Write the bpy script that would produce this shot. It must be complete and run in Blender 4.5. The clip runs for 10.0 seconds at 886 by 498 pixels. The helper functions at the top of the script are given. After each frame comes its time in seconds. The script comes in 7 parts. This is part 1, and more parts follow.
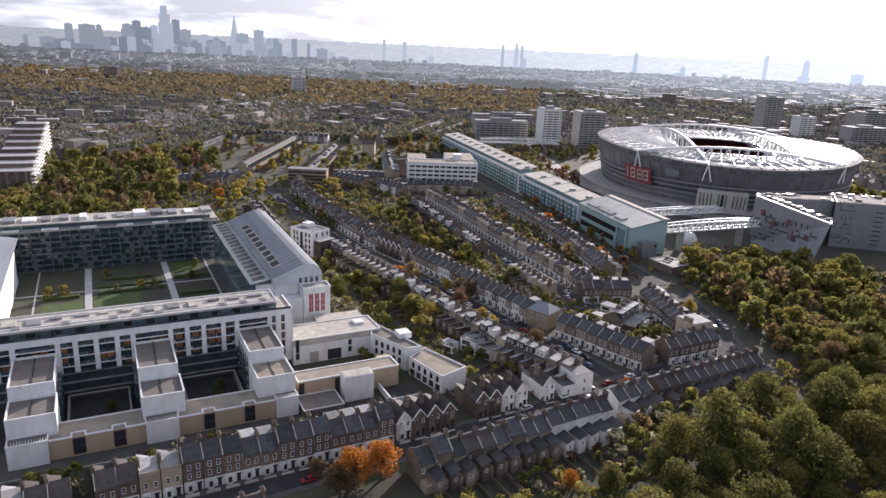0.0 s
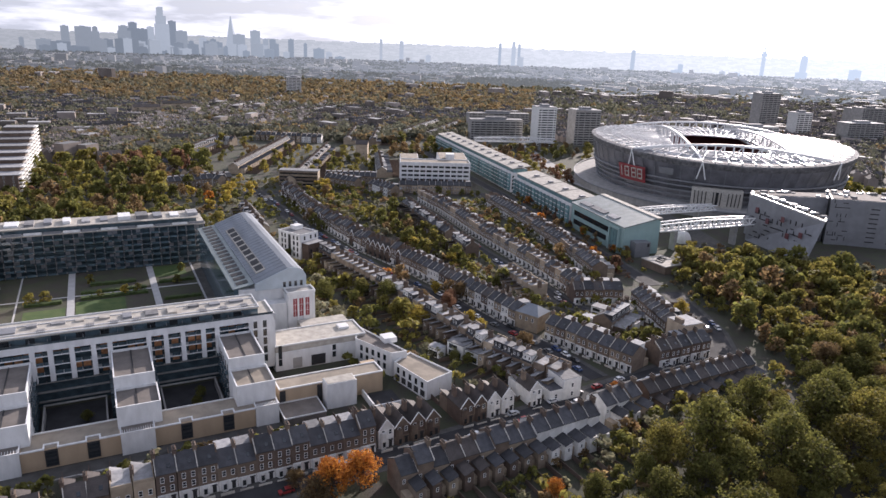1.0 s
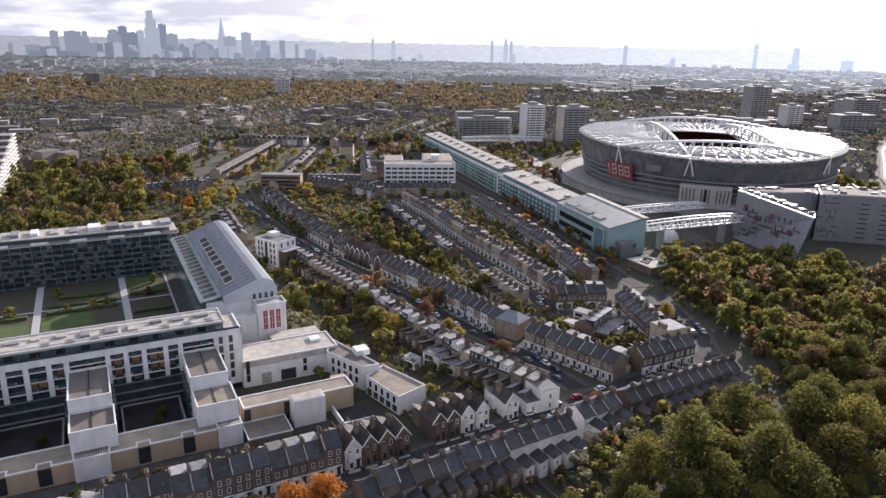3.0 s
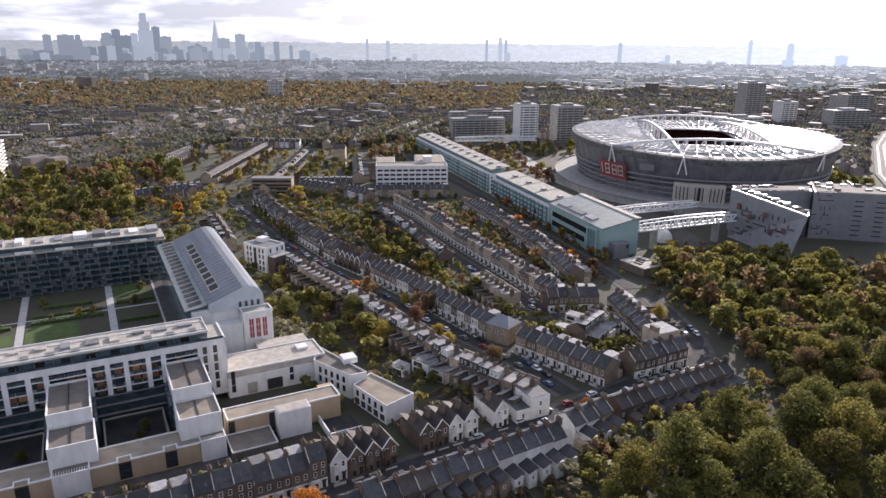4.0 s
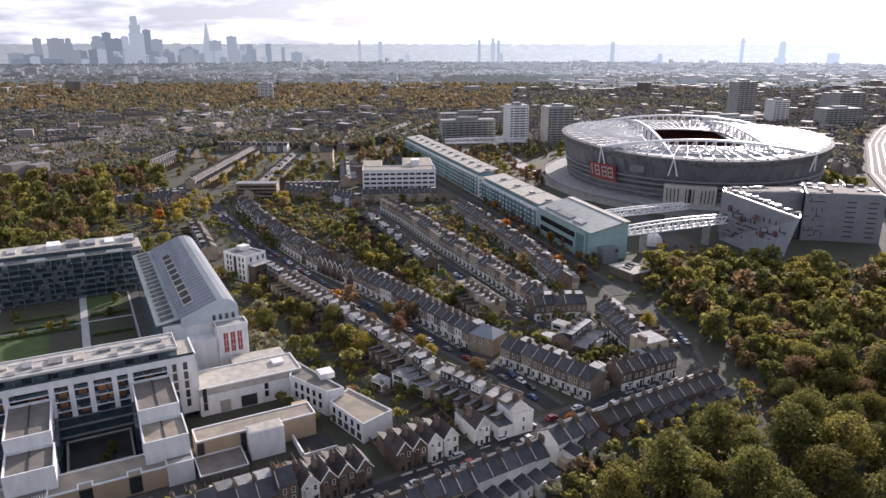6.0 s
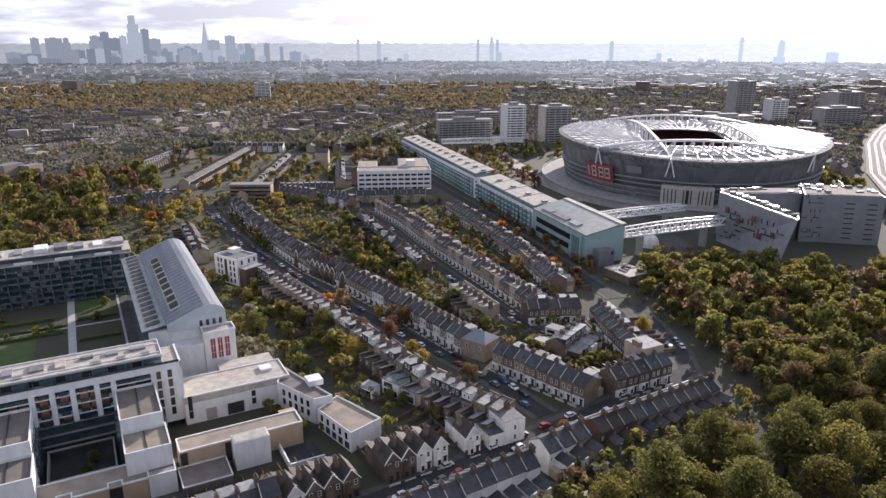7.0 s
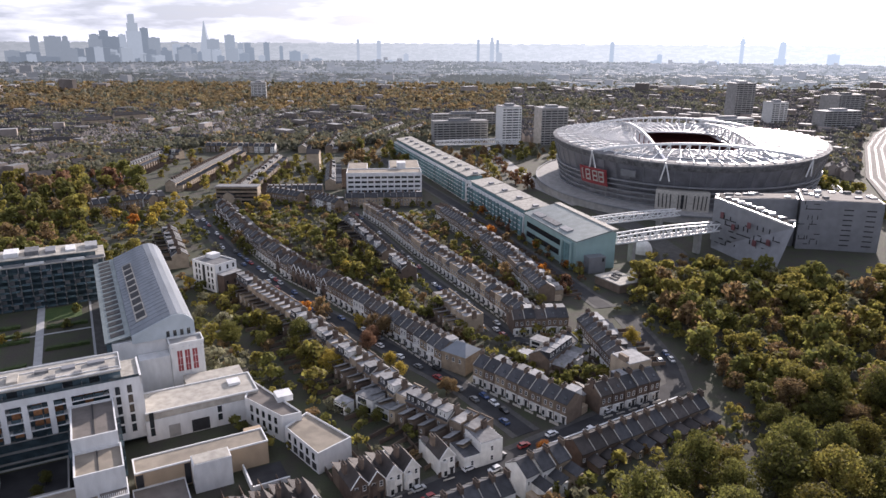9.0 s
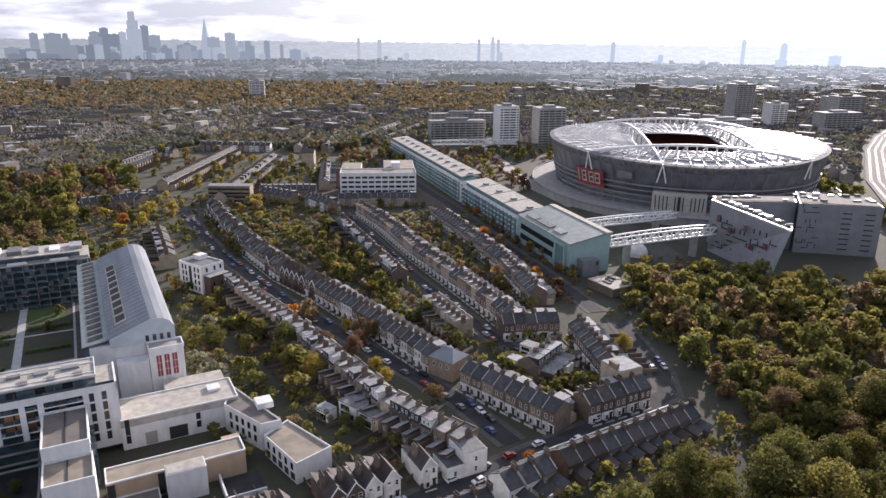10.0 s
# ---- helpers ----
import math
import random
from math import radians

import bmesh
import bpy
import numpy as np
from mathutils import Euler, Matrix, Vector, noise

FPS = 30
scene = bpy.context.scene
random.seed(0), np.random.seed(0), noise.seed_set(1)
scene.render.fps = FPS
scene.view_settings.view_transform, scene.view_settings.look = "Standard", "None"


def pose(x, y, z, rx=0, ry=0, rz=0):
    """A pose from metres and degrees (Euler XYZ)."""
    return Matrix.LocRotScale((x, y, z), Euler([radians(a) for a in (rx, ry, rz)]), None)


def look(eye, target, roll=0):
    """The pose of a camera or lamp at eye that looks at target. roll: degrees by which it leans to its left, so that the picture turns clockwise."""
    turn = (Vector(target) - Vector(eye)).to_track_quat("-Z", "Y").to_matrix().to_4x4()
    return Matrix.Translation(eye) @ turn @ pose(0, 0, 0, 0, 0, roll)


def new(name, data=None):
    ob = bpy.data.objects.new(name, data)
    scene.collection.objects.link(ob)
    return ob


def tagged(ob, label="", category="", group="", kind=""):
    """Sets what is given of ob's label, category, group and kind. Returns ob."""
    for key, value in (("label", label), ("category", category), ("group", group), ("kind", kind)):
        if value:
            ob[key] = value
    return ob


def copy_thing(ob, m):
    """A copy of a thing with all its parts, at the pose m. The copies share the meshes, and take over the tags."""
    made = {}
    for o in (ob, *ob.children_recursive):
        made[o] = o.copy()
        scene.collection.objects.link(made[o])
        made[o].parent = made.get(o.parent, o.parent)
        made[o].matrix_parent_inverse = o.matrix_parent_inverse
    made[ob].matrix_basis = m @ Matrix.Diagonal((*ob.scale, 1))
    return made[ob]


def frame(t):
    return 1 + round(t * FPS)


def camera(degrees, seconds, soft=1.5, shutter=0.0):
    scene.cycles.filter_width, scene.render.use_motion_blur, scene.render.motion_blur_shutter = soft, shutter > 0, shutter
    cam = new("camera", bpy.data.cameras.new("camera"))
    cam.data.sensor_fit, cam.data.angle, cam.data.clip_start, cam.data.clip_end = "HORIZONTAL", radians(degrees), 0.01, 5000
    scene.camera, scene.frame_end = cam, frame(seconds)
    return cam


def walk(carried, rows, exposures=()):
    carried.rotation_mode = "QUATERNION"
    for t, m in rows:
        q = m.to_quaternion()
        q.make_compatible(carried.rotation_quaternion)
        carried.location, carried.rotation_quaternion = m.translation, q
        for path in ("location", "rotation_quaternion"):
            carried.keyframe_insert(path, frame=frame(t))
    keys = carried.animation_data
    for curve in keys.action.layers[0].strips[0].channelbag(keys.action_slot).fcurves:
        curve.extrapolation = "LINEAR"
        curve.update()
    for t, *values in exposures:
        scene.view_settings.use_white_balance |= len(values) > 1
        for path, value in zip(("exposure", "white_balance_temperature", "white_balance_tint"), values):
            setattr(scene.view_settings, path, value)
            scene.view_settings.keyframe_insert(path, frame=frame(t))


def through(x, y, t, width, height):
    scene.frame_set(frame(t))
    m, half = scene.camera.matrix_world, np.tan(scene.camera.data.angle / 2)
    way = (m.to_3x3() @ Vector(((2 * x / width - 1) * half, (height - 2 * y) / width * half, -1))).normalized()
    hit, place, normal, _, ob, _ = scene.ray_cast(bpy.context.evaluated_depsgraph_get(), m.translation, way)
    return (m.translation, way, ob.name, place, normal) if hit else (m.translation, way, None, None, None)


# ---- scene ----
cam = camera(65.5, 10.0)
PATH = [
    (0, (-8.716, -16.222, 116.42), (-8.715, -14.304, 115.855), 2.7),
    (0.5, (-5.981, -13.67, 116.486), (-5.979, -11.752, 115.92), 2.5),
    (1, (-3.302, -11.146, 116.588), (-3.3, -9.228, 116.02), 2.2),
    (1.5, (-0.832, -8.66, 116.74), (-0.828, -6.743, 116.169), 2.1),
    (2, (1.46, -6.225, 116.95), (1.465, -4.308, 116.379), 1.8),
    (2.5, (3.569, -3.921, 117.197), (3.576, -2.005, 116.626), 1.5),
    (4, (9.228, 2.645, 118.594), (9.245, 4.561, 118.02), 0.5),
    (4.5, (10.792, 4.824, 118.846), (10.812, 6.74, 118.273), 0.3),
    (5, (12.174, 7.014, 119.052), (12.199, 8.93, 118.48), 0.2),
    (5.5, (13.503, 9.25, 119.231), (13.531, 11.166, 118.659), 0.1),
    (7, (18.031, 16.279, 119.796), (18.063, 18.195, 119.221), -0.0),
    (7.5, (19.72, 18.867, 119.861), (19.752, 20.783, 119.286), 0.0),
    (8, (21.6, 21.665, 119.865), (21.632, 23.581, 119.29), 0.1),
    (8.5, (23.69, 24.528, 119.798), (23.721, 26.444, 119.222), 0.1),
    (9, (25.965, 27.446, 119.681), (25.996, 29.361, 119.107), 0.3),
    (9.5, (28.347, 30.394, 119.563), (28.377, 32.309, 118.989), 0.5),
    (10, (30.797, 33.314, 119.455), (30.827, 35.229, 118.879), 0.6),
]
walk(cam, [(t, look(eye, target, roll)) for t, eye, target, roll in PATH], exposures=[(0.0, 0.68, 6200, 21), (10.0, 0.68, 6200, 21)])

# ---- daylight ----
SUN_TURN, SUN_UP = 27.0, 17.5     # degrees to the right of straight ahead, and above the horizon
world = bpy.data.worlds.new("sky")
scene.world = world
world.use_nodes = True
wn, wl = world.node_tree.nodes, world.node_tree.links
wn.clear()
sky = wn.new("ShaderNodeTexSky")
sky.sky_type, sky.sun_disc = "NISHITA", False
sky.sun_elevation, sky.sun_rotation = radians(SUN_UP), radians(SUN_TURN)
sky.air_density, sky.dust_density, sky.ozone_density = 1.0, 2.0, 2.0
coord = wn.new("ShaderNodeTexCoord")
mapping = wn.new("ShaderNodeMapping")
mapping.inputs["Scale"].default_value = (7.0, 7.0, 42.0)
puffs = wn.new("ShaderNodeTexNoise")
puffs.inputs["Scale"].default_value, puffs.inputs["Detail"].default_value, puffs.inputs["Roughness"].default_value = 1.0, 7.0, 0.55
cover = wn.new("ShaderNodeValToRGB")
cover.color_ramp.elements[0].position, cover.color_ramp.elements[0].color = 0.36, (0.86, 0.86, 0.86, 1)
cover.color_ramp.elements[1].position, cover.color_ramp.elements[1].color = 0.60, (1, 1, 1, 1)
cloud = wn.new("ShaderNodeMixRGB")
cloud.blend_type = "MIX"
tone = wn.new("ShaderNodeValToRGB")
tone.color_ramp.elements[0].position, tone.color_ramp.elements[0].color = 0.43, (4.0, 4.35, 4.8, 1)
tone.color_ramp.elements[1].position, tone.color_ramp.elements[1].color = 0.60, (7.6, 7.8, 8.1, 1)
back = wn.new("ShaderNodeBackground")
back.inputs["Strength"].default_value = 0.1
out = wn.new("ShaderNodeOutputWorld")
wl.new(coord.outputs["Generated"], mapping.inputs["Vector"])
wl.new(mapping.outputs["Vector"], puffs.inputs["Vector"])
wl.new(puffs.outputs["Fac"], cover.inputs["Fac"])
wl.new(puffs.outputs["Fac"], tone.inputs["Fac"])
# the cloud thins out overhead
part_z, thin, less = wn.new("ShaderNodeSeparateXYZ"), wn.new("ShaderNodeMapRange"), wn.new("ShaderNodeMath")
thin.inputs["From Min"].default_value, thin.inputs["From Max"].default_value, thin.inputs["To Min"].default_value, thin.inputs["To Max"].default_value = 0.12, 0.5, 1.0, 0.5
less.operation = "MULTIPLY"
wl.new(coord.outputs["Generated"], part_z.inputs["Vector"])
wl.new(part_z.outputs["Z"], thin.inputs["Value"])
wl.new(cover.outputs["Color"], less.inputs[0])
wl.new(thin.outputs["Result"], less.inputs[1])
wl.new(less.outputs["Value"], cloud.inputs["Fac"])
wl.new(sky.outputs["Color"], cloud.inputs["Color1"])
wl.new(tone.outputs["Color"], cloud.inputs["Color2"])
# thin cloud round the sun scatters its light forwards
toward, veil, gain, lit = wn.new("ShaderNodeVectorMath"), wn.new("ShaderNodeMath"), wn.new("ShaderNodeMixRGB"), wn.new("ShaderNodeMixRGB")
toward.operation, veil.operation, gain.blend_type, lit.blend_type = "DOT_PRODUCT", "POWER", "MULTIPLY", "ADD"
toward.inputs[1].default_value = (math.sin(radians(SUN_TURN)) * math.cos(radians(SUN_UP)), math.cos(radians(SUN_TURN)) * math.cos(radians(SUN_UP)), math.sin(radians(SUN_UP)))
veil.use_clamp = True
veil.inputs[1].default_value = 9.0
gain.inputs["Fac"].default_value, gain.inputs["Color2"].default_value = 1.0, (9.0, 9.0, 8.8, 1)
lit.inputs["Fac"].default_value = 1.0
wl.new(coord.outputs["Generated"], toward.inputs[0])
wl.new(toward.outputs["Value"], veil.inputs[0])
wl.new(veil.outputs["Value"], gain.inputs["Color1"])
wl.new(cloud.outputs["Color"], lit.inputs["Color1"])
wl.new(gain.outputs["Color"], lit.inputs["Color2"])
wl.new(lit.outputs["Color"], back.inputs["Color"])
wl.new(back.outputs["Background"], out.inputs["Surface"])
sun = new("sun", bpy.data.lights.new("sun", "SUN"))
sun.data.energy, sun.data.angle, sun.data.color = 5.0, radians(0.6), (1.0, 0.91, 0.78)
su, st = radians(SUN_UP), radians(SUN_TURN)
sun.matrix_world = look((0, 0, 300), (-300 * math.sin(st) * math.cos(su), -300 * math.cos(st) * math.cos(su), 300 - 300 * math.sin(su)))


# ---- materials ----
def mat(name, colour, rough=0.8, vary=0.25, size=1.5, grain=0.2, grain_size=0.08, metal=0.0, bump=0.3, each=0.0, island=0.0, hue=0.0, spec=0.4, through=0.0, second=None, stretch=(1, 1, 1)):
    """A surface with large blotches and fine grain. each / island: how much whole objects / loose pieces differ in brightness. second: a colour that the blotches run towards. through: light let through (leaves)."""
    m = bpy.data.materials.new(name)
    m.use_nodes = True
    n, l = m.node_tree.nodes, m.node_tree.links
    b = n["Principled BSDF"]
    b.inputs["Roughness"].default_value, b.inputs["Metallic"].default_value = rough, metal
    b.inputs["Specular IOR Level"].default_value = spec
    tc, mp = n.new("ShaderNodeTexCoord"), n.new("ShaderNodeMapping")
    mp.inputs["Scale"].default_value = stretch
    l.new(tc.outputs["Object"], mp.inputs["Vector"])
    big, fine = n.new("ShaderNodeTexNoise"), n.new("ShaderNodeTexNoise")
    big.inputs["Scale"].default_value, big.inputs["Detail"].default_value = 1.0 / size, 4.0
    fine.inputs["Scale"].default_value, fine.inputs["Detail"].default_value = 1.0 / grain_size, 2.0
    for q in (big, fine):
        l.new(mp.outputs["Vector"], q.inputs["Vector"])
    ramp = n.new("ShaderNodeValToRGB")
    other = second or [c * (1 - vary) for c in colour]
    ramp.color_ramp.elements[0].position, ramp.color_ramp.elements[0].color = 0.35, (*other, 1)
    ramp.color_ramp.elements[1].position, ramp.color_ramp.elements[1].color = 0.65, (*colour, 1)
    l.new(big.outputs["Fac"], ramp.inputs["Fac"])
    last = ramp.outputs["Color"]

    def scaled(value, amount, last):
        r, x = n.new("ShaderNodeMapRange"), n.new("ShaderNodeMixRGB")
        r.inputs["To Min"].default_value, r.inputs["To Max"].default_value = 1 - amount, 1 + amount
        x.blend_type = "MULTIPLY"
        x.inputs["Fac"].default_value = 1
        l.new(value, r.inputs["Value"])
        l.new(last, x.inputs["Color1"])
        l.new(r.outputs["Result"], x.inputs["Color2"])
        return x.outputs["Color"]

    last = scaled(fine.outputs["Fac"], grain, last)
    if each or hue:
        info = n.new("ShaderNodeObjectInfo")
        last = scaled(info.outputs["Random"], each, last)
    if island:
        geo = n.new("ShaderNodeNewGeometry")
        last = scaled(geo.outputs["Random Per Island"], island, last)
    if hue:
        hs, r = n.new("ShaderNodeHueSaturation"), n.new("ShaderNodeMapRange")
        r.inputs["To Min"].default_value, r.inputs["To Max"].default_value = 0.5 - hue, 0.5 + hue
        src = n.new("ShaderNodeNewGeometry").outputs["Random Per Island"] if island else info.outputs["Random"]
        l.new(src, r.inputs["Value"])
        l.new(r.outputs["Result"], hs.inputs["Hue"])
        l.new(last, hs.inputs["Color"])
        last = hs.outputs["Color"]
    l.new(last, b.inputs["Base Color"])
    if bump:
        bp = n.new("ShaderNodeBump")
        bp.inputs["Strength"].default_value, bp.inputs["Distance"].default_value = bump, grain_size
        l.new(fine.outputs["Fac"], bp.inputs["Height"])
        l.new(bp.outputs["Normal"], b.inputs["Normal"])
    if through:
        tr, mx = n.new("ShaderNodeBsdfTranslucent"), n.new("ShaderNodeMixShader")
        l.new(last, tr.inputs["Color"])
        mx.inputs["Fac"].default_value = through
        l.new(b.outputs["BSDF"], mx.inputs[1])
        l.new(tr.outputs["BSDF"], mx.inputs[2])
        l.new(mx.outputs["Shader"], n["Material Output"].inputs["Surface"])
    return m


def haze_mat(name, colour, glow, each=0.15, sunward=2.0, streak=(1, 1, 1)):
    """The distance: a plain backdrop surface; its own glow stands for haze, stronger on the sunward side of the
    horizon.
    """
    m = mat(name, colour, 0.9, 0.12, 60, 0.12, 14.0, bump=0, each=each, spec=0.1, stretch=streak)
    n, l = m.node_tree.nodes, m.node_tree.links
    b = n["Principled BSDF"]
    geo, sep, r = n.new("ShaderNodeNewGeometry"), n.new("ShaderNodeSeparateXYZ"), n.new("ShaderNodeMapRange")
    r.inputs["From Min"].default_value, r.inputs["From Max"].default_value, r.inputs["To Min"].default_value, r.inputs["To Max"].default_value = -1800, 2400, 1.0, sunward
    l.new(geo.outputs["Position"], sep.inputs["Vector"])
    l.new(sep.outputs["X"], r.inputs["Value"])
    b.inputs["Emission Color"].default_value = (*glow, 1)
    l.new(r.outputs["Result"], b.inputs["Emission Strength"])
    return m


BRICK = mat("stock_brick", (0.25, 0.195, 0.145), 0.9, 0.3, 2.5, 0.25, 0.12, each=0.35, hue=0.012)
BROWN_BRICK = mat("dark_brick", (0.15, 0.11, 0.085), 0.9, 0.3, 2.5, 0.25, 0.12, each=0.3, hue=0.01)
PALE_BRICK = mat("pale_brick", (0.42, 0.34, 0.25), 0.9, 0.25, 2.5, 0.2, 0.12, each=0.2)
SLATE = mat("slate", (0.058, 0.059, 0.066), 0.7, 0.4, 2.0, 0.3, 0.25, each=0.4, stretch=(1, 1, 0.4))
TILE_ROOF = mat("brown_roof_tile", (0.066, 0.056, 0.052), 0.75, 0.35, 2.0, 0.3, 0.25, each=0.35)
LEAD = mat("pale_felt_roof", (0.27, 0.27, 0.275), 0.85, 0.35, 1.5, 0.15, 0.1, each=0.4)
COPING = mat("stone_coping", (0.5, 0.47, 0.42), 0.8, 0.3, 1.0, 0.2, 0.1, each=0.2)
RENDER = mat("white_render", (0.70, 0.70, 0.695), 0.88, 0.16, 2.2, 0.08, 0.15, bump=0.1, spec=0.25, stretch=(1, 1, 0.35))
STUCCO = mat("painted_stucco", (0.72, 0.71, 0.68), 0.85, 0.18, 2.0, 0.08, 0.15, each=0.15)
PAINT = mat("white_paint", (0.8, 0.8, 0.79), 0.5, 0.08, 1.0, 0.05, 0.1, bump=0.05)
GLASS = mat("window_glass", (0.03, 0.035, 0.04), 0.08, 0.3, 1.0, 0.1, 0.3, bump=0, spec=0.8, each=0.3)
BLUE_GLASS = mat("blue_green_glass", (0.07, 0.105, 0.125), 0.12, 0.4, 2.5, 0.15, 0.3, bump=0, spec=0.8, each=0.4)
DARK = mat("dark_opening", (0.035, 0.035, 0.038), 0.8, 0.3, 1.0, 0.2, 0.1)
GRAVEL = mat("tan_roof_gravel", (0.29, 0.25, 0.20), 0.95, 0.28, 4.0, 0.25, 0.05)
DECK = mat("grey_brown_roof_deck", (0.17, 0.15, 0.135), 0.9, 0.25, 3.0, 0.25, 0.06)
TAN = mat("tan_cladding", (0.43, 0.325, 0.22), 0.8, 0.12, 3.0, 0.1, 0.2, stretch=(1, 1, 0.3))
WOOD = mat("orange_timber_panel", (0.38, 0.18, 0.08), 0.7, 0.35, 0.8, 0.2, 0.08, each=0.5)
ZINC = mat("blue_grey_zinc", (0.22, 0.24, 0.265), 0.75, 0.2, 4.0, 0.1, 0.3, metal=0.0, stretch=(1, 0.15, 1), spec=0.2)
PALE_ZINC = mat("pale_zinc_panel", (0.46, 0.51, 0.54), 0.7, 0.12, 3.0, 0.08, 0.3, spec=0.25)
CREAM_ROOF = mat("pale_roof_membrane", (0.44, 0.41, 0.36), 0.88, 0.3, 2.4, 0.15, 0.1)
CONCRETE = mat("concrete", (0.34, 0.33, 0.315), 0.9, 0.25, 4.0, 0.2, 0.15)
STEEL = mat("white_steel", (0.74, 0.74, 0.74), 0.4, 0.1, 2.0, 0.05, 0.2, metal=0.1, bump=0.05)
DULL_RED = mat("dull_red_glazing", (0.16, 0.06, 0.065), 0.4, 0.3, 1.0, 0.1, 0.1)
RED = mat("red_panel", (0.30, 0.05, 0.055), 0.55, 0.25, 1.0, 0.1, 0.1)
TEAL = mat("pale_teal_cladding", (0.27, 0.39, 0.38), 0.5, 0.12, 5.0, 0.06, 0.3, spec=0.5)
TEAL_ROOF = mat("grey_green_roof", (0.20, 0.235, 0.235), 0.6, 0.25, 5.0, 0.1, 0.3)
TEAL_GLASS = mat("teal_glass", (0.17, 0.29, 0.30), 0.2, 0.35, 3.0, 0.1, 0.3, bump=0, spec=0.7, each=0.3)
PANEL = mat("silver_panel", (0.24, 0.245, 0.26), 0.6, 0.15, 4.0, 0.08, 0.3, metal=0.3)
BOWL = mat("stadium_glass_wall", (0.20, 0.20, 0.22), 0.3, 0.35, 8.0, 0.15, 1.0, metal=0.2, spec=0.6)
BOWL_ROOF = mat("stadium_roof_metal", (0.20, 0.20, 0.207), 0.75, 0.5, 3.0, 0.45, 0.9, metal=0.0, bump=0.9, spec=0.2)
ROOF_SHEET = mat("pale_roof_sheet", (0.36, 0.36, 0.365), 0.6, 0.35, 3.0, 0.3, 0.9, bump=0.6, spec=0.3)
ROOF_CLEAR = mat("smoky_roof_sheet", (0.13, 0.13, 0.14), 0.45, 0.35, 3.0, 0.3, 0.9, bump=0.4, spec=0.3)
SEATS = mat("red_seats", (0.34, 0.12, 0.12), 0.7, 0.35, 3.0, 0.3, 0.6)
BALLAST = mat("railway_ballast", (0.17, 0.155, 0.14), 0.95, 0.25, 5.0, 0.3, 0.3)
ASPHALT = mat("asphalt", (0.05, 0.05, 0.053), 0.9, 0.3, 5.0, 0.2, 0.1, spec=0.15)
PAVING = mat("paving", (0.10, 0.097, 0.092), 0.9, 0.3, 3.0, 0.2, 0.3, spec=0.15)
PATH_STONE = mat("pale_path_paving", (0.40, 0.40, 0.40), 0.8, 0.15, 3.0, 0.15, 0.3)
GRASS = mat("lawn_grass", (0.07, 0.10, 0.03), 0.95, 0.35, 4.0, 0.3, 0.15, second=(0.04, 0.075, 0.02))
GARDEN = mat("garden_ground", (0.05, 0.058, 0.03), 0.95, 0.3, 9.0, 0.4, 0.5, second=(0.05, 0.043, 0.036))
HEDGE = mat("hedge_leaf", (0.06, 0.09, 0.025), 0.9, 0.4, 1.5, 0.5, 0.2, bump=0.8)
BARK = mat("bark", (0.09, 0.07, 0.05), 0.9, 0.3, 1.0, 0.3, 0.1)
leaf_tones = {"green": (0.15, 0.146, 0.042), "olive": (0.22, 0.19, 0.05), "yellow": (0.38, 0.29, 0.06), "orange": (0.46, 0.18, 0.035),
              "brown": (0.22, 0.15, 0.075), "russet": (0.19, 0.105, 0.065), "grey": (0.21, 0.20, 0.125)}
LEAF = {k: mat(k + "_leaves", c, 0.75, 0.35, 3.0, 0.2, 0.4, bump=0, each=0.25, island=0.35, hue=0.012, through=0.52, spec=0.2) for k, c in leaf_tones.items()}
FAR_WALL = mat("far_walls", (0.29, 0.25, 0.225), 0.85, 0.3, 30, 0.2, 3, bump=0, island=0.45, spec=0.2)
FAR_ROOF = mat("far_roofs", (0.095, 0.09, 0.093), 0.85, 0.35, 40, 0.2, 3, bump=0, island=0.45, spec=0.2)
FAR_PALE = mat("far_flat_roofs", (0.27, 0.27, 0.27), 0.8, 0.3, 40, 0.2, 3, bump=0, island=0.4, spec=0.3)
# Leaf colour greyed so that some haze is put into the far trees.
FAR_LEAF = mat("far_leaves", (0.135, 0.132, 0.088), 0.8, 0.4, 160, 0.2, 6, bump=0, island=0.35, hue=0.012, through=0.45, second=(0.125, 0.128, 0.092))
FAR_GOLD = mat("far_golden_leaves", (0.235, 0.165, 0.08), 0.8, 0.4, 160, 0.2, 6, bump=0, island=0.35, hue=0.012, through=0.45, second=(0.16, 0.135, 0.08))
# Haze is painted into these colours and glows, more with distance.
DIST_WALL = haze_mat("hazed_city", (0.15, 0.15, 0.15), (0.082, 0.09, 0.098), 0.0, 3.4)
MID_WALL = haze_mat("hazed_houses", (0.18, 0.175, 0.17), (0.034, 0.038, 0.042), 0.0, 5.0)
MID_LEAF = haze_mat("hazed_trees", (0.09, 0.09, 0.072), (0.030, 0.033, 0.034), 0.0, 5.0)
DIST_LEAF = haze_mat("hazed_woods_and_roofs", (0.07, 0.075, 0.065), (0.066, 0.074, 0.078), 0.0, 3.4)
HAZY = haze_mat("hazed_tower_wall", (0.08, 0.09, 0.10), (0.115, 0.137, 0.158), 0.3, 3.4)
HAZY_MID = haze_mat("hazed_mid_tower", (0.09, 0.10, 0.11), (0.152, 0.175, 0.195), 0.2, 2.8)
HAZY_PALE = haze_mat("hazed_pale_tower", (0.12, 0.13, 0.15), (0.215, 0.245, 0.268), 0.2, 1.6)
HAZY_HILL = haze_mat("hazed_hill", (0.03, 0.03, 0.03), (0.262, 0.283, 0.296), 0.0, 2.3, (0.15, 0.15, 3.0))
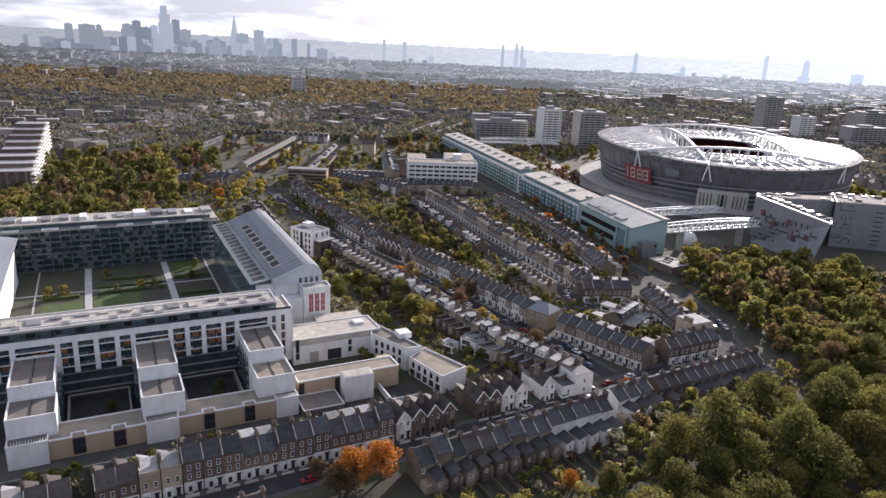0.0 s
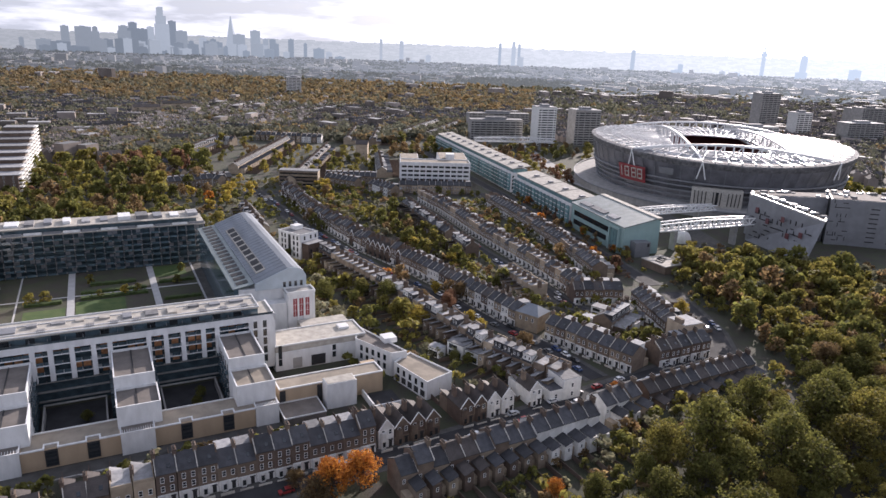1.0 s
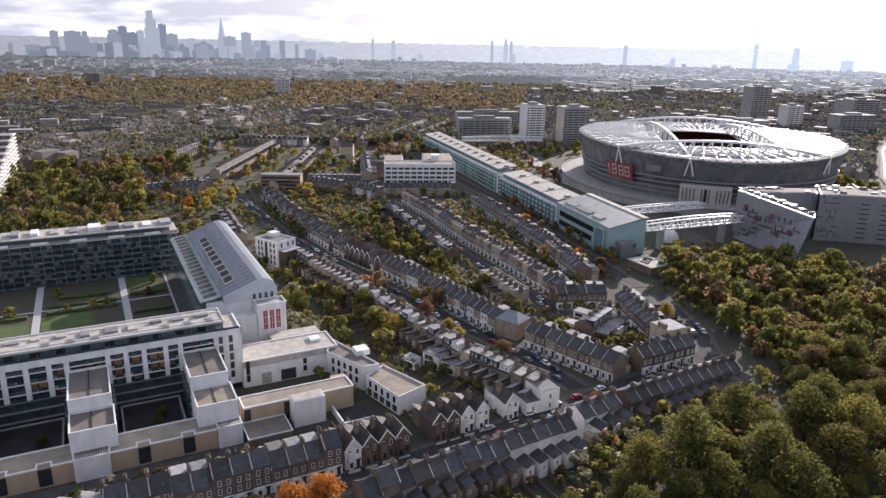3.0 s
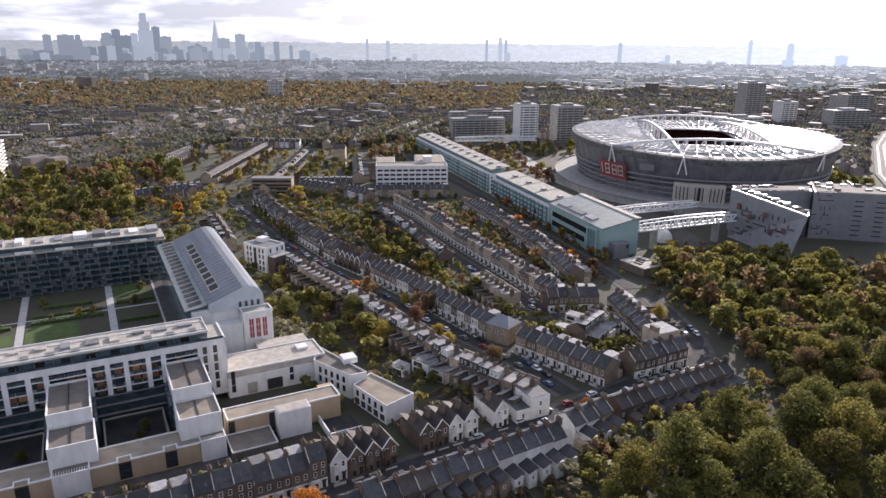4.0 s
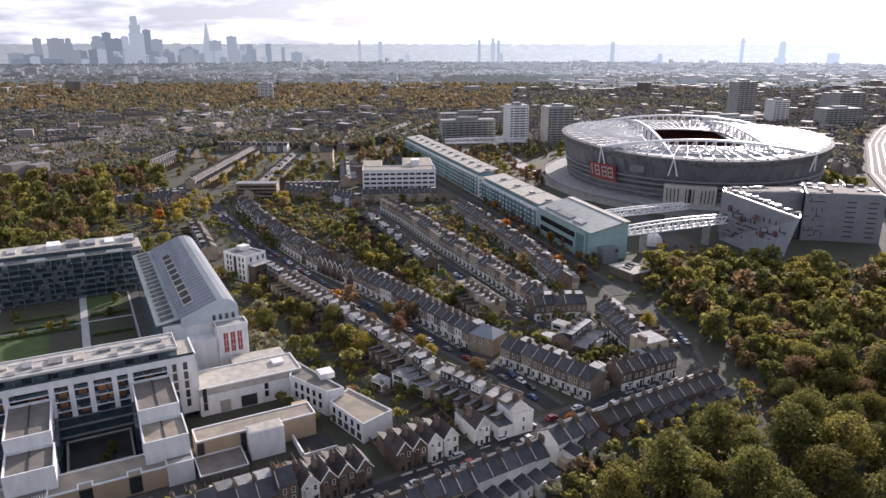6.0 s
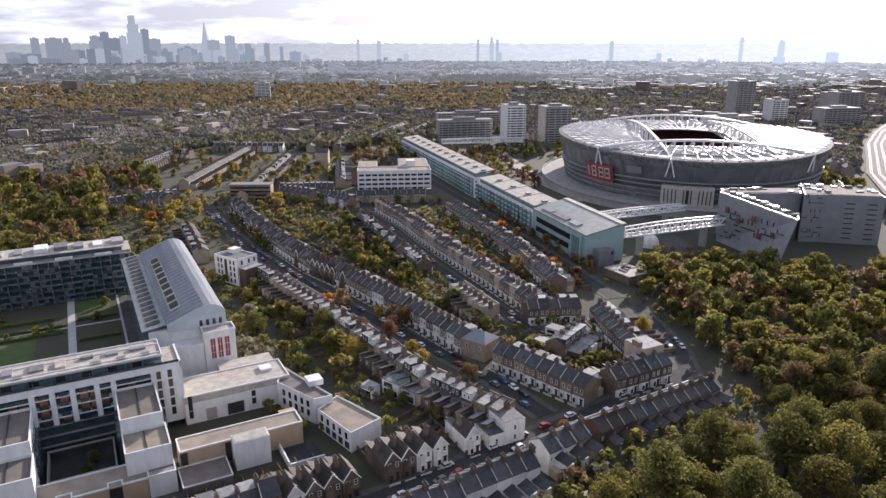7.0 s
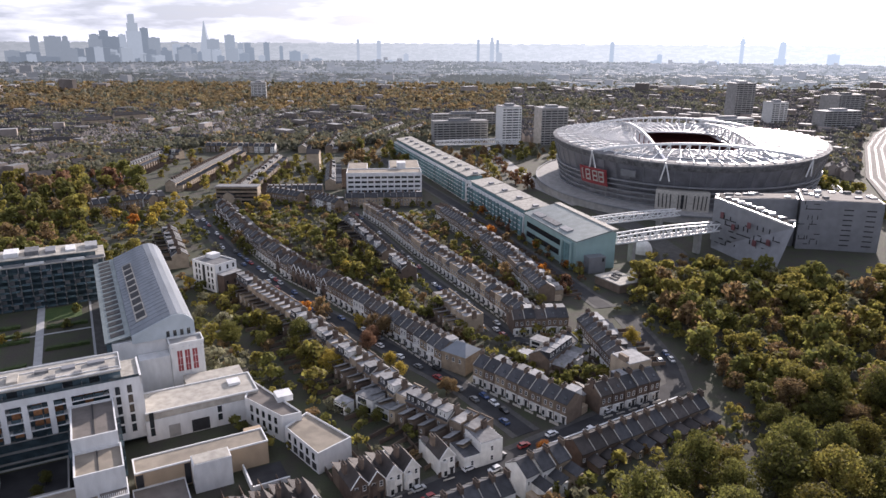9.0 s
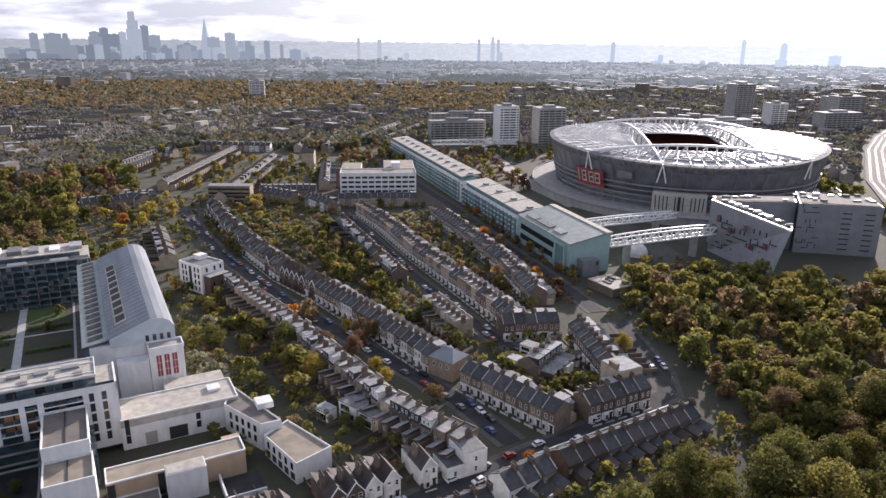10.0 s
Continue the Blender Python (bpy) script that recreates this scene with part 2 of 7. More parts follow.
HILL_SPECK = haze_mat("hazed_suburb", (0.03, 0.03, 0.03), (0.274, 0.295, 0.308), 0.0, 2.3)
HILL_WOOD = haze_mat("hazed_hill_wood", (0.03, 0.03, 0.03), (0.246, 0.268, 0.28), 0.0, 2.3)


# ---- building blocks ----
def box(bm, x0, x1, y0, y1, z0, z1, mi=0):
    v = [bm.verts.new(p) for p in ((x0, y0, z0), (x1, y0, z0), (x1, y1, z0), (x0, y1, z0), (x0, y0, z1), (x1, y0, z1), (x1, y1, z1), (x0, y1, z1))]
    for f in ((3, 2, 1, 0), (4, 5, 6, 7), (0, 1, 5, 4), (1, 2, 6, 5), (2, 3, 7, 6), (3, 0, 4, 7)):
        bm.faces.new([v[i] for i in f]).material_index = mi
    return v


def prism(bm, ring, z0, z1, mi=0):
    """An upright block over a ring of (x, y), counter-clockwise."""
    lo, hi = [bm.verts.new((x, y, z0)) for x, y in ring], [bm.verts.new((x, y, z1)) for x, y in ring]
    k = len(ring)
    bm.faces.new(lo[::-1]).material_index = mi
    bm.faces.new(hi).material_index = mi
    for i in range(k):
        bm.faces.new((lo[i], lo[(i + 1) % k], hi[(i + 1) % k], hi[i])).material_index = mi


def extrude_x(bm, profile, x0, x1, mi=0):
    """A bar along x with the profile (y, z), counter-clockwise seen from +x."""
    a, b = [bm.verts.new((x0, y, z)) for y, z in profile], [bm.verts.new((x1, y, z)) for y, z in profile]
    k = len(profile)
    bm.faces.new(a[::-1]).material_index = mi
    bm.faces.new(b).material_index = mi
    for i in range(k):
        bm.faces.new((a[i], a[(i + 1) % k], b[(i + 1) % k], b[i])).material_index = mi


def extrude_y(bm, profile, y0, y1, mi=0):
    """A bar along y with the profile (x, z)."""
    a, b = [bm.verts.new((x, y0, z)) for x, z in profile], [bm.verts.new((x, y1, z)) for x, z in profile]
    k = len(profile)
    bm.faces.new(a).material_index = mi
    bm.faces.new(b[::-1]).material_index = mi
    for i in range(k):
        bm.faces.new((b[i], b[(i + 1) % k], a[(i + 1) % k], a[i])).material_index = mi


def beam(bm, p, q, r=0.3, mi=0):
    """A square bar from p to q."""
    p, q = Vector(p), Vector(q)
    d = (q - p).normalized()
    s = d.cross(Vector((0, 0, 1)) if abs(d.z) < 0.9 else Vector((1, 0, 0))).normalized() * r
    t = d.cross(s).normalized() * r
    a, b = [bm.verts.new(p + k) for k in (s + t, s - t, -s - t, t - s)], [bm.verts.new(q + k) for k in (s + t, s - t, -s - t, t - s)]
    bm.faces.new(a[::-1]).material_index = mi
    bm.faces.new(b).material_index = mi
    for i in range(4):
        bm.faces.new((a[i], a[(i + 1) % 4], b[(i + 1) % 4], b[i])).material_index = mi


def mesh_of(name, bm, mats):
    bmesh.ops.recalc_face_normals(bm, faces=bm.faces[:])
    me = bpy.data.meshes.new(name)
    bm.to_mesh(me)
    bm.free()
    for m in (mats if isinstance(mats, (list, tuple)) else [mats]):
        me.materials.append(m)
    return me


def part(name, bm, mats, parent, label=""):
    ob = new(name, bm if isinstance(bm, bpy.types.Mesh) else mesh_of(name, bm, mats))
    ob.parent = parent
    return tagged(ob, label)


def thing(name, m, label, category, group="", kind=""):
    ob = new(name)
    ob.matrix_world = m
    return tagged(ob, label, category, group, kind)


def solid(name, bm, mats, m, label, category, group="", kind=""):
    ob = new(name, mesh_of(name, bm, mats))
    ob.matrix_world = m
    return tagged(ob, label, category, group, kind)


def blocks(*rows):
    bm = bmesh.new()
    for r in rows:
        box(bm, *r)
    return bm


def cloud_mesh(name, verts, faces, mats, index=None):
    me = bpy.data.meshes.new(name)
    me.from_pydata(verts, [], faces)
    for m in mats:
        me.materials.append(m)
    if index is not None:
        me.polygons.foreach_set("material_index", np.asarray(index, dtype=np.int32))
    return me


SQUARE = pose(-62.8, 218.9, 0, 0, 0, 27.13)          # the estate's own grid: x along its near front, y into the depth


def world_xy(a, b):
    p = SQUARE @ Vector((a, b, 0))
    return p.x, p.y


# ---- ground, roads, distance ----
def ground_sheet():
    bm = bmesh.new()
    xs = [-4200 + 300 * i for i in range(29)]
    ys = [-400, 0, 300, 800, 1500, 2200] + [2600 + 300 * i for i in range(7)]
    g = [[bm.verts.new((x, y, 0)) for x in xs] for y in ys]
    for j in range(len(ys) - 1):
        for i in range(len(xs) - 1):
            bm.faces.new((g[j][i], g[j][i + 1], g[j + 1][i + 1], g[j + 1][i]))
    solid("ground", bm, GARDEN, Matrix(), "brown and green ground of gardens and yards", "ground", kind="structure")


def ribbon(name, points, width, z, m, label, category="road", thick=0.1):
    """A strip of road along (x, y) points, with a kerb's depth."""
    bm = bmesh.new()
    rows = []
    for i, (x, y) in enumerate(points):
        a, b = points[max(i - 1, 0)], points[min(i + 1, len(points) - 1)]
        d = Vector((b[0] - a[0], b[1] - a[1])).normalized()
        nx, ny = -d.y * width / 2, d.x * width / 2
        rows.append([bm.verts.new((x + nx, y + ny, z)), bm.verts.new((x - nx, y - ny, z)), bm.verts.new((x - nx, y - ny, z - thick)), bm.verts.new((x + nx, y + ny, z - thick))])
    for p, q in zip(rows, rows[1:]):
        for i in range(4):
            bm.faces.new((p[i], q[i], q[(i + 1) % 4], p[(i + 1) % 4]))
    bm.faces.new(rows[0][::-1])
    bm.faces.new(rows[-1])
    return solid(name, bm, m, Matrix(), label, category, kind="structure")


ground_sheet()
STREETS = {
    "near": ([world_xy(-130, -76), world_xy(-60, -73.5), world_xy(-18, -71.2), world_xy(13, -69), world_xy(55, -66), world_xy(99, -61), world_xy(130, -57.5), world_xy(153, -55), world_xy(174, -51), world_xy(184, -37), world_xy(193, -16), world_xy(204, 10)], 7.0),
    "middle": ([(56, 221), (39, 249), (8, 286), (-39, 341), (-91, 415), (-150, 520)], 6.5),
    "beyond": ([(72, 282), (59, 296), (20, 381), (-18, 480), (-34, 520)], 6.0),
    "teal": ([(108, 330), (92, 385), (75, 440), (46, 540), (-30, 765)], 7.0),
    "left": ([(-240, 500), (-150, 520), (-60, 535), (30, 545)], 7.0),
}
for step, (key, (pts, wide)) in enumerate(STREETS.items()):
    ribbon("pavement", pts, wide + 4.5, 0.10 + 0.006 * step, PAVING, "worn grey paved footways beside a street", "pavement", 0.1)
    ribbon("road", pts, wide, 0.145 + 0.006 * step, ASPHALT, "dark grey asphalt street between terraces", "road", 0.1)
ribbon("road", [(140, 545), (118, 620), (104, 720), (90, 850)], 14, 0.13, CONCRETE, "pale concrete road beside the stadium", "road", 0.1)
ribbon("road", [(150, 540), (165, 470), (170, 420), (160, 385), (140, 365)], 16, 0.1, PAVING, "worn grey service road by the railway cutting", "road", 0.1)


def hills():
    bm = bmesh.new()
    k = 120
    rows = []
    for i in range(k + 1):
        a = radians(-62 + 124 * i / k)
        z = 112 + 4 * noise.noise((i * 0.13, 0, 0)) + 2.5 * noise.noise((i * 0.5, 4, 0)) + 1.2 * noise.noise((i * 1.9, 4, 0))
        rows.append([bm.verts.new((r * math.sin(a), r * math.cos(a), h)) for r, h in ((4560, -1), (4700, z * 0.45), (4800, z * 0.86), (4870, z), (4930, z * 0.9))])
    for p, q in zip(rows, rows[1:]):
        for m in range(4):
            bm.faces.new((p[m], q[m], q[m + 1], p[m + 1]))
    solid("backdrop", bm, HAZY_HILL, Matrix(), "far hills on the horizon, haze painted as a pale blue-grey glow", "hills", kind="structure")


hills()


def hillside():
    """Specks of suburb and wood on the far slope, haze painted in as glow."""
    g = np.random.default_rng(31)
    V, F, M = [], [], []
    for i in range(5200):
        a, u = radians(-40 + 80 * g.random()), g.random() ** 1.3
        r = 4565 + 300 * u
        z = 112 * np.interp(r, (4560, 4700, 4800, 4870), (0, 0.45, 0.86, 1.0)) - 3
        w, h = 6 + 26 * g.random(), 5 + 6 * g.random()
        cx, cy = (r - 6) * math.sin(a), (r - 6) * math.cos(a)
        tx, ty = math.cos(a) * w, -math.sin(a) * w
        o = len(V)
        V += [(cx - tx, cy - ty, z), (cx + tx, cy + ty, z), (cx + tx * .8, cy + ty * .8, z + h), (cx - tx * .7, cy - ty * .7, z + h), (cx - tx, cy - ty + 12, z), (cx + tx, cy + ty + 12, z)]
        F += [(o, o + 1, o + 2, o + 3), (o + 3, o + 2, o + 5, o + 4)]
        M += [0 if g.random() < 0.35 else 1] * 2
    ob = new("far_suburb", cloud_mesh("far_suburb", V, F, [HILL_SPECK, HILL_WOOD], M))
    tagged(ob, "specks of suburb and wood on far hills with painted haze glow", "distance", kind="stuff")


hillside()


# ---- the far city: skyline ----
def tower(x, y, w, d, h, m=HAZY, steps=1, label="grey glass and concrete office tower with painted haze glow on the skyline"):
    t = thing("office_tower", pose(x, y, 0, 0, 0, math.degrees(math.atan2(-x, y))), label, "tower", "skyline towers")
    for s in range(steps):
        f = 1 - 0.27 * s
        z0, z1 = (0, h * (1 - 0.17 * (steps - 1))) if s == 0 else (h * (1 - 0.17 * (steps - s)) - 0.5, h * (1 - 0.17 * (steps - 1 - s)))
        x0 = -w / 2 + (w * (1 - f) * 0.35 if s else 0)
        bm = bmesh.new()
        box(bm, x0, x0 + w * f, -d / 2 * f, d / 2 * f, z0, z1)
        part("shaft" if s == 0 else "upper_shaft", bm, m, t)
    bm = blocks((-w * 0.2, w * 0.15, -d * 0.2, d * 0.2, h, h + 4))
    part("roof_plant", bm, m, t)
    return t


K45 = (10.8, 4.8)


def sky_tower(px, w_px, top_px, dist=4500, m=HAZY, steps=1, label="grey glass and concrete office tower with painted haze glow on the skyline"):
    """px, w_px, top_px: across, width and height over the horizon, in thousandths of the lens's own length."""
    px, w_px, top_px = px * 0.957, w_px * 0.957, top_px * 0.957
    dist = dist / math.hypot(1, px / 1000)
    x, y = K45[0] + dist * px / 1000, K45[1] + dist
    tower(x, y, dist * w_px / 1000, dist * w_px / 1000 * 0.8, 119 + dist * top_px / 1000, m, steps, label)


# The towers' pale and grey tones carry painted haze, glow included.
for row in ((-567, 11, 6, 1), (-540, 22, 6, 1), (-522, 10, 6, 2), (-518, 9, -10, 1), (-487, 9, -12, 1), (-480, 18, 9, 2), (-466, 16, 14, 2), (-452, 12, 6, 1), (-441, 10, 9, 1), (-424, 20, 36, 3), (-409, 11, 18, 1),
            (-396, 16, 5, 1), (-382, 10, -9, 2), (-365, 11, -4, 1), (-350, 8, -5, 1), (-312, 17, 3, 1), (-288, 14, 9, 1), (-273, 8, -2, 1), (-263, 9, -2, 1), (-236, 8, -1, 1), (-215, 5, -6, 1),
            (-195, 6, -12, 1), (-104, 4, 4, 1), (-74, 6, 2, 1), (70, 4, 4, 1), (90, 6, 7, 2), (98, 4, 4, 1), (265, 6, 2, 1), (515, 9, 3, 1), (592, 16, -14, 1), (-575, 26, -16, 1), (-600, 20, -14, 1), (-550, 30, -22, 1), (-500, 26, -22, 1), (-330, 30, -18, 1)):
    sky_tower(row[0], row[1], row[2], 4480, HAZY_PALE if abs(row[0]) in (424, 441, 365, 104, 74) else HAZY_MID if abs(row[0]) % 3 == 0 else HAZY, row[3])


def spire(px, w_px, top_px, dist, label, name="office_tower"):
    px, w_px, top_px = px * 0.957, w_px * 0.957, top_px * 0.957
    dist = dist / math.hypot(1, px / 1000)
    x, y, w, h = K45[0] + dist * px / 1000, K45[1] + dist, dist * w_px / 1000, 119 + dist * top_px / 1000
    t = thing(name, pose(x, y, 0), label, "tower", "skyline towers")
    bm = bmesh.new()
    ring = [bm.verts.new((sx * w / 2, sy * w / 2, 0)) for sx, sy in ((-1, -1), (1, -1), (1, 1), (-1, 1))]
    tip = [bm.verts.new((sx * w * 0.03, sy * w * 0.03, h)) for sx, sy in ((-1, -1), (1, -1), (1, 1), (-1, 1))]
    for i in range(4):
        bm.faces.new((ring[i], ring[(i + 1) % 4], tip[(i + 1) % 4], tip[i]))
    bm.faces.new(tip)
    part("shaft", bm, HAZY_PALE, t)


tg = random.Random(14)
for i in range(70):
    u = tg.gauss(-400, 95) if i < 46 else tg.uniform(-650, 640)
    sky_tower(u, 6 + 12 * tg.random(), -24 + 16 * tg.random() if i < 46 else -26 + 13 * tg.random(), 4250 + 200 * tg.random(), tg.choice((HAZY, HAZY_MID, HAZY_PALE)), 1, "office or housing block on the skyline, paled by painted haze")
spire(-323, 17, 28, 4500, "glass pyramid skyscraper tapering to a point, paled by painted haze")
mast = thing("communications_tower", pose(K45[0] + 4100 * 0.436, 4105, 0), "slender grey communications tower with painted haze glow on the skyline", "tower", "skyline towers")
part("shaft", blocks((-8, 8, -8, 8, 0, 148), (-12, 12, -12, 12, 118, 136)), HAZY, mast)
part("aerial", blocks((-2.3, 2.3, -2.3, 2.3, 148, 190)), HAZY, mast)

# ---- the far city: streets of houses, blocks and woods out to the hills ----
rng = np.random.default_rng(5)


RAIL_LINE = [(382, 500), (402, 560), (443, 650), (496, 738), (560, 845), (645, 965), (735, 1075)]


def on_railway(x, y, keep=34):
    return 480 < y < 1090 and abs(x - np.interp(y, [p[1] for p in RAIL_LINE], [p[0] for p in RAIL_LINE])) < keep


def far_houses():
    """Terraces, each a long block with a ridged roof and chimneys, strewn over the plain."""
    V, F, M = [], [], []

    def add(vs, fs, m):
        o = len(V)
        V.extend(vs)
        F.extend([tuple(i + o for i in f) for f in fs])
        M.extend([m] * len(fs))

    def local(cx, cy, c, s, pts):
        return [(cx + x * c - y * s, cy + x * s + y * c, z) for x, y, z in pts]

    count = 0
    while count < 14000:
        y = 620 + 3800 * rng.random() ** 1.4
        x = (rng.random() * 2 - 1) * (0.72 * y + 60)
        if y < 900 and (abs(x - 220) < 190 or x < 60 and x > -330):
            continue
        if y < 1050 and -80 < x < 120:
            continue
        if math.hypot(x, y) > 4540 or on_railway(x, y):
            continue
        cell = math.floor(x / 210) * 7 + math.floor(y / 260) * 13
        wood = noise.noise((x / 420, y / 300, 3.0))
        if y > 1230 and wood > (0.12 if y < 2300 else 0.3) and x < 350:
            continue
        if 1230 < y < 2050 and x < 0.12 * y and rng.random() < 0.85:
            continue
        if y < 1250 and x < 60 and rng.random() < 0.4:
            continue
        turn = (cell * 0.61803) % 1.0 * math.pi + rng.normal() * 0.03
        c, s = math.cos(turn), math.sin(turn)
        q = rng.random()
        if q < (0.95 if y < 1700 else 0.86):
            ln, dp, h = 8 + 17 * rng.random(), 8.5, 6 + 3 * rng.random()
            a, b, e, r = ln / 2, dp / 2, h, h + 2.8
            add(local(x, y, c, s, [(-a, -b, 0), (a, -b, 0), (a, b, 0), (-a, b, 0), (-a, -b, e), (a, -b, e), (a, b, e), (-a, b, e), (-a, 0, r), (a, 0, r)]),
                [(0, 1, 5, 4), (2, 3, 7, 6), (1, 2, 6, 9, 5), (3, 0, 4, 8, 7)], 0)
            add(local(x, y, c, s, [(-a, -b - .3, e - .1), (a, -b - .3, e - .1), (a, b + .3, e - .1), (-a, b + .3, e - .1), (-a, 0, r + .1), (a, 0, r + .1)]), [(0, 1, 5, 4), (2, 3, 4, 5)], 1)
            if y < 2200:
                for k in range(int(ln / 6)):
                    u = -a + 3 + 6 * k
                    add(local(x, y, c, s, [(u - .5, -.9, r - .6), (u + .5, -.9, r - .6), (u + .5, .9, r - .6), (u - .5, .9, r - .6), (u - .5, -.9, r + 1.4), (u + .5, -.9, r + 1.4), (u + .5, .9, r + 1.4), (u - .5, .9, r + 1.4)]),
                        [(0, 1, 5, 4), (1, 2, 6, 5), (2, 3, 7, 6), (3, 0, 4, 7), (4, 5, 6, 7)], 0)
                    if rng.random() < 0.5:
                        add(local(x, y, c, s, [(u + .8, b - .5, e), (u + 4, b - .5, e), (u + 4, b + 5, e - 1.2), (u + .8, b + 5, e - 1.2)]), [(0, 1, 2, 3)], 2 if rng.random() < 0.35 else 1)
        else:
            ln, dp = (12 + 14 * rng.random(), 9 + 5 * rng.random()) if y < 1700 else (20 + 26 * rng.random(), 12 + 10 * rng.random())
            h = 8 + 10 * rng.random() + (24 * rng.random() if rng.random() < 0.08 and y > 1500 else 0)
            a, b = ln / 2, dp / 2
            add(local(x, y, c, s, [(-a, -b, 0), (a, -b, 0), (a, b, 0), (-a, b, 0), (-a, -b, h), (a, -b, h), (a, b, h), (-a, b, h)]), [(0, 1, 5, 4), (1, 2, 6, 5), (2, 3, 7, 6), (3, 0, 4, 7)], 0)
            add(local(x, y, c, s, [(-a, -b, h), (a, -b, h), (a, b, h), (-a, b, h)]), [(0, 1, 2, 3)], 2)
        count += 1
    # Beyond 1850 m and 2600 m the streets take glowing painted-haze materials.
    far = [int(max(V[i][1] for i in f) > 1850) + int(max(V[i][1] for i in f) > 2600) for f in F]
    for pick, mats, words in ((0, [FAR_WALL, FAR_ROOF, FAR_PALE], "countless brick terraces and pale flat-roofed blocks far off"), (1, [MID_WALL, DIST_LEAF, FAR_PALE], "grey streets of the distant city with faint painted haze"), (2, [DIST_WALL], "grey streets of the farthest city with painted haze glow")):
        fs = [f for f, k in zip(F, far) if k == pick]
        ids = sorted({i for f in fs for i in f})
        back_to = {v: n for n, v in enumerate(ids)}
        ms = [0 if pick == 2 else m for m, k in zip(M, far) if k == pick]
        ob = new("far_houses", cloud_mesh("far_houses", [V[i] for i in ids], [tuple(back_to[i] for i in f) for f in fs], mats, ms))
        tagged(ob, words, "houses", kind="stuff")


far_houses()


def leaf_cards(n, centre, radii, size, g):
    """n small leaf clumps over a lumpy ball: their four corners each, facing mostly outwards."""
    d = g.normal(size=(n, 3))
    d /= np.linalg.norm(d, axis=1)[:, None]
    r = 0.72 + 0.28 * g.random(n)[:, None]
    p = np.asarray(centre) + d * np.asarray(radii) * r
    nrm = d + g.normal(size=(n, 3)) * 0.55
    nrm /= np.linalg.norm(nrm, axis=1)[:, None]
    up = np.where(np.abs(nrm[:, 2:3]) < 0.9, np.array([[0, 0, 1.0]]), np.array([[1.0, 0, 0]]))
    s = np.cross(nrm, up)
    s /= np.linalg.norm(s, axis=1)[:, None]
    t = np.cross(nrm, s)
    k = size * (0.55 + 0.9 * g.random(n))[:, None]
    a = g.random(n)[:, None] * 6.28
    s, t = s * np.cos(a) + t * np.sin(a), t * np.cos(a) - s * np.sin(a)
    return np.stack([p - s * k, p - t * k * 0.7, p + s * k, p + t * k * 0.7], axis=1)


def far_woods():
    quads, gold, middle, distant, g = [], [], [], [], np.random.default_rng(8)
    n = 0
    while n < 21500:
        y = 640 + 3750 * g.random() ** 1.5
        x = (g.random() * 2 - 1) * (0.72 * y + 60)
        if y < 950 and 20 < x < 420 or y < 860 and -60 < x < 20 or y < 815 and -265 < x < 30:
            continue
        if math.hypot(x, y) > 4540 or on_railway(x, y, 28):
            continue
        w = noise.noise((x / 420, y / 300, 3.0))
        belt = 1230 < y < 2050 and x < 0.12 * y
        if not belt and w < 0.1 and g.random() > ((0.8 if y < 1250 else 0.5) if x < 300 else 0.36):
            continue
        h, r = (8 + 7 * g.random(), 4.2 + 4.0 * g.random()) if y > 1200 else (8 + 5 * g.random(), 4.8 + 4.0 * g.random())
        big = 1.0 if y < 1300 else 1.5 if y < 2000 else 2.2
        # Trees past 2050 m take the glowing painted-haze materials.
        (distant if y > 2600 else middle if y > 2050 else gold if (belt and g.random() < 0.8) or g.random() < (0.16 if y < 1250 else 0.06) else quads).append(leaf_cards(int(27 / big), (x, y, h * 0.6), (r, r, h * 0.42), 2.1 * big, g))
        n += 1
    for q, m, words in ((quads, FAR_LEAF, "wide belts of olive autumn trees far off"), (gold, FAR_GOLD, "long belt of golden brown autumn trees far off"), (middle, MID_LEAF, "grey-green woods of the distance with faint painted haze"), (distant, DIST_LEAF, "grey-green woods of the farthest distance with painted haze glow")):
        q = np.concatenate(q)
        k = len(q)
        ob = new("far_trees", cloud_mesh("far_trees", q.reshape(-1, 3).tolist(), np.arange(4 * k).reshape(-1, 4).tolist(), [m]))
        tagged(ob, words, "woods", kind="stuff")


far_woods()


def railway():
    pts = RAIL_LINE
    ribbon("railway_bed", pts, 28, 1.2, BALLAST, "grey-brown stone ballast of a curving railway", "railway", 1.2)
    for k in range(4):
        for s in (-0.75, 0.75):
            o = -10 + 6.6 * k + s
            line = []
            for i, (x, y) in enumerate(pts):
                a, b = pts[max(i - 1, 0)], pts[min(i + 1, len(pts) - 1)]
                d = Vector((b[0] - a[0], b[1] - a[1])).normalized()
                line.append((x - d.y * o, y + d.x * o))
            ribbon("rail", line, 0.35, 1.45, PANEL, "worn steel rail on grey ballast", "rail", 0.22)


railway()


